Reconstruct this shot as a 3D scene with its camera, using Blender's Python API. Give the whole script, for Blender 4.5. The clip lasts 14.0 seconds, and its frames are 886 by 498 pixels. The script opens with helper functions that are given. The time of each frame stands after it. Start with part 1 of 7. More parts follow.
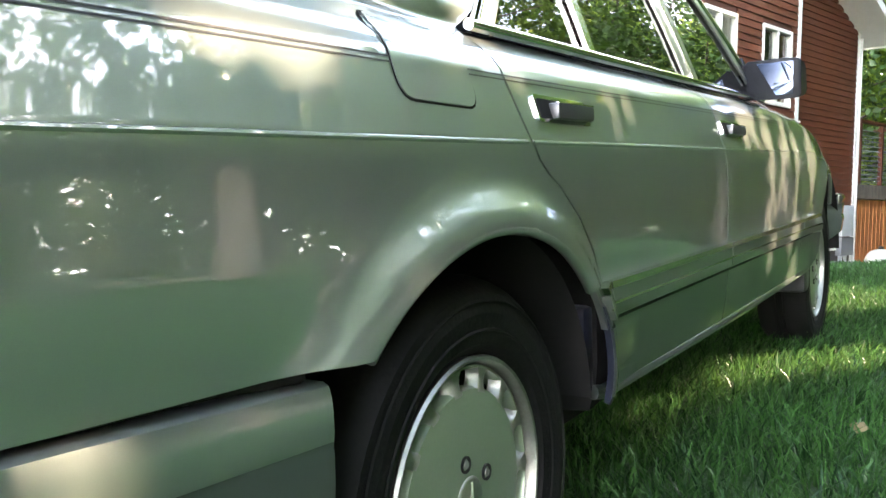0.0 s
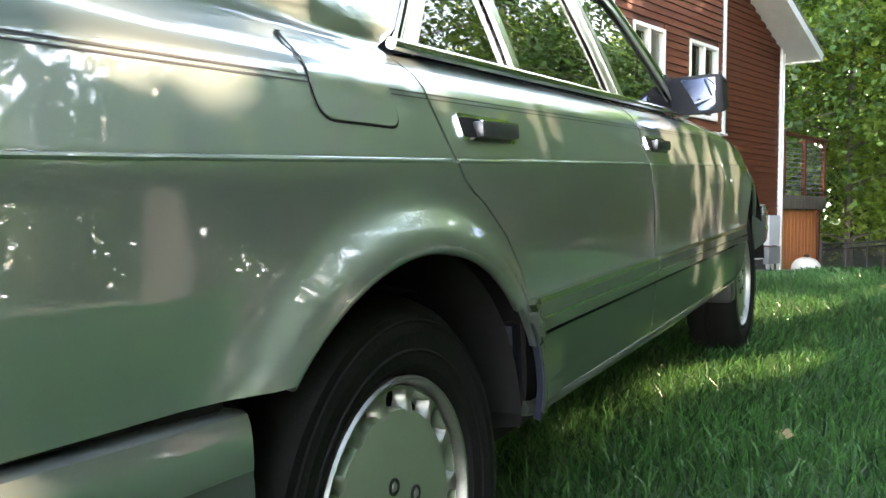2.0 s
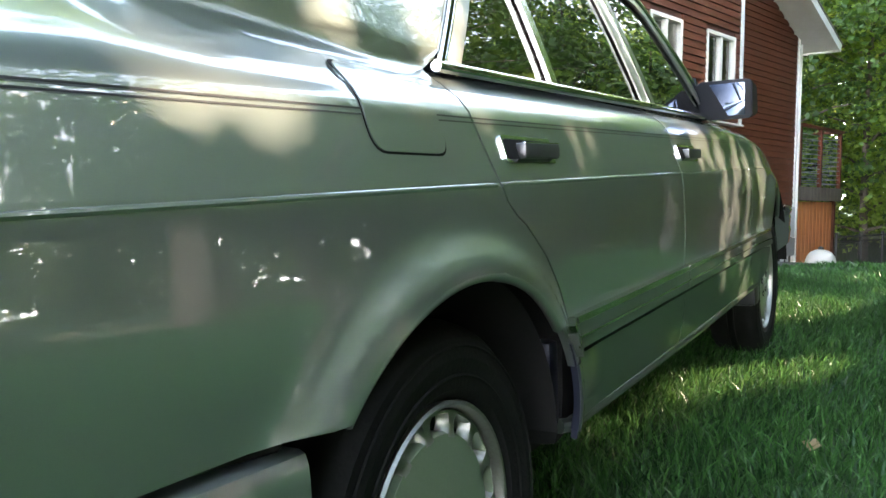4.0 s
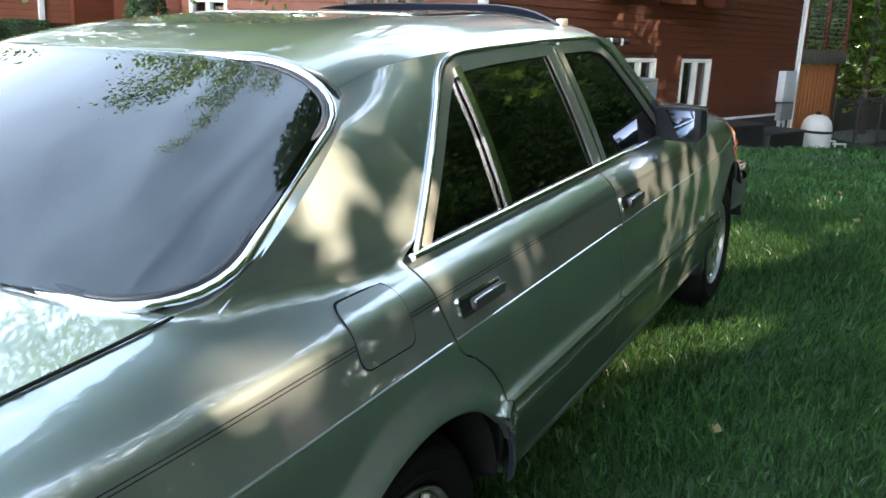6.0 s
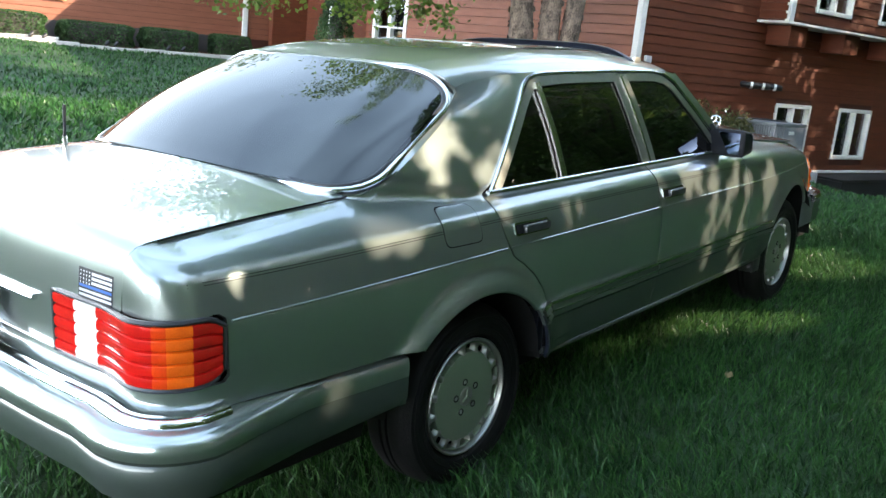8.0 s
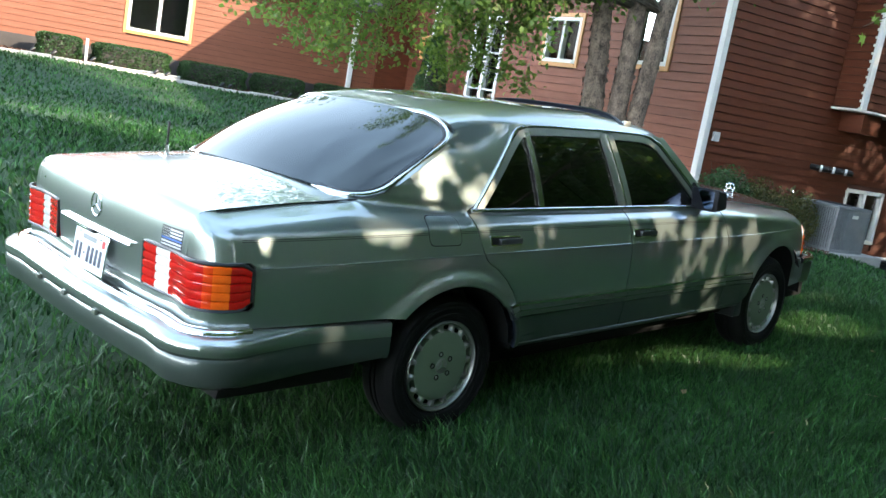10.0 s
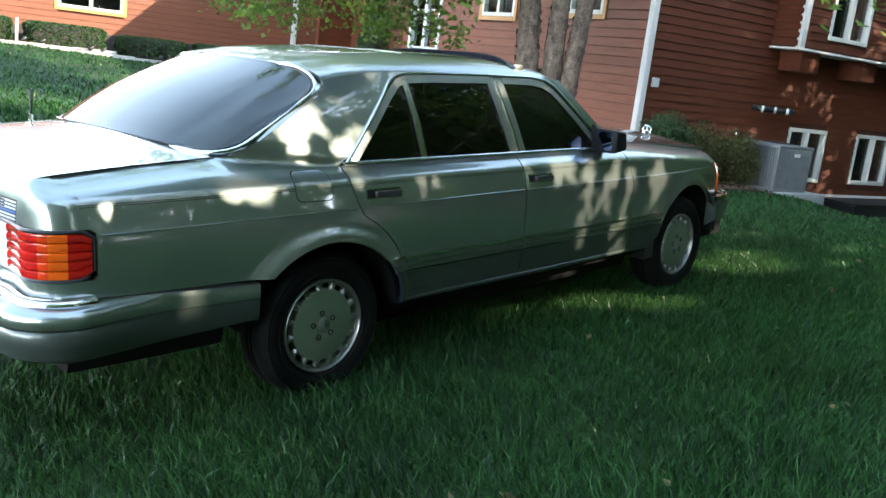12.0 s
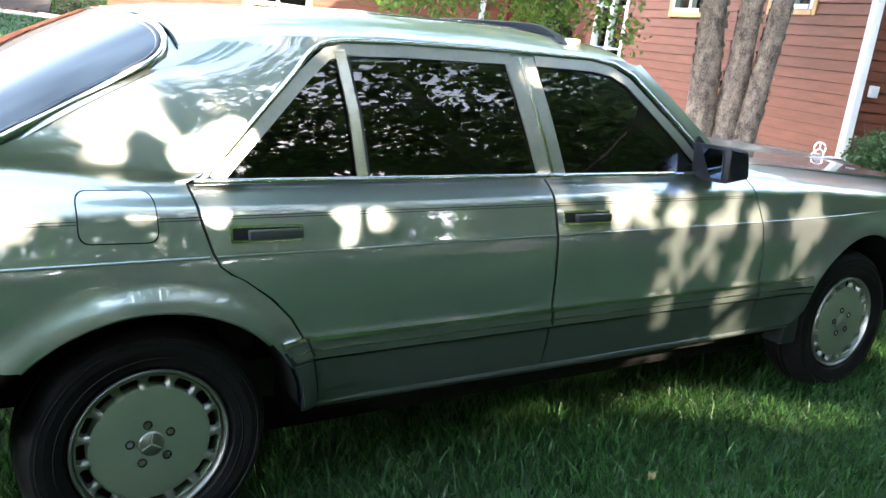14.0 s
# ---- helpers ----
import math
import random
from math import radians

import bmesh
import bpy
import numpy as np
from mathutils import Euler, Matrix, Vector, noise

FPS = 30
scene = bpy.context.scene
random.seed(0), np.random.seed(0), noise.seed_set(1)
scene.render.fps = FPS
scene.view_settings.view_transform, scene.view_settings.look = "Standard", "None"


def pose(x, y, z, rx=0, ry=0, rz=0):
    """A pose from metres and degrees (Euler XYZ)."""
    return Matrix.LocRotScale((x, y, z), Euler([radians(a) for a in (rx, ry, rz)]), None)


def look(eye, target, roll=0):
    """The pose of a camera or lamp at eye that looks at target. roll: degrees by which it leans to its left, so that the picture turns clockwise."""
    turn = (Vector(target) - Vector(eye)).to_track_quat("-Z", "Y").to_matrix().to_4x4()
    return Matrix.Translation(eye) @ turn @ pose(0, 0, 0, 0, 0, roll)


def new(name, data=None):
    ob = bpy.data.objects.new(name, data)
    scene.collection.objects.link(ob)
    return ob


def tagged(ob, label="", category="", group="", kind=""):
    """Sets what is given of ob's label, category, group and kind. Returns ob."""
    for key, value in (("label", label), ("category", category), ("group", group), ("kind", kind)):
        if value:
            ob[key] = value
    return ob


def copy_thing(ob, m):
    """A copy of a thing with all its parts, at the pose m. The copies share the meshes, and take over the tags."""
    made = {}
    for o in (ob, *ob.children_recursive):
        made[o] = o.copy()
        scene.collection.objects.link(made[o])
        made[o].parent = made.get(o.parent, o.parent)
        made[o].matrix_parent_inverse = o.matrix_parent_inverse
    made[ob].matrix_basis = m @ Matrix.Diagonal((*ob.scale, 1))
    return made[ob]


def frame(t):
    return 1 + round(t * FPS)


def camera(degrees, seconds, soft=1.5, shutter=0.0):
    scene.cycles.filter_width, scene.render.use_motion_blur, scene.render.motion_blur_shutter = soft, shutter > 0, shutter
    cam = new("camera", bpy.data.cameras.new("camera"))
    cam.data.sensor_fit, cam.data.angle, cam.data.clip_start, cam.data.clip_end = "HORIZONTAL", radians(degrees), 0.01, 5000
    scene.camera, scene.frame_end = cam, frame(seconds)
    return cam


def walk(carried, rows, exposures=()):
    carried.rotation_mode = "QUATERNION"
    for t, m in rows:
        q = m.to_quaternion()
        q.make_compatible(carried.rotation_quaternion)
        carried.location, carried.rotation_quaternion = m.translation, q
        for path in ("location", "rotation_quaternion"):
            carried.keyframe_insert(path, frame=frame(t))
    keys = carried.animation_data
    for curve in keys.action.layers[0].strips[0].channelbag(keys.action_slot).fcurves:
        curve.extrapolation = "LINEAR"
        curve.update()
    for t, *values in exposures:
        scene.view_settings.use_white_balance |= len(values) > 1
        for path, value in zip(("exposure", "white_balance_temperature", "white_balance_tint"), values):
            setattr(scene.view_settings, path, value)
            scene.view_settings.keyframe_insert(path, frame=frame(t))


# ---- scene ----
cam = camera(53, 14.0)
PATH = [
    (0, look((-1.108, -1.446, 0.727), (0.598, -0.405, 0.620), 1.0)),
    (0.5, look((-1.090, -1.462, 0.738), (0.643, -0.461, 0.661), 0.3)),
    (1, look((-1.078, -1.469, 0.742), (0.674, -0.499, 0.690), -0.4)),
    (1.5, look((-1.088, -1.463, 0.740), (0.680, -0.524, 0.689), 0.1)),
    (2, look((-1.093, -1.459, 0.735), (0.684, -0.537, 0.661), 0.3)),
    (2.5, look((-1.095, -1.442, 0.722), (0.680, -0.517, 0.650), 0.3)),
    (2.7, look((-1.096, -1.435, 0.724), (0.677, -0.505, 0.669), 0.4)),
    (4.8, look((-1.159, -1.412, 0.992), (0.585, -0.466, 0.743), 2.9)),
    (5, look((-1.182, -1.422, 1.122), (0.547, -0.471, 0.799), 4.1)),
    (5.5, look((-1.266, -1.540, 1.368), (0.424, -0.570, 0.919), 1.9)),
    (6, look((-1.476, -1.653, 1.456), (0.240, -0.747, 0.973), 2.7)),
    (6.5, look((-1.717, -1.714, 1.480), (0.019, -0.841, 1.006), 4.2)),
    (7, look((-1.941, -1.967, 1.466), (-0.313, -0.891, 1.028), 7.4)),
    (7.5, look((-2.173, -2.232, 1.459), (-0.574, -1.123, 0.998), 7.8)),
    (8, look((-2.354, -2.501, 1.457), (-0.820, -1.297, 1.016), 5.97)),
    (8.2, look((-2.396, -2.613, 1.447), (-0.907, -1.348, 1.019), 6.15)),
    (10.3, look((-2.818, -3.461, 1.471), (-1.411, -2.080, 1.131), 10.15)),
    (10.5, look((-2.829, -3.458, 1.465), (-1.426, -2.078, 1.110), 10.11)),
    (11, look((-2.861, -3.468, 1.456), (-1.439, -2.112, 1.082), 9.59)),
    (11.5, look((-2.779, -3.528, 1.445), (-1.295, -2.241, 1.068), 7.75)),
    (12, look((-2.426, -3.652, 1.462), (-0.975, -2.338, 1.056), 7.05)),
    (12.5, look((-1.965, -3.569, 1.422), (-0.485, -2.293, 0.995), 6.77)),
    (13, look((-1.491, -3.458, 1.416), (-0.045, -2.136, 1.012), 6.70)),
    (13.5, look((-1.036, -3.322, 1.439), (0.208, -1.812, 1.020), 6.88)),
    (14, look((-0.666, -2.988, 1.435), (0.439, -1.384, 0.982), 8.26)),
]
walk(cam, PATH, [(0.0, 3.15, 7600, 18), (2.7, 2.82, 7500, 17), (4.0, 2.6, 7250, 16), (5.2, 2.34, 7000, 15), (6.5, 1.85, 6950, 14), (8.0, 1.75, 6700, 11), (11.0, 1.5, 6350, 6), (11.5, 1.5, 6350, 6), (12.7, 1.9, 6600, 11), (13.4, 2.6, 6600, 14), (14.0, 2.45, 6600, 15)])

# ---------------- world, sun, exposure ----------------
SUN_TO = Vector((0.45, -1.1, 0.66)).normalized()      # towards the sun
world = bpy.data.worlds.new("sky")
scene.world = world
world.use_nodes = True
wn, wl = world.node_tree.nodes, world.node_tree.links
sky = wn.new("ShaderNodeTexSky")
sky.sky_type = "NISHITA"
sky.sun_disc = False
sky.sun_elevation = math.asin(SUN_TO.z)
sky.sun_rotation = math.atan2(SUN_TO.x, SUN_TO.y)
sky.air_density, sky.dust_density, sky.ozone_density = 1.0, 1.0, 1.6
# thin high cloud all over the sky
wtc, wmp, wns, wrp, wmx = (wn.new("ShaderNode" + k) for k in ("TexCoord", "Mapping", "TexNoise", "ValToRGB", "Mix"))
wmp.inputs["Scale"].default_value = (1.0, 2.6, 3.0)
wmp.inputs["Rotation"].default_value = (0.3, 0.2, 0.9)
wns.inputs["Scale"].default_value, wns.inputs["Detail"].default_value, wns.inputs["Distortion"].default_value = 1.3, 4, 0.4
wrp.color_ramp.elements[0].position, wrp.color_ramp.elements[1].position = 0.35, 0.78
wrp.color_ramp.elements[0].color, wrp.color_ramp.elements[1].color = (0.12, 0.12, 0.12, 1), (0.38, 0.38, 0.38, 1)
wmx.data_type = "RGBA"
wmx.inputs[7].default_value = (12.0, 17.0, 23.0, 1)
wl.new(wtc.outputs["Generated"], wmp.inputs[0])
wl.new(wmp.outputs[0], wns.inputs[0])
wl.new(wns.outputs[0], wrp.inputs[0])
wsz, wone, wpow, wadd = wn.new("ShaderNodeSeparateXYZ"), wn.new("ShaderNodeMath"), wn.new("ShaderNodeMath"), wn.new("ShaderNodeMath")
wone.operation, wpow.operation, wadd.operation = "SUBTRACT", "POWER", "MULTIPLY"       # white haze towards the horizon
wone.use_clamp, wadd.use_clamp = True, True
wone.inputs[0].default_value, wpow.inputs[1].default_value, wadd.inputs[1].default_value = 1.0, 5.0, 0.9
wl.new(wtc.outputs["Generated"], wsz.inputs[0])
wl.new(wsz.outputs[2], wone.inputs[1])
wl.new(wone.outputs[0], wpow.inputs[0])
wl.new(wpow.outputs[0], wadd.inputs[0])
whz = wn.new("ShaderNodeMix")
whz.data_type = "RGBA"
whz.inputs[7].default_value = (62.0, 66.0, 71.5, 1)
wl.new(wrp.outputs[0], wmx.inputs[0])
wl.new(wmx.outputs[2], whz.inputs[6])
wl.new(wadd.outputs[0], whz.inputs[0])
wl.new(sky.outputs[0], wmx.inputs[6])
wl.new(whz.outputs[2], wn["Background"].inputs[0])
wn["Background"].inputs[1].default_value = 0.132
sun_data = bpy.data.lights.new("sun", "SUN")
sun_data.energy, sun_data.angle, sun_data.color = 5.0, radians(0.42), (1.0, 0.85, 0.67)
sun_ob = new("sun", sun_data)
sun_ob.matrix_world = look(SUN_TO * 60, (0, 0, 0))

# ---------------- materials ----------------


def surf(name, c1, c2=None, scale=6.0, rough=0.6, metal=0.0, bump=0.0, bscale=60.0, coat=0.0, spec=0.5, fine=None, stretch=(1, 1, 1), jitter=0.0, rough2=None):
    """A node material: two colours mixed by noise at two scales, a little per-object change, relief."""
    m = bpy.data.materials.new(name)
    m.use_nodes = True
    n, l = m.node_tree.nodes, m.node_tree.links
    b = n["Principled BSDF"]
    b.inputs["Roughness"].default_value = rough
    b.inputs["Metallic"].default_value = metal
    b.inputs["Coat Weight"].default_value = coat
    b.inputs["Coat Roughness"].default_value = 0.03
    b.inputs["Specular IOR Level"].default_value = spec
    if c2 is None:
        c2 = tuple(v * 0.85 for v in c1)
    tc = n.new("ShaderNodeTexCoord")
    mp = n.new("ShaderNodeMapping")
    mp.inputs["Scale"].default_value = stretch
    l.new(tc.outputs["Object"], mp.inputs[0])
    big = n.new("ShaderNodeTexNoise")
    big.inputs["Scale"].default_value = scale
    big.inputs["Detail"].default_value = 5
    small = n.new("ShaderNodeTexNoise")
    small.inputs["Scale"].default_value = fine or scale * 9
    small.inputs["Detail"].default_value = 3
    l.new(mp.outputs[0], big.inputs[0])
    l.new(mp.outputs[0], small.inputs[0])
    avg = n.new("ShaderNodeMath")
    avg.operation = "MULTIPLY_ADD"
    avg.inputs[1].default_value = 0.45
    l.new(small.outputs[0], avg.inputs[0])
    half = n.new("ShaderNodeMath")
    half.operation = "MULTIPLY"
    half.inputs[1].default_value = 0.55
    l.new(big.outputs[0], half.inputs[0])
    l.new(half.outputs[0], avg.inputs[2])
    ramp = n.new("ShaderNodeValToRGB")
    ramp.color_ramp.elements[0].position, ramp.color_ramp.elements[1].position = 0.36, 0.64
    ramp.color_ramp.elements[0].color, ramp.color_ramp.elements[1].color = (*c1, 1), (*c2, 1)
    l.new(avg.outputs[0], ramp.inputs[0])
    out = ramp.outputs[0]
    if jitter:
        info = n.new("ShaderNodeObjectInfo")
        geo = n.new("ShaderNodeNewGeometry")
        add = n.new("ShaderNodeMath")
        add.operation = "ADD"
        l.new(info.outputs["Random"], add.inputs[0])
        l.new(geo.outputs["Random Per Island"], add.inputs[1])
        rng = n.new("ShaderNodeMapRange")
        rng.inputs[1].default_value, rng.inputs[2].default_value = 0, 2
        rng.inputs[3].default_value, rng.inputs[4].default_value = 1 - jitter, 1 + jitter
        l.new(add.outputs[0], rng.inputs[0])
        hsv = n.new("ShaderNodeHueSaturation")
        l.new(rng.outputs[0], hsv.inputs["Value"])
        l.new(out, hsv.inputs["Color"])
        out = hsv.outputs[0]
    l.new(out, b.inputs["Base Color"])
    if rough2 is not None:
        rr = n.new("ShaderNodeMapRange")
        rr.inputs[3].default_value, rr.inputs[4].default_value = rough, rough2
        l.new(big.outputs[0], rr.inputs[0])
        l.new(rr.outputs[0], b.inputs["Roughness"])
    if bump:
        bn = n.new("ShaderNodeTexNoise")
        bn.inputs["Scale"].default_value = bscale
        bn.inputs["Detail"].default_value = 4
        l.new(mp.outputs[0], bn.inputs[0])
        bp = n.new("ShaderNodeBump")
        bp.inputs["Strength"].default_value = bump
        bp.inputs["Distance"].default_value = 0.01
        l.new(bn.outputs[0], bp.inputs["Height"])
        l.new(bp.outputs[0], b.inputs["Normal"])
    return m


def leafy(name, c1, c2, glow=0.45):
    """Leaves and blades: a colour per leaf, and light that passes through them."""
    m = bpy.data.materials.new(name)
    m.use_nodes = True
    n, l = m.node_tree.nodes, m.node_tree.links
    b = n["Principled BSDF"]
    b.inputs["Roughness"].default_value = 0.45
    b.inputs["Specular IOR Level"].default_value = 0.35
    geo = n.new("ShaderNodeNewGeometry")
    ramp = n.new("ShaderNodeValToRGB")
    ramp.color_ramp.elements[0].color, ramp.color_ramp.elements[1].color = (*c1, 1), (*c2, 1)
    l.new(geo.outputs["Random Per Island"], ramp.inputs[0])
    tc = n.new("ShaderNodeTexCoord")
    ns = n.new("ShaderNodeTexNoise")
    ns.inputs["Scale"].default_value = 0.9
    l.new(tc.outputs["Object"], ns.inputs[0])
    rng = n.new("ShaderNodeMapRange")
    rng.inputs[1].default_value, rng.inputs[2].default_value = 0.3, 0.7
    rng.inputs[3].default_value, rng.inputs[4].default_value = 0.7, 1.25
    l.new(ns.outputs[0], rng.inputs[0])
    hsv = n.new("ShaderNodeHueSaturation")
    l.new(rng.outputs[0], hsv.inputs["Value"])
    l.new(ramp.outputs[0], hsv.inputs["Color"])
    l.new(hsv.outputs[0], b.inputs["Base Color"])
    tr = n.new("ShaderNodeBsdfTranslucent")
    warm = n.new("ShaderNodeHueSaturation")
    warm.inputs["Hue"].default_value, warm.inputs["Value"].default_value = 0.475, 1.5
    l.new(hsv.outputs[0], warm.inputs["Color"])
    l.new(warm.outputs[0], tr.inputs[0])
    mix = n.new("ShaderNodeMixShader")
    mix.inputs[0].default_value = glow
    l.new(b.outputs[0], mix.inputs[1])
    l.new(tr.outputs[0], mix.inputs[2])
    l.new(mix.outputs[0], n["Material Output"].inputs[0])
    return m


def glassy(name, tint, rough=0.0):
    m = bpy.data.materials.new(name)
    m.use_nodes = True
    b = m.node_tree.nodes["Principled BSDF"]
    b.inputs["Base Color"].default_value = (*tint, 1)
    b.inputs["Roughness"].default_value = rough
    b.inputs["Transmission Weight"].default_value = 1.0
    b.inputs["IOR"].default_value = 1.5
    return m


PAINT = surf("car_paint", (0.278, 0.320, 0.304), (0.298, 0.340, 0.323), 3.0, rough=0.30, metal=0.8, coat=1.0, fine=900)
PAINT.node_tree.nodes["Principled BSDF"].inputs["Coat IOR"].default_value = 2.7
# darker two-tone paint, with the shade low on the body put in too
CLAD = surf("cladding_paint_with_shade", (0.058, 0.074, 0.066), (0.066, 0.083, 0.074), 3.0, rough=0.36, metal=0.45, coat=0.8, fine=900)
MOULD = surf("moulding_paint", (0.105, 0.128, 0.110), (0.116, 0.140, 0.120), 3.0, rough=0.38, metal=0.6, coat=0.8, fine=900)
FRAMEM = surf("satin_window_frame", (0.40, 0.41, 0.37), (0.34, 0.35, 0.315), 9, rough=0.36, metal=0.9)
CHROME = surf("chrome", (0.78, 0.79, 0.80), (0.72, 0.73, 0.74), 12, rough=0.07, metal=1.0)
BRIGHT = surf("bright_trim", (0.66, 0.66, 0.62), (0.58, 0.58, 0.54), 15, rough=0.2, metal=1.0)
# near-black that puts shade into gaps, recesses and rooms by colour
DARKGAP = surf("gap_and_recess_black", (0.008, 0.009, 0.009), (0.012, 0.012, 0.012), 8, rough=0.9, spec=0.1)
RUBBER = surf("tyre_rubber", (0.004, 0.004, 0.0045), (0.008, 0.008, 0.008), 14, rough=0.6, bump=0.15, bscale=120, spec=0.15)
BLACKM = surf("mirror_black_plastic", (0.008, 0.009, 0.012), (0.012, 0.013, 0.016), 20, rough=0.5, spec=0.2)
BLACKP = surf("black_plastic", (0.012, 0.013, 0.016), (0.02, 0.021, 0.024), 20, rough=0.38, bump=0.05, bscale=300)
GRIP = surf("satin_grip_metal", (0.060, 0.062, 0.066), (0.075, 0.077, 0.080), 20, rough=0.35, metal=0.5)
NAVY = surf("dark_blue_black_plastic", (0.012, 0.015, 0.028), (0.018, 0.022, 0.036), 20, rough=0.3)
WHEELC = surf("wheel_cover_paint", (0.20, 0.26, 0.18), (0.225, 0.28, 0.20), 5, rough=0.38, metal=0.5, coat=0.5, fine=200)
RIMM = surf("brushed_rim_metal", (0.38, 0.39, 0.36), (0.30, 0.30, 0.28), 20, rough=0.40, metal=1.0, rough2=0.5)
TINT = glassy("tinted_glass", (0.035, 0.042, 0.04))
TINT.node_tree.nodes["Principled BSDF"].inputs["IOR"].default_value = 1.68
CLEAR = glassy("window_glass", (0.85, 0.9, 0.9))
RED = surf("red_lens", (0.55, 0.008, 0.006), (0.42, 0.006, 0.006), 30, rough=0.2, coat=1.0)
AMBER = surf("amber_lens", (0.78, 0.125, 0.008), (0.66, 0.09, 0.006), 30, rough=0.2, coat=1.0)
ORANGE = surf("orange_red_lens", (0.70, 0.055, 0.006), (0.58, 0.035, 0.005), 30, rough=0.2, coat=1.0)
WHITEL = surf("white_lens", (0.72, 0.72, 0.66), (0.62, 0.62, 0.58), 30, rough=0.15, coat=1.0)
MIRROR = surf("mirror_glass", (0.12, 0.15, 0.22), (0.11, 0.14, 0.20), 3, rough=0.01, metal=1.0)
INTER = surf("dark_upholstery", (0.025, 0.026, 0.03), (0.035, 0.036, 0.04), 30, rough=0.7)

# the shade on the gable side is put into this darker red
SIDING = surf("shade_darkened_red_siding", (0.080, 0.0200, 0.0076), (0.126, 0.0323, 0.0123), 2.2, rough=0.62, bump=0.25, bscale=30, stretch=(1, 1, 9), jitter=0.16, fine=22, spec=0.35)
# paler copy of the red, with the light on long wall and wing put in
SIDING2 = surf("paler_lit_red_siding", (0.178, 0.060, 0.031), (0.230, 0.083, 0.045), 2.2, rough=0.65, bump=0.25, bscale=30, stretch=(1, 1, 9), jitter=0.12, fine=22, spec=0.35)
BACKING = surf("wall_sheathing", (0.06, 0.018, 0.010), (0.075, 0.022, 0.012), 4, rough=0.8)
TRIM = surf("white_trim_paint", (0.70, 0.69, 0.64), (0.78, 0.77, 0.73), 3, rough=0.5, bump=0.06, bscale=40)
CREAM = surf("cream_window_frame", (0.68, 0.66, 0.58), (0.74, 0.72, 0.65), 4, rough=0.45)
OCHRE = surf("ochre_stained_trim", (0.55, 0.27, 0.09), (0.62, 0.33, 0.12), 5, rough=0.5)
CEDAR = surf("orange_cedar_boards", (0.42, 0.135, 0.045), (0.5, 0.18, 0.06), 3, rough=0.55, stretch=(6, 6, 1), jitter=0.15, bump=0.2)
SHINGLE = surf("asphalt_shingle", (0.10, 0.085, 0.07), (0.14, 0.12, 0.10), 8, rough=0.9, bump=0.4, bscale=80)
CONCRETE = surf("concrete", (0.32, 0.31, 0.29), (0.42, 0.40, 0.37), 4, rough=0.85, bump=0.25, bscale=50)
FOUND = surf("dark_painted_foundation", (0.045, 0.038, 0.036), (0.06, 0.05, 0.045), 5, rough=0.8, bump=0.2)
MULCH = surf("brown_mulch", (0.075, 0.034, 0.022), (0.13, 0.062, 0.04), 30, rough=0.95, bump=0.8, bscale=45)
SOIL = surf("lawn_soil", (0.013, 0.037, 0.009), (0.025, 0.062, 0.016), 1.3, rough=0.95, bump=0.9, bscale=55, fine=40)
ACMETAL = surf("grey_painted_steel", (0.20, 0.21, 0.22), (0.25, 0.26, 0.27), 6, rough=0.45, metal=0.3)
UTIL = surf("light_grey_enclosure", (0.50, 0.51, 0.51), (0.57, 0.58, 0.58), 6, rough=0.5)
TANKW = surf("off_white_tank", (0.62, 0.59, 0.53), (0.68, 0.65, 0.6), 5, rough=0.5)
IRON = surf("black_iron", (0.010, 0.010, 0.011), (0.016, 0.016, 0.017), 12, rough=0.45)
PIPE = surf("black_pipe", (0.012, 0.012, 0.012), (0.02, 0.02, 0.02), 12, rough=0.35)
HOSE = surf("red_hose", (0.35, 0.03, 0.02), (0.28, 0.02, 0.015), 30, rough=0.5)
STONE = surf("pale_edging_stone", (0.42, 0.40, 0.36), (0.52, 0.5, 0.46), 9, rough=0.85, bump=0.4, bscale=30, jitter=0.12)
BARK = surf("peeling_birch_bark", (0.038, 0.027, 0.022), (0.300, 0.222, 0.168), 11, rough=0.9, bump=1.0, bscale=22, stretch=(1, 1, 0.6), fine=60, jitter=0.35)
BARK2 = surf("forest_bark", (0.075, 0.06, 0.048), (0.14, 0.115, 0.09), 7, rough=0.95, bump=1.0, bscale=18, stretch=(1, 1, 0.25))
GRASS = leafy("grass_blades", (0.0032, 0.0245, 0.0066), (0.052, 0.150, 0.040), 0.38)
GRASS.node_tree.nodes["Principled BSDF"].inputs["Roughness"].default_value = 0.36
GRASS.node_tree.nodes["Principled BSDF"].inputs["Specular IOR Level"].default_value = 0.3
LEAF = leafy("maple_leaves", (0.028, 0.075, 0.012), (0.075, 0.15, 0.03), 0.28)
# brighter leaf colour, with the sunlight on the woods put into it
LEAFS = leafy("sun_brightened_leaves", (0.115, 0.215, 0.034), (0.26, 0.38, 0.085), 0.62)
LEAFB = leafy("birch_leaves", (0.055, 0.13, 0.02), (0.15, 0.24, 0.05), 0.5)
HEDGE = leafy("hedge_leaves", (0.020, 0.060, 0.018), (0.055, 0.115, 0.035), 0.25)
SHRUB = leafy("shrub_leaves", (0.05, 0.075, 0.022), (0.15, 0.14, 0.05), 0.3)
DRYLEAF = leafy("dry_leaf", (0.16, 0.12, 0.06), (0.28, 0.22, 0.12), 0.3)


# ---------------- mesh helpers ----------------
def smooth(me, angle=None):
    me.polygons.foreach_set("use_smooth", [True] * len(me.polygons))
    if angle is not None:
        me.set_sharp_from_angle(angle=radians(angle))


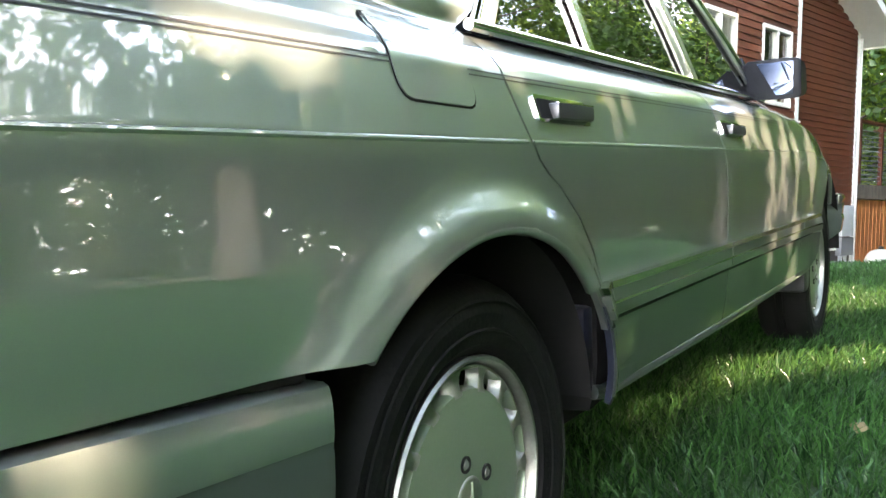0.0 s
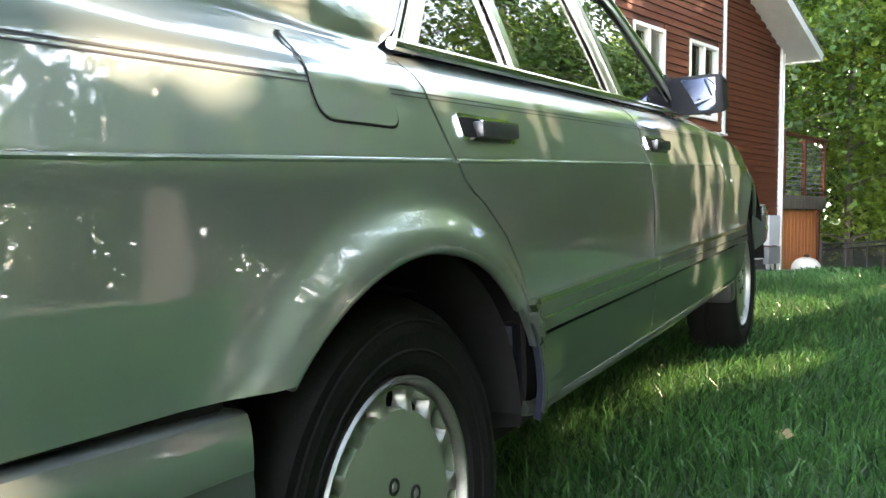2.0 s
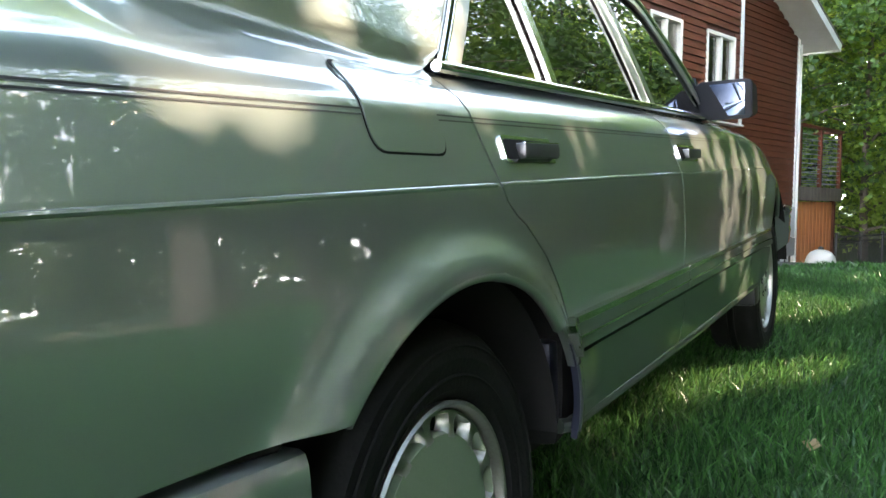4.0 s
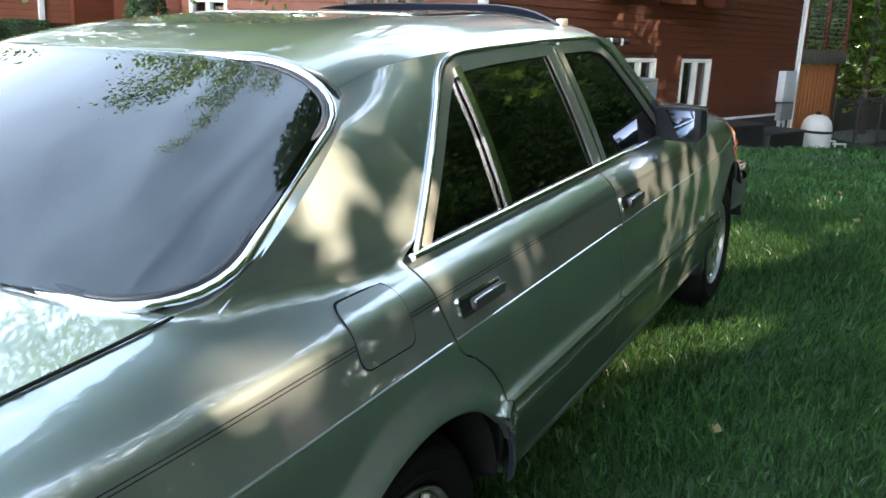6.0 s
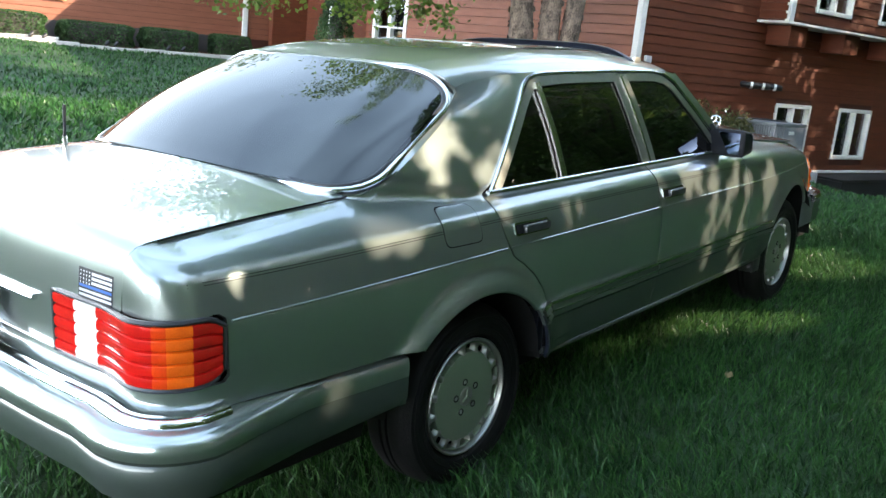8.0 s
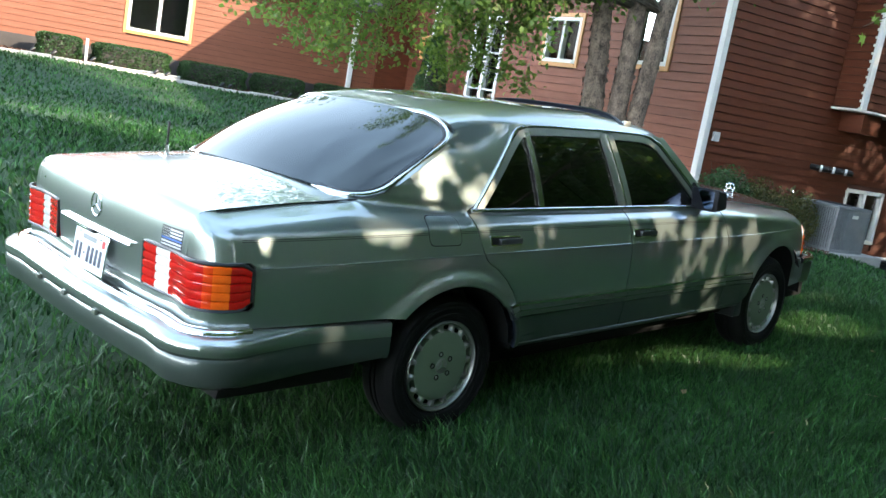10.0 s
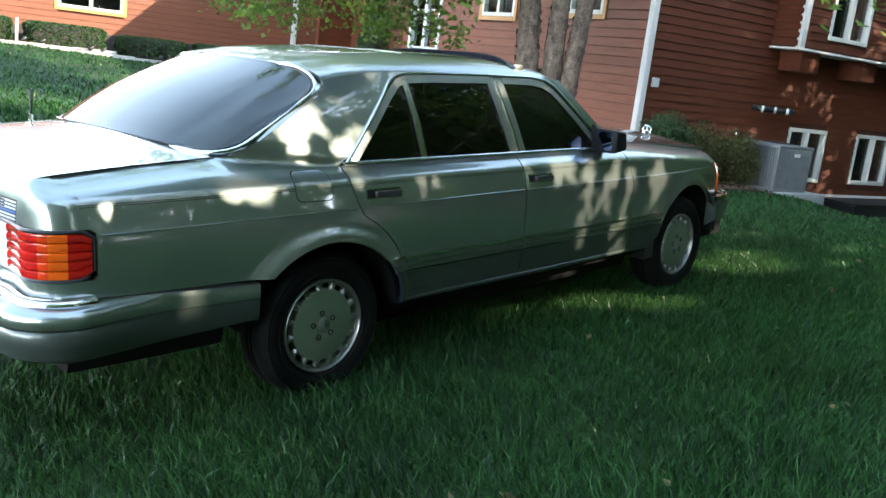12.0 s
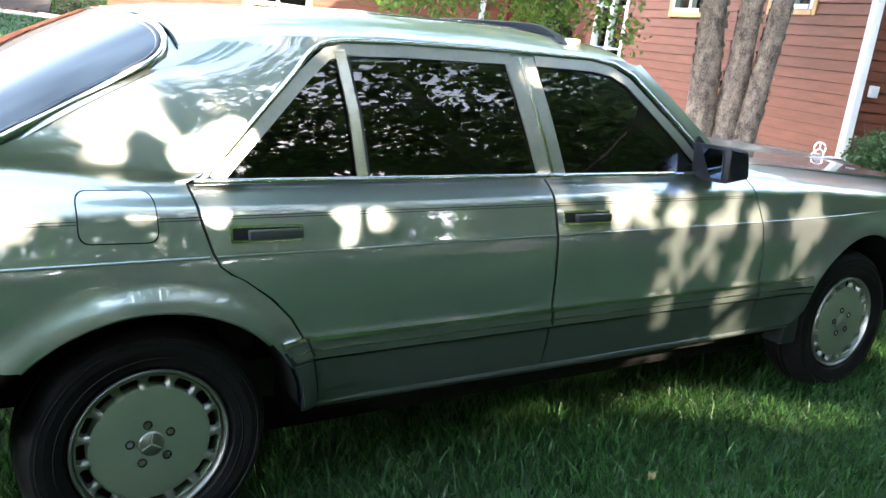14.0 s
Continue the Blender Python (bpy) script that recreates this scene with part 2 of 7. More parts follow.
def part(name, bm, material, parent=None, label="", angle=35):
    """Links a bmesh as one mesh object under a thing or a part."""
    me = bpy.data.meshes.new(name)
    bm.to_mesh(me)
    bm.free()
    me.materials.append(material)
    if angle:
        smooth(me, angle)
    ob = new(name, me)
    if parent is not None:
        ob.parent = parent
    if label:
        ob["label"] = label
    return ob


def empty(name, label, category, m=None, group="", kind=""):
    ob = new(name)
    ob.empty_display_size = 0.1
    if m is not None:
        ob.matrix_world = m
    return tagged(ob, label, category, group, kind)


def mesh_part(name, verts, faces, material, parent=None, label="", angle=None):
    me = bpy.data.meshes.new(name)
    me.from_pydata([tuple(v) for v in verts], [], faces)
    me.materials.append(material)
    if angle:
        smooth(me, angle)
    ob = new(name, me)
    if parent is not None:
        ob.parent = parent
    if label:
        ob["label"] = label
    return ob


def box(bm, x0, x1, y0, y1, z0, z1, bev=0.0):
    r = bmesh.ops.create_cube(bm, size=1.0)
    for v in r["verts"]:
        v.co = Vector(((x0 + x1) / 2 + v.co.x * (x1 - x0), (y0 + y1) / 2 + v.co.y * (y1 - y0), (z0 + z1) / 2 + v.co.z * (z1 - z0)))
    if bev:
        es = list({e for v in r["verts"] for e in v.link_edges})
        bmesh.ops.bevel(bm, geom=es, offset=bev, segments=2, affect="EDGES", profile=0.6)
    return bm


def boxed(x0, x1, y0, y1, z0, z1, bev=0.0):
    return box(bmesh.new(), x0, x1, y0, y1, z0, z1, bev)


def tube(bm, pts, radii, sides=8, caps=True):
    """A tapered tube through points."""
    rings = []
    pts = [Vector(p) for p in pts]
    for i, p in enumerate(pts):
        d = (pts[min(i + 1, len(pts) - 1)] - pts[max(i - 1, 0)]).normalized()
        a = d.cross(Vector((0, 0, 1)) if abs(d.z) < 0.9 else Vector((1, 0, 0))).normalized()
        b = d.cross(a)
        r = radii[i] if hasattr(radii, "__len__") else radii
        rings.append([bm.verts.new(p + (a * math.cos(t) + b * math.sin(t)) * r) for t in (2 * math.pi * k / sides for k in range(sides))])
    for r0, r1 in zip(rings, rings[1:]):
        for k in range(sides):
            bm.faces.new((r0[k], r0[(k + 1) % sides], r1[(k + 1) % sides], r1[k]))
    if caps:
        bm.faces.new(rings[0][::-1])
        bm.faces.new(rings[-1])
    return bm


def lathe(bm, profile, steps=48, axis="y", close=False):
    """Turns (radius, along) pairs round an axis."""
    rings = []
    for k in range(steps):
        t = 2 * math.pi * k / steps
        ring = []
        for r, a in profile:
            c, s = r * math.cos(t), r * math.sin(t)
            ring.append(bm.verts.new((c, a, s) if axis == "y" else (c, s, a)))
        rings.append(ring)
    n = len(profile)
    for k in range(steps):
        r0, r1 = rings[k], rings[(k + 1) % steps]
        for i in range(n - 1 + (1 if close else 0)):
            j = (i + 1) % n
            bm.faces.new((r0[i], r0[j], r1[j], r1[i]))
    bmesh.ops.recalc_face_normals(bm, faces=bm.faces)
    return bm


def lerp(a, b, t):
    return a + (b - a) * t


def table(xs, ys):
    """A smooth curve through points (monotone cubic)."""
    xs, ys = np.array(xs, float), np.array(ys, float)
    h, d = np.diff(xs), np.diff(ys) / np.diff(xs)
    m = np.zeros(len(xs))
    for i in range(1, len(xs) - 1):
        if d[i - 1] * d[i] > 0:
            w1, w2 = 2 * h[i] + h[i - 1], h[i] + 2 * h[i - 1]
            m[i] = (w1 + w2) / (w1 / d[i - 1] + w2 / d[i])
    m[0], m[-1] = d[0], d[-1]

    def f(x):
        x = min(max(x, xs[0]), xs[-1])
        i = int(min(max(np.searchsorted(xs, x) - 1, 0), len(xs) - 2))
        t = (x - xs[i]) / h[i]
        return float((1 + 2 * t) * (1 - t) ** 2 * ys[i] + t * (1 - t) ** 2 * h[i] * m[i] + t * t * (3 - 2 * t) * ys[i + 1] + t * t * (t - 1) * h[i] * m[i + 1])
    return f


def rounded(poly, r, seg=5):
    """A polygon with its corners rounded."""
    out, n = [], len(poly)
    for i in range(n):
        p, a, b = Vector(poly[i]), Vector(poly[i - 1]), Vector(poly[(i + 1) % n])
        ri = r[i] if hasattr(r, "__len__") else r
        if ri <= 0:
            out.append(tuple(p))
            continue
        ra, rb = min(ri, (a - p).length * 0.48), min(ri, (b - p).length * 0.48)
        s, e = p + (a - p).normalized() * ra, p + (b - p).normalized() * rb
        for k in range(seg + 1):
            t = k / seg
            out.append(tuple((1 - t) ** 2 * s + 2 * t * (1 - t) * p + t * t * e))
    return out


def skin(name, poly, fn, material, parent, label="", us=0.1, vs=0.03, thick=0.012, toward=None, off=0.0):
    """A curved sheet: a flat outline in (u, v), cut into strips, laid on the surface fn(u, v), with a turned-in edge."""
    bm = bmesh.new()
    vsx = [bm.verts.new((p[0], p[1], 0)) for p in poly]
    es = [bm.edges.new((vsx[i], vsx[(i + 1) % len(vsx)])) for i in range(len(vsx))]
    bmesh.ops.triangle_fill(bm, use_beauty=True, edges=es)
    lo = [min(p[k] for p in poly) for k in (0, 1)]
    hi = [max(p[k] for p in poly) for k in (0, 1)]
    for k, step in ((0, us), (1, vs)):
        c = math.floor(lo[k] / step) * step + step
        while c < hi[k] - 1e-4:
            no = (1, 0, 0) if k == 0 else (0, 1, 0)
            bmesh.ops.bisect_plane(bm, geom=bm.verts[:] + bm.edges[:] + bm.faces[:], dist=1e-5, plane_co=(c, 0, 0) if k == 0 else (0, c, 0), plane_no=no)
            c += step
    bm.verts.ensure_lookup_table()
    bm.verts.index_update()
    uv = [(v.co.x, v.co.y) for v in bm.verts]
    cu, cv = sum(p[0] for p in uv) / len(uv), sum(p[1] for p in uv) / len(uv)
    e = 2e-3

    def normal(u, v):
        n = (Vector(fn(u + e, v)) - Vector(fn(u - e, v))).cross(Vector(fn(u, v + e)) - Vector(fn(u, v - e)))
        return n.normalized() if n.length > 1e-12 else Vector((0, 0, 1))
    flip = 1
    if toward is not None and normal(cu, cv).dot(Vector(toward)) < 0:
        flip = -1
    nor = [normal(*p) * flip for p in uv]
    pos = [Vector(fn(*p)) + n * off for p, n in zip(uv, nor)]
    faces = [[v.index for v in f.verts] for f in bm.faces]
    rim = [(ed.verts[0].index, ed.verts[1].index) for ed in bm.edges if len(ed.link_faces) == 1]
    bm.free()
    out = []
    for f in faces:
        n = (pos[f[1]] - pos[f[0]]).cross(pos[f[2]] - pos[f[0]])
        k = 2
        while n.length < 1e-10 and k + 1 < len(f):
            k += 1
            n = (pos[f[1]] - pos[f[0]]).cross(pos[f[k]] - pos[f[0]])
        out.append(f if n.dot(nor[f[0]]) > 0 else f[::-1])
    verts, loops = list(pos), [nor[i] for f in out for i in f]
    if thick:
        for a, b in rim:
            i = len(verts)
            verts += [pos[a], pos[b], pos[b] - nor[b] * thick, pos[a] - nor[a] * thick]
            out.append([i, i + 1, i + 2, i + 3])
            loops += [Vector((0, 0, 0))] * 4
    me = bpy.data.meshes.new(name)
    me.from_pydata([tuple(v) for v in verts], [], out)
    me.materials.append(material)
    me.polygons.foreach_set("use_smooth", [True] * len(me.polygons))
    me.normals_split_custom_set([tuple(v) for v in loops])
    ob = new(name, me)
    ob.parent = parent
    if label:
        ob["label"] = label
    return ob


# ---------------- ground ----------------
CAR = Matrix(((0.99871, 0.00124, -0.05079, 0), (0.0, 0.9997, 0.02433, 0), (0.0508, -0.0243, 0.99841, 0), (0, 0, 0, 1)))
KNOLLS = np.array([(12, 2.5, 0.02), (12, -1, 0.05), (13.6, 2.7, -0.10), (14.2, 1.6, -0.36), (15.1, 1.4, -0.50), (15.7, 2.3, -0.62), (17.65, 1.8, -0.80), (17.2, -0.2, -0.62), (20.4, 1.1, -1.08), (14.6, -1.2, -0.22), (23.5, -0.5, -1.25), (30, -3, -1.7), (13, -6, 0.0), (20, -12, -0.9), (9, 5.5, 0.25),
                   (14, 11, 0.45), (6, 21, 0.68), (13, 18.5, 0.56), (-6, 20, 0.8), (-12, 8, 0.55), (-10, -6, 0.0), (0, -12, 0.1), (8, -10, 0.1), (4, 9, 0.25),
                   (7, -3, 0.24), (7, 2, 0.2), (-5, 2, 0.0), (30, 12, 0), (0, 30, 0.9), (60, -20, -2), (-40, 30, 1), (-40, -30, 0.3), (20, -40, 0), (60, 40, 0)])


def ground_z(x, y):
    """The lawn's height, for arrays too."""
    x, y = np.asarray(x, float), np.asarray(y, float)
    w = 1 / ((x[..., None] - KNOLLS[:, 0]) ** 2 + (y[..., None] - KNOLLS[:, 1]) ** 2 + 0.8) ** 1.6
    far = (w * KNOLLS[:, 2]).sum(-1) / w.sum(-1)
    dx = np.maximum(np.maximum(-2.2 - x, x - 4.2), 0)
    dy = np.maximum(np.maximum(-2.6 - y, y - 1.6), 0)
    t = np.clip(np.hypot(dx, dy) / 4.0, 0, 1)
    t = t * t * (3 - 2 * t)
    return (0.0508 * x - 0.0243 * y - 0.03) * (1 - t) + far * t


def gz(x, y):
    return float(ground_z(x, y))


def build_ground():
    ax = np.concatenate([np.linspace(-900, -60, 9), np.linspace(-50, -12, 14), np.arange(-11.5, 30, 0.5), np.linspace(31, 60, 14), np.linspace(75, 900, 9)])
    ay = np.concatenate([np.linspace(-900, -60, 9), np.linspace(-50, -12, 14), np.arange(-11.5, 26, 0.5), np.linspace(27, 60, 14), np.linspace(75, 900, 9)])
    gx, gy = np.meshgrid(ax, ay, indexing="ij")
    z = ground_z(gx, gy)
    nx, ny = gx.shape
    verts = np.stack([gx, gy, z], -1).reshape(-1, 3).tolist()
    faces = [(i * ny + j, (i + 1) * ny + j, (i + 1) * ny + j + 1, i * ny + j + 1) for i in range(nx - 1) for j in range(ny - 1)]
    ob = mesh_part("ground", verts, faces, SOIL, angle=80)
    tagged(ob, "green mown lawn sloping gently towards the house", "lawn", kind="structure")


build_ground()




# ---------------- house ----------------
HOUSE = Matrix.Translation((11.1, 4.45, 0)) @ Matrix.Rotation(radians(-14), 4, "Z")
# in the house's own frame: x along the gable wall, y away along the long wall, z up


def boards(wall, u0, u1, z0, z1, holes, place, material, step=0.142, top=None):
    """Lapped siding: every board a piece of its own; holes are (u0, u1, z0, z1). place(u, z, out) gives the point."""
    k = 0
    z = z0
    while z < z1 - 0.02:
        # gap bares the dark backing, shaping the shadow line under each board
        zt = min(z + step - 0.009, z1)
        a, b = u0, u1
        if top is not None:
            a, b = top(z, a, b)
        spans = [(a, b)]
        for h in holes:
            if h[2] < zt - 0.01 and h[3] > z + 0.01:
                cut = []
                for s in spans:
                    if h[0] > s[0]:
                        cut.append((s[0], min(s[1], h[0])))
                    if h[1] < s[1]:
                        cut.append((max(s[0], h[1]), s[1]))
                spans = [s for s in cut if s[1] - s[0] > 0.03]
        for s in spans:
            if s[1] - s[0] < 0.05:
                continue
            # long runs are butted from two lengths of board
            cuts = [s[0], s[1]]
            if s[1] - s[0] > 4.5:
                cuts = [s[0], lerp(s[0], s[1], 0.3 + 0.4 * random.random()), s[1]]
            for c0, c1 in zip(cuts, cuts[1:]):
                c1 = c1 - (0.002 if c1 != s[1] else 0)
                vs = []
                for u in (c0, c1):
                    vs += [place(u, z, 0.034), place(u, zt, 0.014), place(u, zt, 0.0), place(u, z, 0.0)]
                fs = [(0, 1, 5, 4), (0, 4, 7, 3), (1, 2, 6, 5), (2, 3, 7, 6), (0, 3, 2, 1), (4, 5, 6, 7)]
                mesh_part("siding_board", vs, fs, material, wall)
        z += step
        k += 1


def wall_mesh(name, u0, u1, z0, z1, holes, place, depth, material, gable=None):
    """A thick wall with openings right through it."""
    us = sorted({u0, u1, *[h[k] for h in holes for k in (0, 1)]})
    zs = sorted({z0, z1, *[h[k] for h in holes for k in (2, 3)]})
    bm = bmesh.new()
    for a, b in zip(us, us[1:]):
        for c, d in zip(zs, zs[1:]):
            if any(h[0] <= a and b <= h[1] and h[2] <= c and d <= h[3] for h in holes):
                continue
            q = [place(u, z, o) for o in (0.0, -depth) for u, z in ((a, c), (b, c), (b, d), (a, d))]
            v = [bm.verts.new(p) for p in q]
            for f in ((0, 1, 2, 3), (7, 6, 5, 4), (0, 4, 5, 1), (1, 5, 6, 2), (2, 6, 7, 3), (3, 7, 4, 0)):
                bm.faces.new([v[i] for i in f])
    if gable:
        q = [place(u, z, o) for o in (0.0, -depth) for u, z in gable]
        v = [bm.verts.new(p) for p in q]
        n = len(gable)
        bm.faces.new(v[:n])
        bm.faces.new(v[n:][::-1])
        for i in range(n):
            bm.faces.new((v[i], v[(i + 1) % n], v[n + (i + 1) % n], v[n + i]))
    bmesh.ops.remove_doubles(bm, verts=bm.verts, dist=1e-4)
    bmesh.ops.recalc_face_normals(bm, faces=bm.faces)
    ob = part(name, bm, material, angle=0)
    ob.matrix_world = HOUSE
    return ob


WN = [0]


def window(u0, u1, z0, z1, place, label, mullions=1, frame_m=None, casing=None, bars=0, w=0.075):
    """A window with its casing, sashes, glass and sill, in a wall given by place()."""
    WN[0] += 1
    win = empty(f"window_{WN[0]}", label, "window", HOUSE, kind="structure")
    fm = frame_m or CREAM

    def slab(name, a, b, c, d, o0, o1, m, parent=win, bev=0.006):
        bm = bmesh.new()
        ps = [place(u, z, o) for o in (o0, o1) for u, z in ((a, c), (b, c), (b, d), (a, d))]
        v = [bm.verts.new(p) for p in ps]
        for f in ((0, 1, 2, 3), (7, 6, 5, 4), (0, 4, 5, 1), (1, 5, 6, 2), (2, 6, 7, 3), (3, 7, 4, 0)):
            bm.faces.new([v[i] for i in f])
        bmesh.ops.recalc_face_normals(bm, faces=bm.faces)
        if bev:
            bmesh.ops.bevel(bm, geom=bm.edges[:], offset=bev, segments=1, affect="EDGES")
        return part(name, bm, m, parent, angle=30)
    slab("jamb", u0, u0 + w, z0, z1, -0.08, 0.045, fm)
    slab("jamb", u1 - w, u1, z0, z1, -0.08, 0.045, fm)
    slab("head", u0 + w, u1 - w, z1 - w, z1, -0.08, 0.045, fm)
    slab("sill", u0 + w, u1 - w, z0, z0 + w, -0.08, 0.055, fm)
    n = mullions + 1
    wid = (u1 - u0 - 2 * w) / n
    for k in range(n):
        a, b = u0 + w + k * wid, u0 + w + (k + 1) * wid
        if k:
            slab("mullion", a - w * 0.55, a + w * 0.55, z0 + w, z1 - w, -0.075, 0.042, fm)
        slab("window_pane", a + 0.01, b - 0.01, z0 + w + 0.005, z1 - w - 0.005, -0.05, -0.044, CLEAR, bev=0)
        for j in range(bars):
            zz = lerp(z0, z1, (j + 1) / (bars + 1))
            slab("glazing_bar", a + 0.02, b - 0.02, zz - 0.02, zz + 0.02, -0.06, 0.03, fm)
    # black sheet stands in for the unlit room behind the glass
    slab("dark_room_sheet", u0 + 0.02, u1 - 0.02, z0 + 0.02, z1 - 0.02, -0.34, -0.33, DARKGAP, bev=0)
    if casing:
        t = 0.09
        slab("casing", u0 - t, u0 - 0.002, z0 - t, z1 + t, 0.0, 0.05, casing)
        slab("casing", u1 + 0.002, u1 + t, z0 - t, z1 + t, 0.0, 0.05, casing)
        slab("casing", u0 - 0.002, u1 + 0.002, z0 - t, z0 - 0.002, 0.0, 0.056, casing)
        slab("casing", u0 - 0.002, u1 + 0.002, z1 + 0.002, z1 + t, 0.0, 0.056, casing)
    return win


def on_w1(u, z, out=0.0):        # gable wall: out is towards the lawn
    return (u, -out, z)


def on_w2(u, z, out=0.0):        # long wall
    return (-out, u, z)


W1_HOLES = [(4.04, 5.27, 0.0, 1.06), (6.32, 7.64, 0.0, 1.06), (3.05, 7.72, 2.55, 5.1)]
EAVE = 5.0
RIDGE_U, RIDGE_Z = 4.6, 8.35
EAVE_L = 5.8


def gable_span(z, a, b):
    if z <= EAVE:
        return a, b
    t = (z - EAVE) / (RIDGE_Z - EAVE)
    return max(a, lerp(0.0, RIDGE_U, (z - EAVE_L + 0.16) / (RIDGE_Z - EAVE_L))), lerp(12.4, RIDGE_U, t) - 0.02


wall_east = wall_mesh("wall_east", 0.0, 12.4, -1.2, EAVE, W1_HOLES[:2] + [(3.05, 7.72, 2.55, EAVE)], on_w1, 0.18, BACKING, gable=[(0.0, EAVE), (12.4, EAVE), (RIDGE_U, RIDGE_Z), (0.0, EAVE_L)])
tagged(wall_east, "red-brown stained lap-sided gable wall, colour darkened for shade, with dappled sunlight", "house wall", kind="structure")
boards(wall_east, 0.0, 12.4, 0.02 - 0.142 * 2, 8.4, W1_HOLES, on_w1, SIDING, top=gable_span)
for u0, u1 in ((4.04, 5.27), (6.32, 7.64)):
    window(u0, u1, 0.0, 1.06, on_w1, "twin cream-framed basement casement window, glass dark")

# foundation strip below the siding
fnd = part("foundation", boxed(0.0, 12.42, -0.02, 0.1, -1.5, -0.275, 0.01), FOUND, None)
fnd.matrix_world = HOUSE
tagged(fnd, "dark painted foundation strip under the siding", "foundation", kind="structure")
led = part("trim", boxed(5.4, 12.4, -0.06, -0.005, -0.29, -0.235, 0.004), TRIM)
led.matrix_world = HOUSE
tagged(led, "thin pale ledge board above the foundation", "trim", kind="structure")

# corner boards
for u, y, z0, z1 in ((-0.14, -0.05, 0.3, 5.9), (12.33, -0.05, -0.9, 5.1)):
    cb = part("trim", boxed(u + 0.025, u + 0.145, y, y + 0.12, z0, z1, 0.008), TRIM)
    cb.matrix_world = HOUSE
    tagged(cb, "white painted corner board of the house", "trim", kind="structure")
dsp = bmesh.new()
tube(dsp, [(12.44, -0.09, 4.9), (12.44, -0.09, -0.7), (12.44, -0.25, -0.8)], 0.035, 8)
dsp = part("downspout", dsp, TRIM)
dsp.matrix_world = HOUSE
tagged(dsp, "white downspout beside the house corner", "downspout")

# box bay with its two windows
BAY = 0.6


def on_bay(u, z, out=0.0):
    return (u, -BAY - out, z)


def on_bay_side(u, z, out=0.0):   # the bay's side that faces the entry
    return (3.05 - out, -u, z)


def on_bay_far(u, z, out=0.0):
    return (7.72 + out, -u, z)


B_HOLES = [(3.82, 5.04, 2.74, 4.27), (6.05, 7.36, 2.74, 4.27)]
bay = wall_mesh("wall_bay", 3.05, 7.72, 2.52, 5.6, B_HOLES, on_bay, 0.12, BACKING)
tagged(bay, "red sided box bay hanging on the gable wall", "bay", kind="structure")
boards(bay, 3.14, 7.62, 2.55, 5.6, B_HOLES, on_bay, SIDING)
for nm, pl in (("wall_bay_side", on_bay_side), ("wall_bay_far_side", on_bay_far)):
    sd = wall_mesh(nm, 0.0, BAY - 0.12, 2.52, 5.6, [], pl, 0.1, BACKING)
    tagged(sd, "red sided end of the box bay", "bay", kind="structure")
    boards(sd, 0.0, BAY - 0.01, 2.55, 5.6, [], pl, SIDING)
for u in (3.03, 7.6):
    cb = part("trim", boxed(u, u + 0.14, -BAY - 0.045, -BAY + 0.05, 2.5, 5.6, 0.006), TRIM)
    cb.matrix_world = HOUSE
    tagged(cb, "white corner board of the box bay", "trim", kind="structure")
fl = part("trim", boxed(2.98, 7.8, -BAY - 0.07, 0.0, 2.475, 2.515, 0.004), CREAM)
fl.matrix_world = HOUSE
tagged(fl, "pale board closing the underside of the bay", "trim", kind="structure")
for a, b in ((3.82, 5.04), (6.05, 7.36)):
    window(a, b, 2.74, 4.27, on_bay, "tall cream-framed twin casement in the bay")
for u in (3.35, 5.2, 7.0):
    cor = part("bay_bracket", boxed(u, u + 0.55, -0.5, 0.0, 2.1, 2.472, 0.02), SIDING)
    cor.matrix_world = HOUSE
    tagged(cor, "red timber bracket block under the bay", "bracket", group="bay brackets")

# gable roof: rake overhang and roof slabs
roof = empty("roof", "brown shingled gable roof with a white soffit", "roof", HOUSE, kind="structure")
ang = math.atan2(RIDGE_Z - EAVE, 12.4 - RIDGE_U)
ln = math.hypot(RIDGE_Z - EAVE, 12.4 - RIDGE_U)


def slope_box(x0, x1, y0, y1, z0, z1):
    bm = boxed(x0, x1, y0, y1, z0, z1)
    bmesh.ops.transform(bm, matrix=Matrix.Translation((12.4, 0, EAVE + 0.05)) @ Matrix.Rotation(ang, 4, "Y"), verts=bm.verts)
    return bm


part("shingles", slope_box(-ln - 0.1, 0.75, -0.85, 14.0, 0.16, 0.22), SHINGLE, roof)
part("soffit", slope_box(-ln - 0.1, 0.7, -0.78, 14.0, 0.0, 0.05), TRIM, roof, "white painted soffit")
part("rake_board", slope_box(-ln - 0.1, 0.72, -0.84, -0.79, -0.04, 0.16), TRIM, roof, "white rake board")
part("eave_board", slope_box(0.70, 0.73, -0.84, 14.0, -0.04, 0.16), TRIM, roof)
bm = bmesh.new()
v = [bm.verts.new(p) for p in ((RIDGE_U, -0.8, RIDGE_Z + 0.2), (RIDGE_U, 14, RIDGE_Z + 0.2), (-0.7, 14, 5.45), (-0.7, -0.8, 5.45))]
bm.faces.new(v)
bmesh.ops.solidify(bm, geom=bm.faces[:], thickness=0.2)
part("shingles", bm, SHINGLE, roof, angle=0)

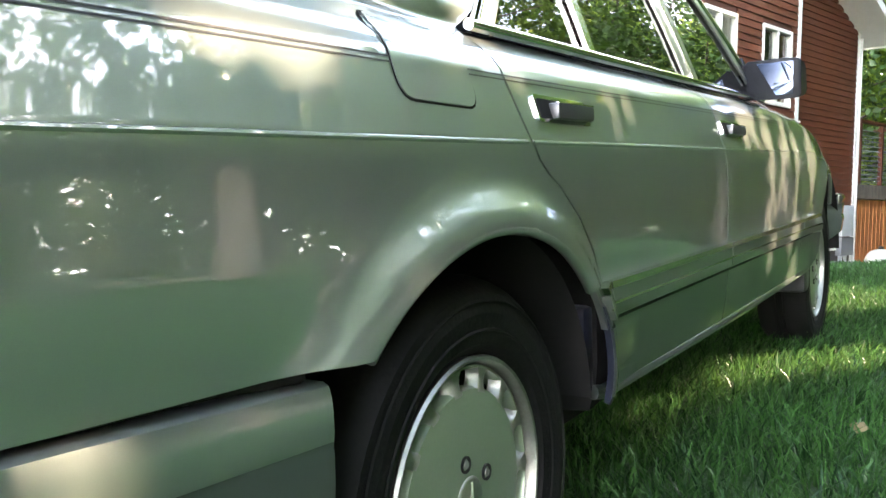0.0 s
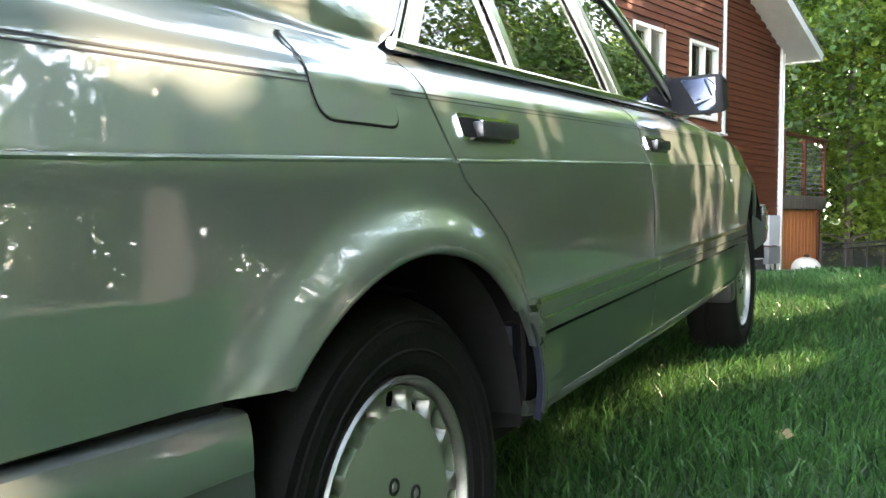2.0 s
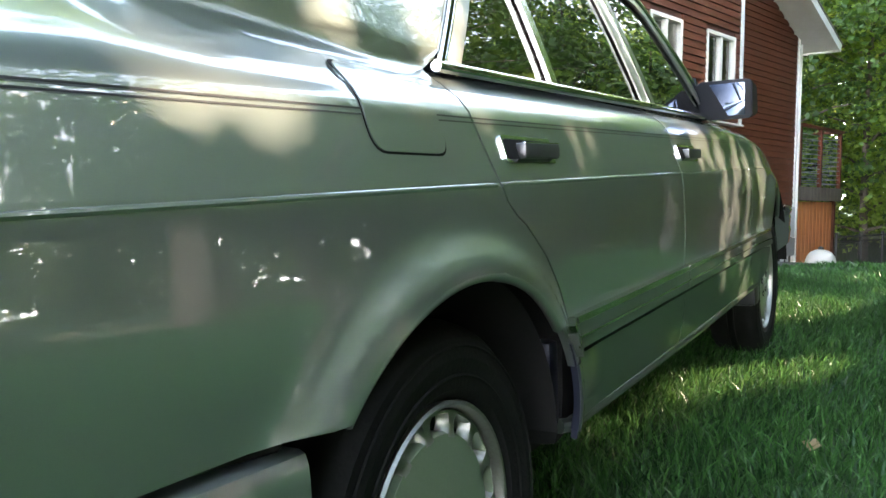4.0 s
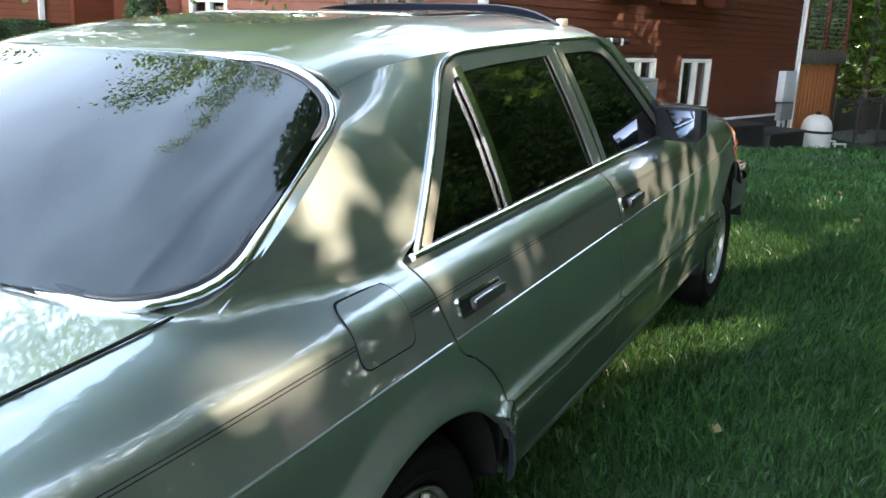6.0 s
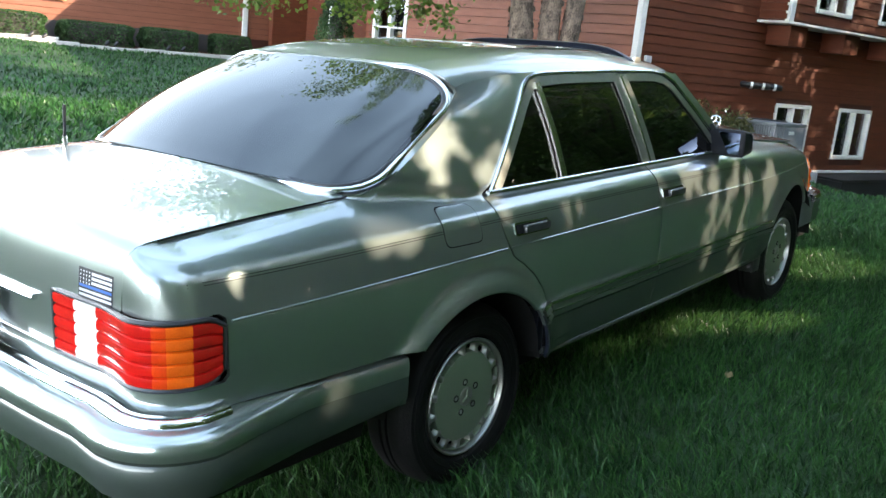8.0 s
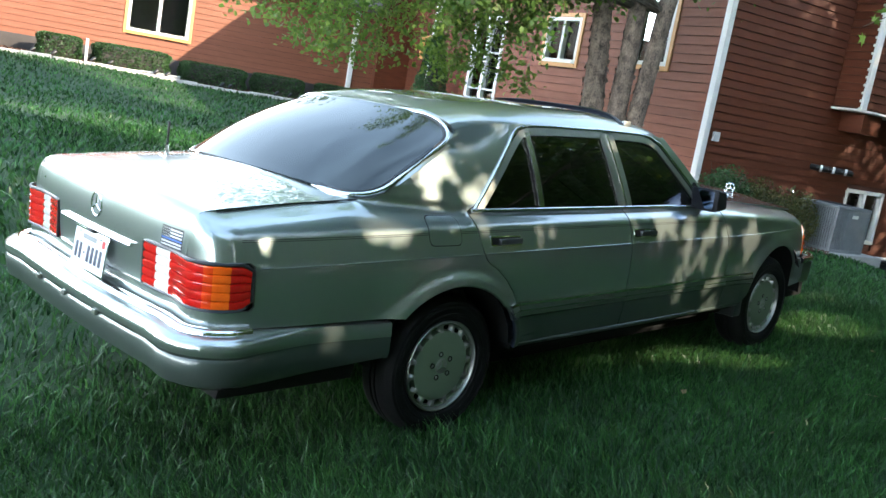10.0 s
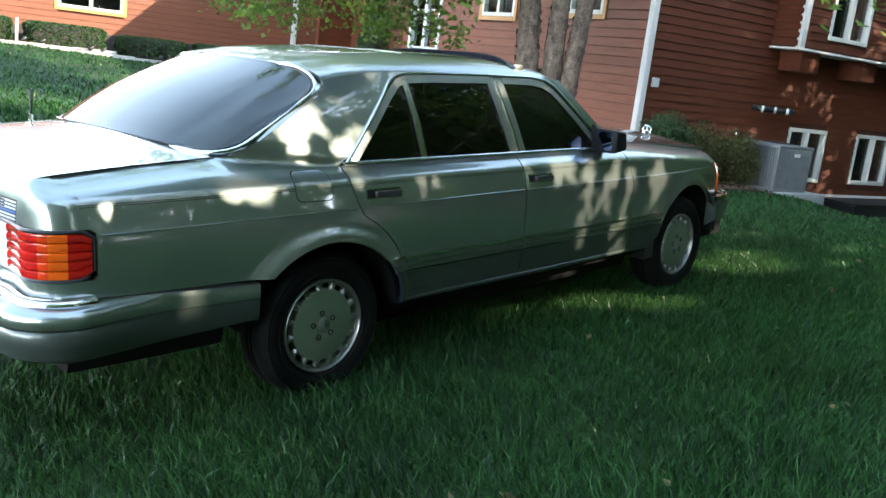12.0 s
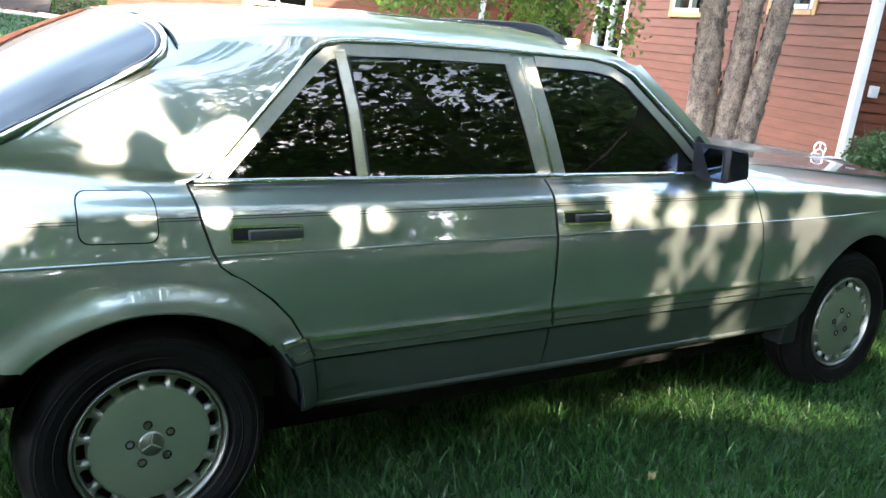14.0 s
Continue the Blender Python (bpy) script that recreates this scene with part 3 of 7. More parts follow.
# long wall facing the car's rear, with the entry recess
W2_HOLES = [(1.3, 2.25, 2.66, 4.3), (3.95, 5.1, 2.56, 3.5), (6.72, 8.1, 0.9, 3.5)]
wall_north = wall_mesh("wall_north", 0.19, 8.4, -0.6, EAVE_L, W2_HOLES, on_w2, 0.18, BACKING)
tagged(wall_north, "red lap-sided long wall of the house, coloured paler as if lit", "house wall", kind="structure")
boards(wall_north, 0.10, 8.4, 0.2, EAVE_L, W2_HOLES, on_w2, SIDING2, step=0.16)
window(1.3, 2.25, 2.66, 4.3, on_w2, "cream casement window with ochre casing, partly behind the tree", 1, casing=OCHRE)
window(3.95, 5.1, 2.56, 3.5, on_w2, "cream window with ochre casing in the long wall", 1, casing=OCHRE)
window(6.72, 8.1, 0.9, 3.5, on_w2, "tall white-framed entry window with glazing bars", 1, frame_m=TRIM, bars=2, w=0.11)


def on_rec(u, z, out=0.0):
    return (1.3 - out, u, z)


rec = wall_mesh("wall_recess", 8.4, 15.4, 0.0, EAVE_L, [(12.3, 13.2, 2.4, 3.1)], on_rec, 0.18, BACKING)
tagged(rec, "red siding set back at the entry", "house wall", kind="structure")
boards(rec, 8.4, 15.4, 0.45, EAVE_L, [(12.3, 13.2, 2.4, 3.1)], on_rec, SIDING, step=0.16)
window(12.3, 13.2, 2.4, 3.1, on_rec, "small ochre-framed window by the entry", 0, frame_m=OCHRE)
ret = part("wall_recess_end", boxed(0.0, 1.3, 8.4, 8.58, 0.0, EAVE_L), SIDING)
ret.matrix_world = HOUSE
tagged(ret, "red wall return beside the entry", "house wall", kind="structure")
for u in (10.2, 15.3):
    cb = part("trim", boxed(0.05 if u < 12 else -0.02, 0.2 if u < 12 else 0.13, u, u + 0.15, 0.5, 5.6, 0.008), TRIM)
    cb.matrix_world = HOUSE
    tagged(cb, "white painted porch post", "post", kind="structure")

# garden wing with the hedges


def on_w3(u, z, out=0.0):
    return (u, 15.4 - out, z)


W3_HOLES = [(-6.75, -5.05, 1.72, 3.4)]
wing = wall_mesh("wall_wing", -22.0, 1.3, 0.2, 3.9, W3_HOLES, on_w3, 0.18, BACKING)
tagged(wing, "sunlit red lap-sided wing of the house", "house wall", kind="structure")
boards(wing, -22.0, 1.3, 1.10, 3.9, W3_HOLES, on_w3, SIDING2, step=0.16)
window(-6.75, -5.05, 1.72, 3.4, on_w3, "wide white window with ochre casing above the hedge", 1, frame_m=TRIM, casing=OCHRE)
wf = part("foundation", boxed(-22, 0.0, 15.36, 15.5, 0.2, 1.11, 0.005), FOUND)
wf.matrix_world = HOUSE
tagged(wf, "dark foundation band behind the hedges", "foundation", kind="structure")
bm = boxed(-22.5, 1.4, -0.6, 4.6, 0.0, 0.2)
bmesh.ops.transform(bm, matrix=Matrix.Translation((0, 15.4, 3.75)) @ Matrix.Rotation(radians(20), 4, "X"), verts=bm.verts)
wr = part("roof_wing", bm, SHINGLE)
wr.matrix_world = HOUSE
tagged(wr, "shingled roof edge of the wing", "roof", kind="structure")
# back and side walls close the house
for nm, b in (("wall_south", (0.2, 12.4, 13.8, 14.0, -1.2, 4.6)), ("wall_west", (12.2, 12.4, 0.2, 13.8, -1.2, 4.6)), ("wall_wing_back", (-22, 1.3, 19.8, 20, 0.2, 5.2))):
    w_ = part(nm, boxed(*b), SIDING)
    w_.matrix_world = HOUSE
    tagged(w_, "plain red wall at the far side of the house", "house wall", kind="structure")




# ---------------- car ----------------
car = empty("car", "pale metallic green four-door sedan, tinted windows, parked on grass", "car", CAR)

top_z = table([-1.25, -1.15, -0.8, -0.42, 0.0, 2.1, 2.4, 3.0, 3.5, 3.8, 4.0], [0.955, 0.972, 0.996, 1.010, 1.003, 1.003, 0.985, 0.945, 0.905, 0.875, 0.85])
low_y = table([0.18, 0.26, 0.34, 0.40, 0.48, 0.56, 0.66, 0.74, 0.785, 0.80, 0.885], [0.80, 0.84, 0.868, 0.878, 0.884, 0.886, 0.889, 0.886, 0.882, 0.877, 0.850])
HUBS = ((-0.015, 0.318), (3.08, 0.318))
ARCH = ((0.412, 0.352), (0.425, 0.388))      # half length and height of the wheel openings


def side_y(x, z):
    """Half width of the body's side."""
    zt = top_z(x)
    za = min(0.885, zt - 0.09)
    zz = z + (0.885 - za) * min(max((z - 0.5) / 0.35, 0), 1)
    if zz <= 0.885:
        y = low_y(zz)
    else:
        q = (z - za) / (zt - za)
        y = 0.850 - 0.150 * q * q - 0.02 * q
    for (hx, hz), (ra, rb) in zip(HUBS, ARCH):
        r = math.hypot((x - hx) / ra, (z - hz) / rb) - 1
        y += (0.030 if hx < 1 else 0.020) * (math.exp(-(r / 0.135) ** 2.6) if r > 0 else 1)
    if x > 2.2:
        y -= 0.014 * min((x - 2.2) / 0.8, 1) ** 2
    if x > 2.7:
        y -= 0.125 * ((x - 2.7) / 1.1) ** 2
    if x < -0.5:
        y -= 0.022 * ((-0.5 - x) / 0.6) ** 2
    if x < -1.08:
        d = min(-1.08 - x, 0.108)
        y -= 0.11 - math.sqrt(max(0.11 ** 2 - d * d, 1e-6))
    if x > 3.58:
        d = min(x - 3.58, 0.118)
        y -= 0.12 - math.sqrt(max(0.12 ** 2 - d * d, 1e-6))
    return y


def glass_y(z):
    t = (z - 0.965) / 0.38
    return 0.790 - 0.128 * t - 0.030 * t * t


def x_dlo(z):
    return 0.115 + (z - 0.965) * 1.045


def x_rear(z):
    return -0.445 + (z - 1.0) * 1.90 + 1.3 * (z - 1.0) * (1.3 - z)


tumble = table([1.0, 1.08, 1.2, 1.31, 1.36], [0.045, 0.016, 0.010, 0.030, 0.036])


def cab(s):
    def f(x, z):
        y = glass_y(z)
        xd, xg = x_dlo(min(z, 1.33)) + 0.03, x_rear(z)
        if x < xd:
            t = (xd - x) / max(xd - xg, 0.15)
            y -= tumble(z) * t * t
        xa = 2.02 - (z - 1.08) * 1.17       # behind the front pillar the side turns in
        if x > xa:
            y -= 0.25 * (x - xa) ** 2
        return (x, s * y, z)
    return f


rail_z = table([-0.05, 0.15, 0.3, 0.45, 0.6, 1.2, 1.68, 1.85], [1.265, 1.314, 1.340, 1.352, 1.357, 1.359, 1.352, 1.325])


def side(s):
    return lambda x, z: (x, s * side_y(x, z), z)


def arch_at(i, z):
    """The angle at which wheel opening i reaches the height z."""
    return math.degrees(math.asin((z - HUBS[i][1]) / ARCH[i][1]))


def arc(i, a0, a1, n=18, grow=0.0):
    return [(HUBS[i][0] + (ARCH[i][0] + grow) * math.cos(radians(a)), HUBS[i][1] + (ARCH[i][1] + grow) * math.sin(radians(a))) for a in np.linspace(a0, a1, n)]


def cabin_blend(x, z):
    """How far the rear quarter's surface has become the pillar's."""
    g = min(max((0.02 - x) / 0.30, 0), 1)
    t = min(max((z - 0.925 + 0.02 * g) / (0.075 + 0.06 * g), 0), 1)
    w = min(max((x + 0.54) / 0.17, 0), 1)
    return t * t * (3 - 2 * t) * w * w * (3 - 2 * w)


def quarter(s):
    def f(x, z):
        t = cabin_blend(x, z)
        y0 = side_y(x, min(z, top_z(x)))
        if t > 0:
            y0 = lerp(y0, abs(cab(1)(x, z)[1]), t)
        return (x, s * y0, z)
    return f


G = 0.0036
BELT = 0.965
DOOR_R = [(0.100, BELT), (0.118, 0.876), (0.142, 0.80), (0.160, 0.765), (0.19, 0.742), (0.225, 0.724), (0.30, 0.668), (0.36, 0.605), (0.405, 0.535), (0.434, 0.470), (0.448, 0.374), (0.45, 0.345)]


def shift(pts, dx):
    return [(x + dx, z) for x, z in pts]


def both(fn):
    for s in (-1, 1):
        fn(s)


def top_line(x0, x1, n=14, drop=0.0):
    return [(x, top_z(x) - drop) for x in np.linspace(x0, x1, n)]


def car_side(s):
    fs, tw = side(s), (0, s, 0.15)
    # rear quarter with the pillar: boot edge, rear screen edge, roof line, door opening, door edge, wheel arch, bumper line, lamp notch
    q = top_line(-1.062, -0.47, 11) + [(x_rear(z), z) for z in np.linspace(1.012, 1.295, 8)] + [(0.1215, rail_z(0.1215) - 0.001)]
    q += [(x, rail_z(x)) for x in (0.15, 0.22, 0.3, 0.4, 0.5, 0.6)] + [(0.585, 1.345), (0.53, 1.338), (0.485, 1.31)]
    q += [(x_dlo(z), z) for z in np.linspace(1.27, 0.985, 6)] + [(x - G, z) for x, z in DOOR_R[:10]]
    q += arc(0, 26, 180 - arch_at(0, 0.552), 24) + [(-1.02, 0.575), (-1.19, 0.583), (-1.19, 0.640), (-1.03, 0.640), (-1.015, 0.655), (-1.015, 0.800), (-1.03, 0.812), (-1.062, 0.816)]
    skin("rear_quarter", q, quarter(s), PAINT, car, us=0.05, vs=0.02, toward=tw)
    # rear door
    rd = shift(DOOR_R, G)[::-1] + [(1.278, BELT), (1.280, 0.77), (1.283, 0.52), (1.276, 0.40), (1.274, 0.345)]
    k = [i for i, p in enumerate(rd) if p[1] >= 0.478]
    rdoor = skin("rear_door", [(0.432 + G, 0.478)] + [rd[i] for i in k] + [(1.282, 0.478)], fs, PAINT, car, us=0.08, vs=0.02, toward=tw)
    skin("lower_cladding", [(0.432 + G, 0.474), (0.447 + G, 0.374), (0.45 + G, 0.345), (1.274, 0.345), (1.282, 0.474)], fs, CLAD, rdoor, us=0.2, vs=0.02, toward=tw, off=0.004)
    # front door
    fd = [(1.284 + G, BELT), (1.286 + G, 0.77), (1.289 + G, 0.52), (1.288, 0.478), (2.345, 0.478), (2.338, 0.66), (2.30, 0.85), (2.275, 0.955), (2.2, BELT)]
    fdoor = skin("front_door", fd, fs, PAINT, car, us=0.1, vs=0.02, toward=tw)
    skin("lower_cladding", [(1.288, 0.474), (1.280, 0.345), (2.325, 0.345), (2.345, 0.474)], fs, CLAD, fdoor, us=0.2, vs=0.02, toward=tw, off=0.004)
    # front wing
    fa = arc(1, 180 - arch_at(1, 0.478), 38, 22)
    fw = [(2.345 + 2 * G, 0.478)] + fa + [(3.45, 0.56), (3.66, 0.58), (3.695, 0.60), (3.695, 0.80)] + top_line(3.69, 2.26, 16)[:-1] + [(2.275 + 2 * G, 0.96), (2.30 + 2 * G, 0.85), (2.338 + 2 * G, 0.66)]
    wing_ = skin("front_wing", fw, fs, PAINT, car, us=0.06, vs=0.02, toward=tw)
    skin("lower_cladding", [(2.352, 0.474), (2.33, 0.345), (2.60, 0.345), (2.66, 0.40), (2.69, 0.474)], fs, CLAD, wing_, us=0.2, vs=0.02, toward=tw, off=0.004)
    # protective moulding with a bright lip, and the sill rail
    for a0, a1, a2, x1, x2, nm in ((0.362, 0.326, 0.314, 0.421, 0.396, "quarter_moulding"), (0.431, 0.411, 0.405, 1.28, 1.28, "door_moulding"), (1.292, 1.292, 1.292, 2.34, 2.34, "door_moulding"), (2.35, 2.35, 2.35, 2.68, 2.68, "wing_moulding")):
        m_ = skin(nm, rounded([(a0, 0.487), (x1, 0.487), (x2, 0.535), (a1, 0.535)], 0.006, 2), fs, MOULD, car, us=0.3, vs=0.012, toward=tw, off=0.015, thick=0.016)
        skin("bright_lip", [(a1, 0.536), (x2, 0.536), (x2 - 0.002, 0.549), (a2, 0.549)], fs, BRIGHT, m_, "bright metal lip", us=0.3, vs=0.005, toward=tw, off=0.0165, thick=0.017)
        skin("bright_lip", [(a0 + 0.6 * (a1 - a0), 0.507), (x1 + 0.5 * (x2 - x1), 0.507), (x1 + 0.55 * (x2 - x1), 0.512), (a0 + 0.65 * (a1 - a0), 0.512)], fs, BRIGHT, m_, us=0.3, vs=0.005, toward=tw, off=0.017, thick=0.004)
    skin("quarter_cladding", [(0.404, 0.345), (0.446, 0.345), (0.443, 0.374), (0.427, 0.474), (0.362, 0.474), (0.392, 0.41)], fs, CLAD, car, us=0.02, vs=0.02, toward=tw, off=0.007)
    bm = bmesh.new()
    tube(bm, [(0.436, s * 0.852, 0.339), (0.462, s * 0.862, 0.336), (1.5, s * 0.866, 0.332), (2.60, s * 0.862, 0.338)], 0.014, 10)
    part("sill_rail", bm, CLAD, car, "rounded sill edge")
    part("sill", boxed(0.42, 2.66, min(s * 0.50, s * 0.77), max(s * 0.50, s * 0.77), 0.25, 0.345, 0.03), DARKGAP, car, "dark underside of the sill")
    # pinstripes and swage line
    for z in (0.8885, 0.8815):
        skin("pinstripe", [(-1.10, z), (2.27, z), (2.27, z + 0.0022), (-1.10, z + 0.0022)], fs, BLACKP, car, us=0.1, vs=0.01, toward=tw, off=0.0012, thick=0)
    for x0, x1, n_ in ((-1.0, 0.13, 1), (0.15, 1.277, 1), (1.29, 2.31, 1), (2.33, 3.5, 1)):
        bm = bmesh.new()
        tube(bm, [(x, s * (side_y(x, 0.79) - 0.0018), 0.79) for x in np.linspace(x0, x1, 16)], 0.0038, 8)
        part("swage_line", bm, PAINT, car)


both(car_side)


# dark shell inside the skin, floor
def car_shell():
    bm = bmesh.new()
    rings = []
    for x in np.linspace(-1.1, 3.55, 40):
        ring = []
        for s in (-1, 1):
            zs_ = np.linspace(0.30, min(top_z(x) - 0.03, 0.93), 14)
            pts = []
            for z in zs_:
                y = side_y(x, z) - 0.03
                for (hx, hz), (ra, rb) in zip(HUBS, ARCH):
                    if math.hypot((x - hx) / ra, (z - hz) / rb) < 1.1:
                        y = 0.52
                pts.append((x, s * y, z))
            ring += pts if s < 0 else pts[::-1]
        rings.append([bm.verts.new(p) for p in ring])
    for a, b in zip(rings, rings[1:]):
        n = len(a)
        for k in range(n):
            bm.faces.new((a[k], a[(k + 1) % n], b[(k + 1) % n], b[k]))
    bm.faces.new(rings[0])
    bm.faces.new(rings[-1][::-1])
    bmesh.ops.recalc_face_normals(bm, faces=bm.faces)
    part("inner_shell", bm, DARKGAP, car, "dark inner body seen through the gaps", angle=0)


car_shell()
part("underbody", boxed(0.30, 2.80, -0.60, 0.60, 0.125, 0.31, 0.03), DARKGAP, car, "dark underside of the car")


# ---- greenhouse ----
roof_half = table([-0.05, 0.12, 0.16, 0.22, 0.3, 0.4, 0.5, 0.6, 1.9], [abs(cab(1)(x, rail_z(x))[1]) - 0.002 for x in (0.12, 0.12, 0.16, 0.22, 0.3, 0.4, 0.5, 0.6)] + [0.622])


def roof_z(x, y):
    zm = roof_mid(x)
    return zm - (zm - rail_z(x)) * abs(y / roof_half(x)) ** 6.5


roof_mid = table([-0.05, 0.1, 0.4, 0.8, 1.2, 1.5, 1.75, 1.9], [1.345, 1.383, 1.424, 1.443, 1.443, 1.430, 1.402, 1.375])


def greenhouse(s):
    f, tw = cab(s), (0, s, 0.4)
    zr = 1.357
    # roof rail above the doors
    rail = [(0.60, 1.335), (1.68, 1.335), (1.74, 1.32), (1.80, 1.334), (1.72, 1.350), (1.6, 1.354), (1.2, 1.359), (0.60, 1.357)]
    skin("roof_rail", rail, f, PAINT, car, us=0.1, vs=0.01, toward=tw)
    # front pillar
    skin("front_pillar", [(1.74, 1.33), (2.10, 1.02), (2.14, 0.965), (2.22, 0.965), (2.20, 1.0), (1.80, 1.345)], f, PAINT, car, us=0.05, vs=0.05, toward=tw)
    # door frames and bright surrounds
    def bar(nm, pts, w, m, off, parent=car, label=""):
        """A strip of width w along a line in the side plane."""
        P = [Vector(p) for p in pts]
        L, Rr = [], []
        for i, p in enumerate(P):
            d = (P[min(i + 1, len(P) - 1)] - P[max(i - 1, 0)]).normalized()
            n = Vector((-d.y, d.x))
            L.append(tuple(p + n * w / 2))
            Rr.append(tuple(p - n * w / 2))
        return skin(nm, L + Rr[::-1], f, m, parent, label, us=0.08, vs=0.04, toward=tw, off=off, thick=max(off, 0.006))
    outer = [(x_dlo(z) + 0.012, z) for z in np.linspace(0.972, 1.255, 7)] + [(0.447, 1.274), (0.466, 1.295), (0.487, 1.313), (0.513, 1.329), (0.545, 1.340), (0.585, 1.347), (0.64, 1.351), (0.8, 1.3535), (1.2, 1.355), (1.55, 1.350), (1.66, 1.338), (1.74, 1.305), (1.9, 1.165), (2.06, 1.025)]
    bm = bmesh.new()
    tube(bm, [Vector(f(x, z)) + Vector((0, s * 0.003, 0.001)) for x, z in outer], 0.0092, 10)
    part("window_surround", bm, CHROME, car, "bright metal window surround", angle=60)
    inner = [(x_dlo(z) + 0.048, z) for z in np.linspace(0.972, 1.24, 8)] + [(0.493, 1.276), (0.535, 1.308), (0.59, 1.322), (0.8, 1.3285), (1.2, 1.330)]
    bar("door_frame", inner, 0.034, FRAMEM, 0.006)
    bar("door_frame", [(1.30, 1.330), (1.55, 1.325), (1.64, 1.312), (1.71, 1.28), (1.87, 1.14), (2.02, 1.005)], 0.034, FRAMEM, 0.006)
    bar("centre_pillar", [(1.273, 0.975), (1.238, 1.15), (1.200, 1.335)], 0.060, FRAMEM, 0.006, label="pale door pillar between the windows")
    bar("centre_pillar", [(1.335, 0.975), (1.305, 1.15), (1.268, 1.335)], 0.050, FRAMEM, 0.007)
    bar("bright_lip", [(1.303, 0.975), (1.270, 1.15), (1.233, 1.335)], 0.012, BRIGHT, 0.011)
    bar("quarter_divider", [(0.600, 0.975), (0.594, 1.15), (0.575, 1.318)], 0.034, BRIGHT, 0.010, label="bright divider bar of the rear door window")
    bar("rubber_seal", [(0.623, 0.975), (0.617, 1.15), (0.598, 1.312)], 0.010, BLACKP, 0.004)
    for x0, x1, e in ((0.112, 1.281, 1), (1.287, 2.15, 0)):
        bm = bmesh.new()
        tube(bm, [Vector(f(x, 0.9705)) + Vector((0, s * 0.006, 0)) for x in np.linspace(x0, x1, 10)], 0.0095, 10)
        part("belt_trim", bm, CHROME, car, "bright belt trim under the windows", angle=60)
    # glass
    skin("quarter_glass", [(0.15, 0.975), (0.60, 0.975), (0.58, 1.32), (0.54, 1.31), (0.49, 1.28)], f, TINT, car, "dark tinted quarter glass", us=0.15, vs=0.08, toward=tw, off=-0.004, thick=0.004)
    skin("rear_door_glass", [(0.605, 0.975), (1.28, 0.975), (1.205, 1.33), (0.585, 1.325)], f, TINT, car, "dark tinted door glass", us=0.15, vs=0.08, toward=tw, off=-0.004, thick=0.004)
    skin("front_door_glass", [(1.32, 0.975), (2.07, 0.970), (2.02, 1.02), (1.72, 1.29), (1.63, 1.33), (1.255, 1.335)], f, TINT, car, "dark tinted door glass", us=0.15, vs=0.08, toward=tw, off=-0.004, thick=0.004)


both(greenhouse)


def roof_panel():
    f = lambda x, y: (x, y, roof_z(x, y))
    out = []
    n = 15
    for y in np.linspace(-0.615, 0.615, n):
        out.append((1.65 + 0.10 * (y / 0.62) ** 2, y))
    for x in np.linspace(1.70, 0.22, 12)[1:]:
        out.append((x, roof_half(x)))
    hw = roof_half(0.122)
    for y in np.linspace(hw, -hw, n):
        out.append((0.070 + 0.052 * (y / hw) ** 2, y))
    for x in np.linspace(0.22, 1.70, 12)[:-1]:
        out.append((x, -roof_half(x)))
    skin("roof", out, f, PAINT, car, us=0.08, vs=0.022, toward=(0, 0, 1))
    # sliding roof panel outline, and the dark wind deflector standing across the roof
    pan = rounded([(0.78, -0.42), (1.50, -0.42), (1.50, 0.42), (0.78, 0.42)], 0.05)
    skin("roof_gap", pan, f, DARKGAP, car, us=0.1, vs=0.1, toward=(0, 0, 1), off=0.0008, thick=0)
    skin("sunroof", [(lerp(1.14, x, 0.985), y * 0.985) for x, y in pan], f, PAINT, car, us=0.08, vs=0.05, toward=(0, 0, 1), off=0.003, thick=0.002)
    bm = bmesh.new()
    rows_ = []
    for k in range(25):
        y = lerp(-0.56, 0.56, k / 24)
        q_ = 1 - abs(y / 0.56) ** 3
        x = 1.615 - 0.10 * (y / 0.56) ** 2
        z = roof_z(x, y)
        h = 0.008 + 0.036 * q_
        rows_.append([bm.verts.new(p) for p in ((x + 0.015, y, z - 0.01), (x - 0.01, y, z + h * 0.6), (x - 0.045, y, z + h), (x - 0.055, y, z + h - 0.004), (x - 0.02, y, z + h * 0.5), (x + 0.002, y, z - 0.01))])
    for a, b in zip(rows_, rows_[1:]):
        for i in range(6):
            bm.faces.new((a[i], a[(i + 1) % 6], b[(i + 1) % 6], b[i]))
    bm.faces.new(rows_[0])
    bm.faces.new(rows_[-1][::-1])
    bmesh.ops.recalc_face_normals(bm, faces=bm.faces)
    dfl = part("wind_deflector", bm, NAVY, car, "dark curved sunroof wind deflector", angle=50)
    for y in (-0.555, 0.555):
        part("deflector_foot", boxed(1.50, 1.56, y - 0.012, y + 0.012, roof_z(1.53, y) - 0.01, roof_z(1.53, y) + 0.022, 0.006), RIMM, dfl, "pale metal foot")


roof_panel()


def quad_surface(bl, bc, tl, tc, hw_b, hw_t, bulge):
    """A screen: corners and centre points (x, z) at its lower and upper edge, half widths, outward bulge."""
    def f(u, v):
        hw = lerp(hw_b, hw_t, v) + (0.042 * math.sin(math.pi * min(max(v, 0), 1)) if bl[0] < 1 else 0)
        y = u * hw
        q = 0.35 * u * u + 0.65 * u ** 6
        x = lerp(lerp(bc[0], bl[0], q), lerp(tc[0], tl[0], q), v)
        z = lerp(lerp(bc[1], bl[1], q), lerp(tc[1], tl[1], q), v)
        b = bulge * math.sin(math.pi * min(max(v, 0), 1))
        return (x + b * (0.5 if bl[0] > 1 else -0.5), y, z + b * 0.8)
    return f


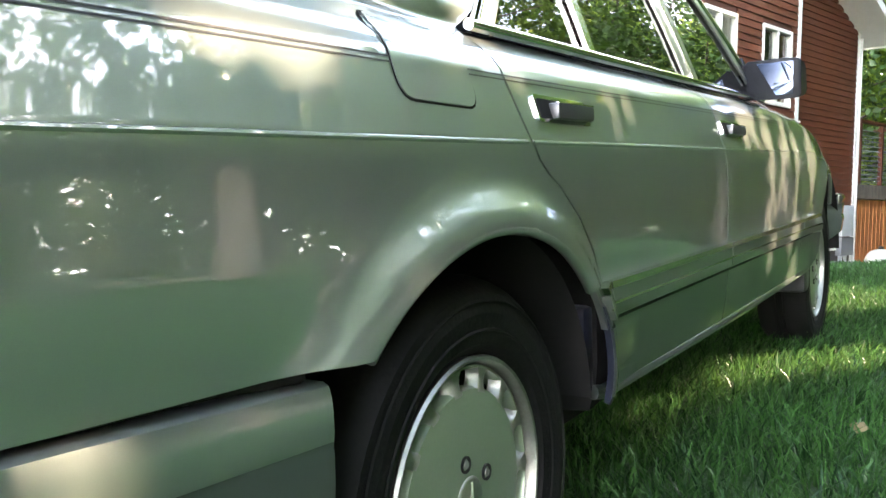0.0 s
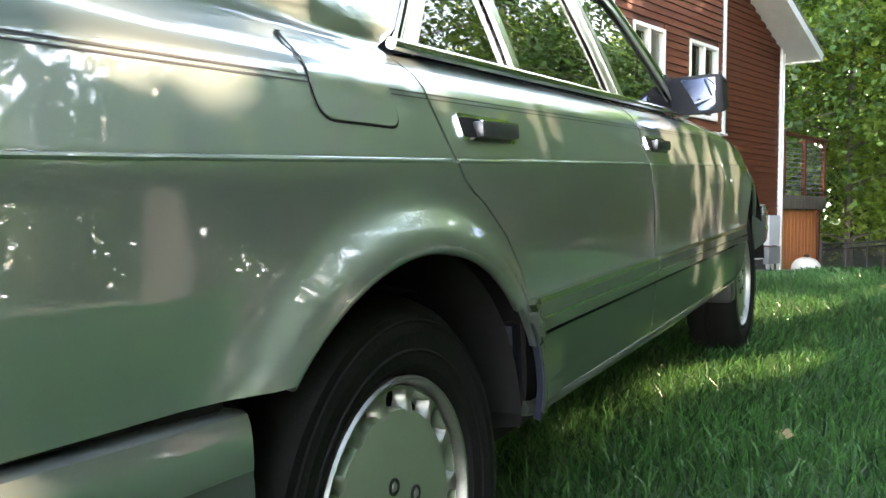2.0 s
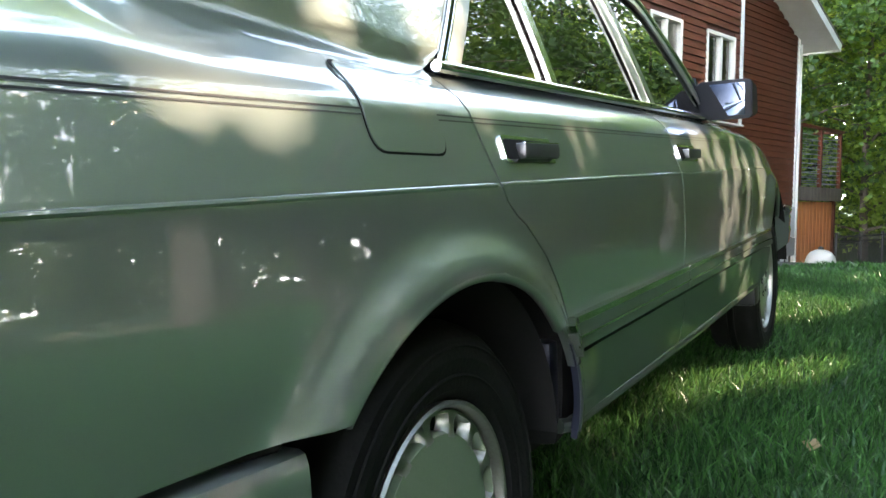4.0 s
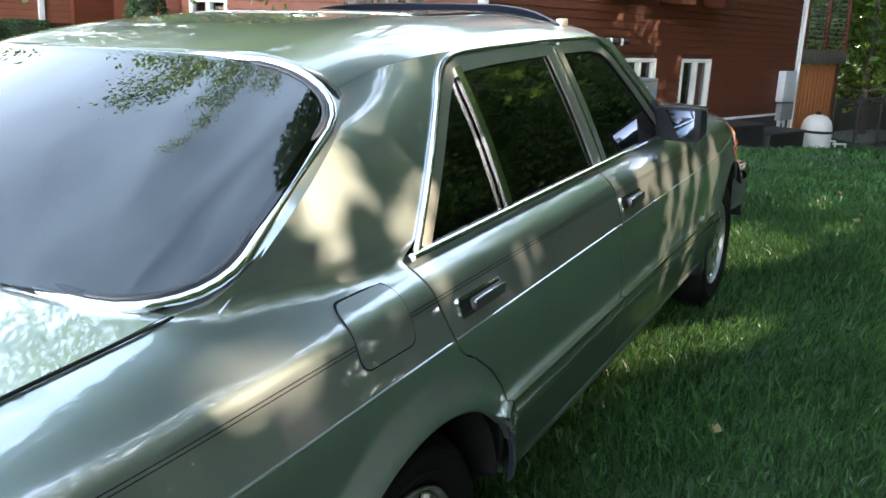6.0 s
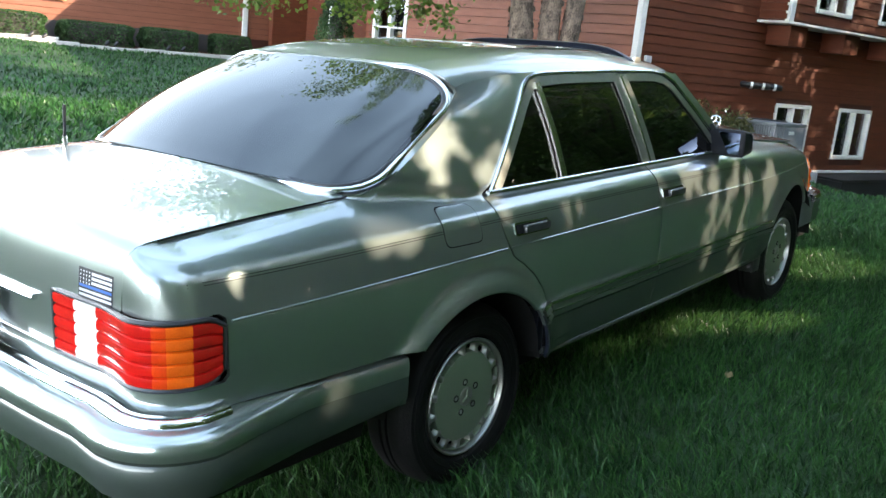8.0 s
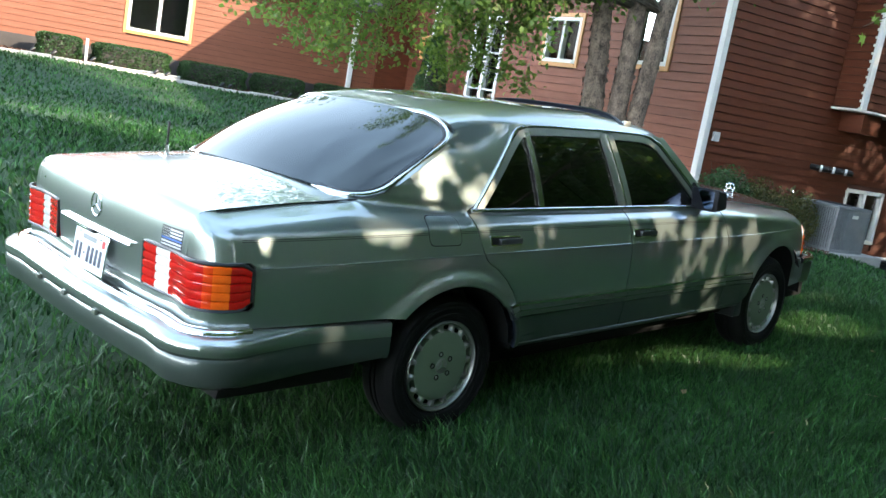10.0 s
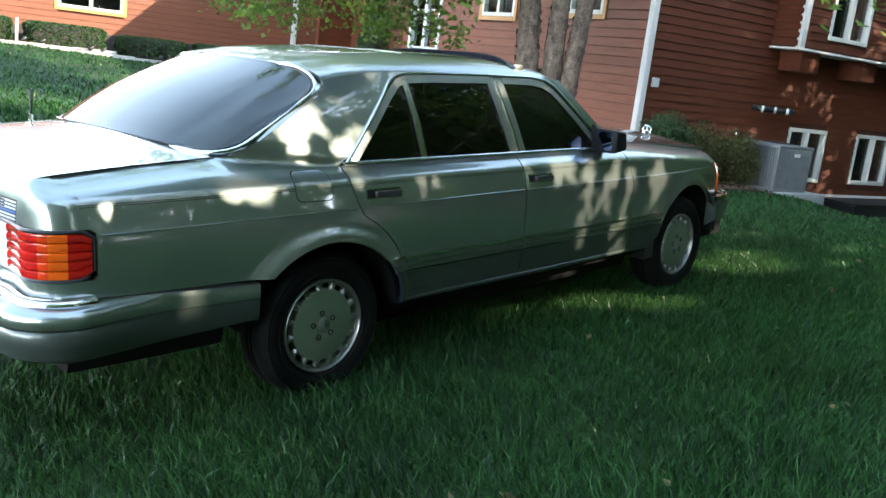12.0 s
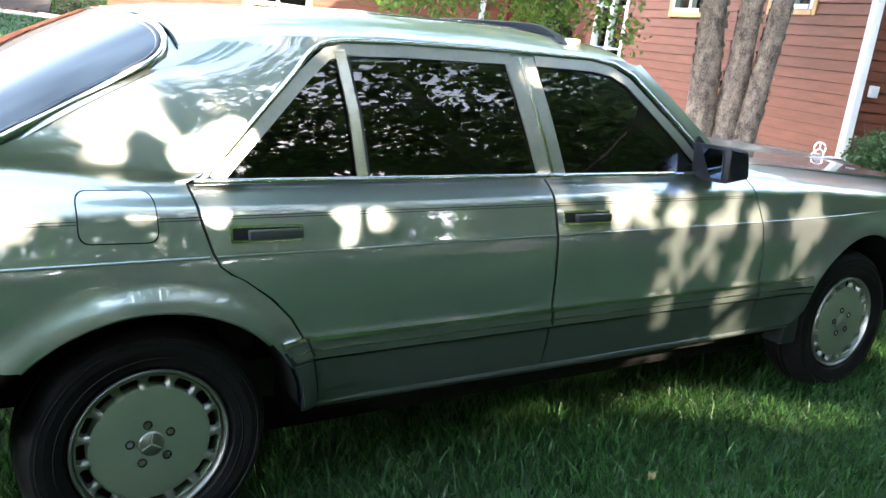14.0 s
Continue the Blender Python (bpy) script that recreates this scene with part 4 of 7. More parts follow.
REAR_SCREEN = quad_surface((-0.425, 1.012), (-0.555, 1.046), (0.148, 1.308), (0.040, 1.375), 0.712, 0.612, 0.022)
WIND = quad_surface((2.14, 0.975), (2.42, 1.005), (1.775, 1.335), (1.66, 1.412), 0.735, 0.60, 0.02)


def screens():
    def strip(nm, f, m, u0, w, off, wide, label=""):
        """A band round a screen's edge, from just inside it to w beyond."""
        o = rounded([(-1, 0), (1, 0), (1, 1), (-1, 1)], [0.19, 0.19, 0.26, 0.26], 8)
        bm = bmesh.new()
        sec = []
        n = len(o)
        for i, (u, v) in enumerate(o):
            p = Vector(f(u, v))
            c = Vector(f(0, 0.5))
            t = (Vector(f(*o[(i + 1) % n])) - Vector(f(*o[i - 1]))).normalized()
            e = 1e-3
            nn_ = (Vector(f(u + e, v)) - Vector(f(u - e, v))).cross(Vector(f(u, v + e)) - Vector(f(u, v - e))).normalized()
            if nn_.z < 0:
                nn_ = -nn_
            a = nn_.cross(t).normalized()
            if a.dot(p - c) < 0:
                a = -a
            ring = []
            for k in range(7):
                th = math.pi * k / 6
                ring.append(bm.verts.new(p + a * (u0 + w / 2 - math.cos(th) * w / 2) + nn_ * (math.sin(th) * off - 0.002)))
            sec.append(ring)
        for i in range(n):
            r0, r1 = sec[i], sec[(i + 1) % n]
            for k in range(6):
                bm.faces.new((r0[k], r0[k + 1], r1[k + 1], r1[k]))
        bmesh.ops.recalc_face_normals(bm, faces=bm.faces)
        return part(nm, bm, m, car, label, angle=50)
    for f, nm, sgn, lab in ((REAR_SCREEN, "rear_screen", -1, "dark tinted rear screen"), (WIND, "windscreen", 1, "tinted windscreen")):
        out = rounded([(-1, 0), (1, 0), (1, 1), (-1, 1)], [0.19, 0.19, 0.26, 0.26], 8)
        skin(nm, out, f, TINT, car, lab, us=0.1, vs=0.08, toward=(sgn, 0, 1), thick=0.005)
        skin("screen_frame", [(-1.04, -0.03), (1.04, -0.03), (1.03, 1.03), (-1.03, 1.03)], f, PAINT, car, us=0.1, vs=0.08, toward=(sgn, 0, 1), off=-0.012, thick=0.004) if sgn < 0 else None
        strip("screen_seal", f, BLACKP, -0.010, 0.014, 0.008, 1)
        strip("screen_trim", f, CHROME, 0.003, 0.020, 0.012, 1, "bright screen surround")


screens()


# ---- bonnet, boot lid ----
def lid_z(x, y):
    return top_z(x) + 0.032 * (1 - (y / 0.70) ** 2) + (0.03 * max(0, 1 - abs(y) / 0.26) ** 0.7 * min(max((x - 2.4) / 0.6, 0), 1) if x > 2.4 else 0)


def bonnet():
    f = lambda x, y: (x, y, lid_z(x, y))
    out = [(2.46 - 0.20 * (y / 0.68) ** 2, y) for y in np.linspace(-0.68, 0.68, 13)]
    out += [(x, 0.68 - 0.075 * ((x - 2.7) / 1.1) ** 2 if x > 2.7 else 0.68) for x in np.linspace(2.5, 3.62, 8)]
    out += [(3.93 - 0.28 * (y / 0.63) ** 2, y) for y in np.linspace(0.61, -0.61, 13)]
    out += [(x, -(0.68 - 0.075 * ((x - 2.7) / 1.1) ** 2 if x > 2.7 else 0.68)) for x in np.linspace(3.62, 2.5, 8)]
    hood = skin("bonnet", out, f, PAINT, car, us=0.08, vs=0.04, toward=(0, 0, 1))
    part("scuttle", boxed(2.10, 2.48, -0.70, 0.70, 0.93, 0.972, 0.01), BLACKP, car, "black scuttle grille under the windscreen")
    # radiator shell, ornament
    part("grille", boxed(3.80, 3.94, -0.26, 0.26, 0.48, 0.895, 0.02), CHROME, car, "bright upright radiator grille")
    for k in range(7):
        part("grille_slat", boxed(3.935, 3.946, -0.235, 0.235, 0.52 + k * 0.05, 0.545 + k * 0.05), DARKGAP, bpy.data.objects["grille"])
    orn = bmesh.new()
    ring = [(3.90, 0.036 * math.cos(a), 0.948 + 0.036 * math.sin(a)) for a in np.linspace(0, 2 * math.pi, 21)]
    tube(orn, ring, 0.0035, 6, caps=False)
    tube(orn, [(3.90, 0, 0.88), (3.90, 0, 0.914)], 0.006, 8)
    for a in (90, 210, 330):
        tube(orn, [(3.90, 0, 0.948), (3.90, 0.034 * math.cos(radians(a)), 0.948 + 0.034 * math.sin(radians(a)))], 0.0028, 5)
    part("bonnet_ornament", orn, CHROME, car, "small chrome ring ornament")
    # head lamps and indicators at the corners
    for s in (-1, 1):
        y0, y1 = sorted((s * 0.28, s * 0.66))
        hl = part("head_lamp", boxed(3.62, 3.80, y0, y1, 0.60, 0.82, 0.03), CLEAR, car, "clear glass head lamp")
        part("lamp_back", boxed(3.60, 3.64, y0, y1, 0.60, 0.82), CHROME, hl)
        fs = side(s)
        ind = skin("indicator", [(3.60, 0.595), (3.697, 0.595), (3.697, 0.80), (3.60, 0.80)], fs, AMBER, car, "ribbed amber corner indicator", us=0.01, vs=0.02, toward=(0, s, 0), off=0.006)
        for k in range(4):
            skin("lens_rib", [(3.60, 0.62 + k * 0.045), (3.696, 0.62 + k * 0.045), (3.696, 0.642 + k * 0.045), (3.60, 0.642 + k * 0.045)], fs, AMBER, ind, us=0.01, vs=0.02, toward=(0, s, 0), off=0.012)


bonnet()

BOOT = [(-0.46, 1.010), (-0.8, 0.996), (-1.0, 0.984), (-1.12, 0.975), (-1.170, 0.968), (-1.196, 0.952), (-1.210, 0.92), (-1.218, 0.87), (-1.222, 0.80), (-1.220, 0.72), (-1.212, 0.64), (-1.205, 0.59)]
boot_len = [0.0]
for a_, b_ in zip(BOOT, BOOT[1:]):
    boot_len.append(boot_len[-1] + math.dist(a_, b_))
boot_x, boot_z = table(boot_len, [p[0] for p in BOOT]), table(boot_len, [p[1] for p in BOOT])


def boot_f(v, y):
    z = boot_z(v)
    t = min(max((z - 0.94) / 0.04, 0), 1)
    x = boot_x(v)
    start = min(max((v) / 0.2, 0), 1)
    return (x + 0.028 * (y / 0.7) ** 2 * (1 - 0.0 * t) * min(1, v / 0.5) - 0.10 * (1 - (y / 0.7) ** 2) * (1 - start), y, z + 0.034 * t * (1 - (y / 0.70) ** 2))


def boot():
    L = boot_len
    vl = next(l for l, p in zip(L, BOOT) if p[1] <= 0.80)
    ve = L[-2]
    out = [(0.0, y) for y in np.linspace(-0.690, 0.690, 13)]
    out += [(v, 0.697) for v in np.linspace(0.12, vl - 0.02, 12)]
    out += [(vl - 0.005, 0.69), (vl - 0.005, 0.415), (vl + 0.01, 0.402), (ve - 0.01, 0.402), (ve, 0.39)]
    out += [(v, -y) for v, y in out[::-1][:5]]
    out += [(v, -0.697) for v in np.linspace(vl - 0.02, 0.12, 12)]
    lid = skin("boot_lid", out, boot_f, PAINT, car, us=0.03, vs=0.1, toward=(-0.6, 0, 0.8))
    for s_ in (-1, 1):
        bm = bmesh.new()
        tube(bm, [Vector(boot_f(v, s_ * 0.7005)) + Vector((0, 0, -0.0015)) for v in np.linspace(0.0, L[3], 18)], 0.0027, 6)
        part("boot_seam", bm, DARKGAP, lid)
    # chrome grip strip over the plate
    bm = bmesh.new()
    prof = [(-1.222, 0.780), (-1.236, 0.778), (-1.240, 0.770), (-1.234, 0.763), (-1.222, 0.763)]
    ys = np.linspace(-0.33, 0.33, 15)
    rings = [[bm.verts.new((x + 0.028 * (y / 0.7) ** 2, y, z)) for x, z in prof] for y in ys]
    for a, b in zip(rings, rings[1:]):
        for k in range(len(prof) - 1):
            bm.faces.new((a[k], a[k + 1], b[k + 1], b[k]))
    bm.faces.new(rings[0])
    bm.faces.new(rings[-1][::-1])
    part("boot_grip", bm, CHROME, lid, "chrome boot handle strip")
    part("lock_button", boxed(-1.248, -1.230, -0.03, 0.03, 0.755, 0.770, 0.004), BLACKP, lid)
    # round badge, script badge as plain bars
    bm = bmesh.new()
    ring = [(-1.222, 0.047 * math.cos(a), 0.868 + 0.047 * math.sin(a)) for a in np.linspace(0, 2 * math.pi, 25)]
    tube(bm, ring, 0.0045, 6, caps=False)
    for a in (90, 210, 330):
        tube(bm, [(-1.222, 0, 0.868), (-1.222, 0.045 * math.cos(radians(a)), 0.868 + 0.045 * math.sin(radians(a)))], [0.006, 0.0025], 6)
    part("round_badge", bm, CHROME, lid, "chrome ring badge")
    for k in range(6):
        y = 0.62 - k * 0.028 - (0.012 if k > 2 else 0)
        b_ = boxed(-1.217 + 0.022, -1.203 + 0.01, y - 0.011, y + 0.011, 0.858, 0.884, 0.003)
        part("script_badge_bar", b_, CHROME, lid)
    # flag sticker: stripes and a starred corner as plain bars
    st = empty("flag_sticker", "small black, white and blue striped flag sticker", "sticker", CAR)
    st.matrix_world = CAR

    def rear_f(y, z):
        lo_, hi_ = 0.0, L[-1]
        for _ in range(24):
            mid = (lo_ + hi_) / 2
            if boot_z(mid) > z:
                lo_ = mid
            else:
                hi_ = mid
        return boot_f(lo_, y)
    # rounded corners between the quarters and the boot lid
    rear_x = table([0.81, 0.87, 0.92, 0.952, 0.966, 0.974, 0.979], [-1.193, -1.191, -1.183, -1.169, -1.146, -1.110, -1.062])
    for s in (-1, 1):
        bm = bmesh.new()
        rows_ = []
        for z in (0.812, 0.83, 0.85, 0.87, 0.89, 0.905, 0.92, 0.935, 0.947, 0.957, 0.965, 0.971, 0.975, 0.978):
            ys, xr = side_y(-1.058, z), rear_x(z)
            yl = min(0.699, ys - 0.006)
            row = [bm.verts.new((-1.050, s * (side_y(-1.050, z) - 0.0005), z))]
            for a in np.linspace(90, 180, 12):
                ca, sa = abs(math.cos(radians(a))) ** 0.85, math.sin(radians(a)) ** 0.85 if a < 179.9 else 0.0
                row.append(bm.verts.new((-1.060 + (xr + 1.060) * ca, s * (yl + (ys - yl) * sa), z)))
            rows_.append(row)
        for r0, r1 in zip(rows_, rows_[1:]):
            for k in range(len(r0) - 1):
                bm.faces.new((r0[k], r0[k + 1], r1[k + 1], r1[k]))
        bmesh.ops.recalc_face_normals(bm, faces=bm.faces)
        part("rear_corner", bm, PAINT, car, angle=60)
    y0, y1, z0, z1 = -0.665, -0.525, 0.815, 0.893
    black = surf("sticker_black", (0.015, 0.016, 0.02), None, 20, rough=0.4)
    white = surf("sticker_white", (0.6, 0.61, 0.62), None, 20, rough=0.4)
    blue = surf("sticker_blue", (0.03, 0.12, 0.42), None, 20, rough=0.4)
    skin("sticker_base", [(y0, z0), (y1, z0), (y1, z1), (y0, z1)], rear_f, black, st, us=0.05, vs=0.02, toward=(-1, 0, 0), off=0.0012, thick=0)
    for k in range(6):
        zz = lerp(z0 + 0.005, z1 - 0.004, (k + 0.5) / 6)
        right = y1 - 0.055 if k > 2 else y1 - 0.004
        skin("sticker_stripe", [(y0 + 0.004, zz - 0.0034), (right, zz - 0.0034), (right, zz + 0.0034), (y0 + 0.004, zz + 0.0034)], rear_f, blue if k == 2 else white, st, us=0.05, vs=0.02, toward=(-1, 0, 0), off=0.002, thick=0)
    for i in range(4):
        for j in range(4):
            cy, cz = y1 - 0.010 - i * 0.012, z1 - 0.008 - j * 0.0095
            skin("sticker_star", [(cy - 0.003, cz), (cy, cz - 0.003), (cy + 0.003, cz), (cy, cz + 0.003)], rear_f, white, st, us=0.05, vs=0.02, toward=(-1, 0, 0), off=0.002, thick=0)
    # number plate with plain bars
    pl = empty("number_plate", "white number plate with dark marks under the boot grip", "number plate", CAR)
    white2 = surf("plate_white", (0.62, 0.66, 0.66), (0.7, 0.73, 0.72), 8, rough=0.35)
    dark2 = surf("plate_marks", (0.03, 0.04, 0.07), None, 8, rough=0.4)
    red2 = surf("plate_red", (0.5, 0.03, 0.03), None, 8, rough=0.4)
    tilt = Matrix.Translation((-1.243, 0, 0.675)) @ Matrix.Rotation(radians(8), 4, "Y")

    def pb(nm, y0, y1, z0, z1, d, m, lab=""):
        b = boxed(-d, 0.0, y0, y1, z0, z1, 0.001)
        bmesh.ops.transform(b, matrix=tilt, verts=b.verts)
        part(nm, b, m, pl, lab)
    pb("plate_frame", -0.160, 0.160, -0.083, 0.083, 0.003, CHROME)
    pb("plate_face", -0.152, 0.152, -0.076, 0.076, 0.005, white2)
    for k in range(7):
        y = 0.115 - k * 0.038
        if k == 2:
            pb("plate_bar", y - 0.008, y + 0.008, -0.018, -0.010, 0.0062, dark2)
            continue
        pb("plate_bar", y - 0.012, y + 0.012, -0.045, 0.022, 0.0062, dark2)
    pb("plate_bar", -0.06, 0.07, 0.042, 0.062, 0.0062, ACMETAL)
    pb("plate_tab", -0.140, -0.112, 0.035, 0.065, 0.0062, red2)
    for y in (0.10, -0.10):
        bm = bmesh.new()
        bmesh.ops.create_uvsphere(bm, u_segments=8, v_segments=5, radius=0.006)
        bmesh.ops.transform(bm, matrix=tilt @ Matrix.Translation((-0.006, y, 0.066)), verts=bm.verts)
        part("plate_screw", bm, CHROME, pl)


boot()


# ---- tail end: plan curve round the rear corner ----
def plan(s, off=0.0, z=0.7, lead=-0.37):
    """Points round the rear: from the side at x = lead, round the corner, to the middle."""
    pts = []
    for x in np.linspace(lead, -1.08, 8):
        pts.append(Vector((x, 0.879 - (0.022 * ((-0.5 - x) / 0.6) ** 2 if x < -0.5 else 0))))
    c = Vector((-1.08, 0.8586 - 0.125))
    for a in np.linspace(90, 172, 9)[1:]:
        pts.append(c + Vector((0.125 * math.cos(radians(a)), 0.125 * math.sin(radians(a)))))
    for y in np.linspace(0.62, 0.0, 8):
        pts.append(Vector((-1.215 + 0.028 * (y / 0.7) ** 2, y)))
    out = []
    for i, p in enumerate(pts):
        d = (pts[min(i + 1, len(pts) - 1)] - pts[max(i - 1, 0)]).normalized()
        n = Vector((d.y, -d.x))
        if n.dot(p - Vector((-0.6, 0.0))) < 0:
            n = -n
        k = 1.0 if p.x < -1.1 else lerp(1.0, 0.16, min((p.x + 1.1) / 0.35, 1)) if off > 0.01 else 1.0
        out.append((p + n * off * k))
    return [Vector((p.x, s * p.y)) for p in out]


def sweep_rear(name, profile, material, label="", lead=-0.37, z=0.7, parent=None, angle=40):
    """Sweeps a profile of (outward, z) round the rear from side to side."""
    bm = bmesh.new()
    cols = []
    for o, zz in profile:
        a = plan(-1, o, z, lead)
        b = plan(1, o, z, lead)[::-1][1:]
        cols.append([bm.verts.new((p.x, p.y, zz - 0.036 * min(max((p.x + 1.02) / 0.65, 0), 1) * min(max((zz - 0.42) / 0.1, -0.4), 1))) for p in a + b])
    for c0, c1 in zip(cols, cols[1:]):
        for k in range(len(c0) - 1):
            bm.faces.new((c0[k], c0[k + 1], c1[k + 1], c1[k]))
    for k in (0, -1):
        bm.faces.new([c[k] for c in cols])
    bmesh.ops.recalc_face_normals(bm, faces=bm.faces)
    return part(name, bm, material, parent or car, label, angle=angle)


bumper = sweep_rear("rear_bumper", [(-0.05, 0.574), (0.03, 0.574), (0.078, 0.570), (0.100, 0.559), (0.110, 0.544), (0.112, 0.522), (0.104, 0.508)], PAINT, "silver-green painted upper rear bumper", z=0.56)
sweep_rear("bumper_lower", [(0.104, 0.508), (0.099, 0.498), (0.106, 0.488), (0.103, 0.440), (0.090, 0.398), (0.05, 0.374), (-0.05, 0.370)], CLAD, "darker lower bumper skin", z=0.56, parent=bumper)
for s in (-1, 1):
    # the bumper closes on the body at its front end
    part("bumper_end", boxed(-0.40, -0.372, min(s * 0.80, s * 0.893), max(s * 0.80, s * 0.890), 0.385, 0.515, 0.006), CLAD, bumper)


def chrome_top():
    bm = bmesh.new()
    prof = [(0.008, 0.570), (0.012, 0.582), (0.026, 0.587), (0.044, 0.585), (0.055, 0.578), (0.057, 0.566)]
    cols = []
    for o, zz in prof:
        a = plan(-1, o, 0.56, -1.03)
        b = plan(1, o, 0.56, -1.03)[::-1][1:]
        cols.append([bm.verts.new((p.x, p.y, zz + 0.004)) for p in a + b])
    for c0, c1 in zip(cols, cols[1:]):
        for k in range(len(c0) - 1):
            bm.faces.new((c0[k], c0[k + 1], c1[k + 1], c1[k]))
    bmesh.ops.recalc_face_normals(bm, faces=bm.faces)
    part("bumper_chrome", bm, CHROME, bumper, "bright chrome bumper cap", angle=50)


chrome_top()
sweep_rear("rear_valance", [(-0.03, 0.645), (-0.002, 0.640), (0.0, 0.60), (-0.002, 0.578)], PAINT, z=0.62, lead=-1.05)
sweep_rear("rear_apron", [(-0.05, 0.40), (0.0, 0.378), (-0.05, 0.345), (-0.10, 0.33)], DARKGAP, "dark lower bumper edge", z=0.56, lead=-0.95)
for y in (0.33, 0.05, -0.25):
    part("bumper_pad", boxed(-1.326, -1.312, y - 0.016, y + 0.016, 0.488, 0.508, 0.003), RIMM, bumper)


def tail_lamps(s):
    pts = plan(s, 0.004, 0.72, -1.012)
    cum = [0.0]
    for a, b in zip(pts, pts[1:]):
        cum.append(cum[-1] + (b - a).length)
    fx, fy = table(cum, [p.x for p in pts]), table(cum, [p.y for p in pts]) if s < 0 else table(cum, [p.y for p in pts])
    end = max(c for c, p in zip(cum, pts) if abs(p.y) > 0.1)

    def at_y(y):
        lo_, hi_ = 0.0, cum[-1]
        for _ in range(30):
            m_ = (lo_ + hi_) / 2
            if abs(fy(m_)) > y and fx(m_) > -1.5 and m_ > 0.10 or m_ <= 0.10:
                lo_ = m_
            else:
                hi_ = m_
        return lo_
    z0, z1 = 0.650, 0.808

    def ease(u, z):
        """The lamp's outer end is rounded off."""
        f = 1 - min(max((u - 0.014) / 0.055, 0), 1)
        return lerp(z, 0.733, 0.34 * f * f)

    def lens(nm, a, b, m, label, parent, ribs=5, grow=0.0):
        """A stretch of ribbed lens between two lengths along the plan curve."""
        bm = bmesh.new()
        prof = [(-0.012, z0)]
        for k in range(ribs):
            zz = lerp(z0, z1, k / ribs)
            h = (z1 - z0) / ribs
            prof += [(0.008 + grow, zz + h * 0.06), (0.010 + grow, zz + h * 0.5), (0.008 + grow, zz + h * 0.84), (0.002, zz + h * 0.94)]
        prof += [(-0.012, z1)]
        n = max(2, int((b - a) / 0.02))
        rings = []
        for i in range(n + 1):
            u = lerp(a, b, i / n)
            p = Vector((fx(u), fy(u)))
            d = (Vector((fx(u + 0.004), fy(u + 0.004))) - Vector((fx(u - 0.004), fy(u - 0.004)))).normalized()
            nn_ = Vector((d.y, -d.x))
            if nn_.dot(p - Vector((-0.6, 0))) < 0:
                nn_ = -nn_
            rings.append([bm.verts.new((p.x + nn_.x * o, p.y + nn_.y * o, ease(u, z))) for o, z in prof])
        for r0, r1 in zip(rings, rings[1:]):
            for k in range(len(prof) - 1):
                bm.faces.new((r0[k], r0[k + 1], r1[k + 1], r1[k]))
        bm.faces.new(rings[0])
        bm.faces.new(rings[-1])
        bmesh.ops.recalc_face_normals(bm, faces=bm.faces)
        return part(nm, bm, m, parent, label, angle=30)
    e1, e2, e3, e4 = 0.190, at_y(0.600), at_y(0.508), at_y(0.412)
    lamp = lens("tail_lamp", 0.022, 0.100, RED, "ribbed red, amber and white tail lamp", car)
    lens("amber_lens", 0.100, 0.158, AMBER, "amber lens", lamp)
    lens("amber_lens", 0.158, e1, ORANGE, "orange-red part of the amber lens", lamp)
    lens("red_lens", e1, e2, RED, "red lens", lamp)
    lens("white_lens", e2, e3, WHITEL, "white reversing lens", lamp)
    lens("red_lens", e3, e4, RED, "red lens", lamp)
    bm = bmesh.new()
    rim = []
    for u in np.linspace(0.012, e4, 26):
        rim.append((fx(u) - 0.004 * min(u / 0.2, 1), fy(u) + s * 0.004 * (1 - min(u / 0.25, 1)), ease(u, z1 + 0.004)))
    for u in np.linspace(e4, 0.012, 26):
        rim.append((fx(u) - 0.004 * min(u / 0.2, 1), fy(u) + s * 0.004 * (1 - min(u / 0.25, 1)), ease(u, z0 - 0.004)))
    rim.append(rim[0])
    tube(bm, rim, 0.007, 6, caps=False)
    part("lamp_seal", bm, BLACKP, lamp)


both(tail_lamps)


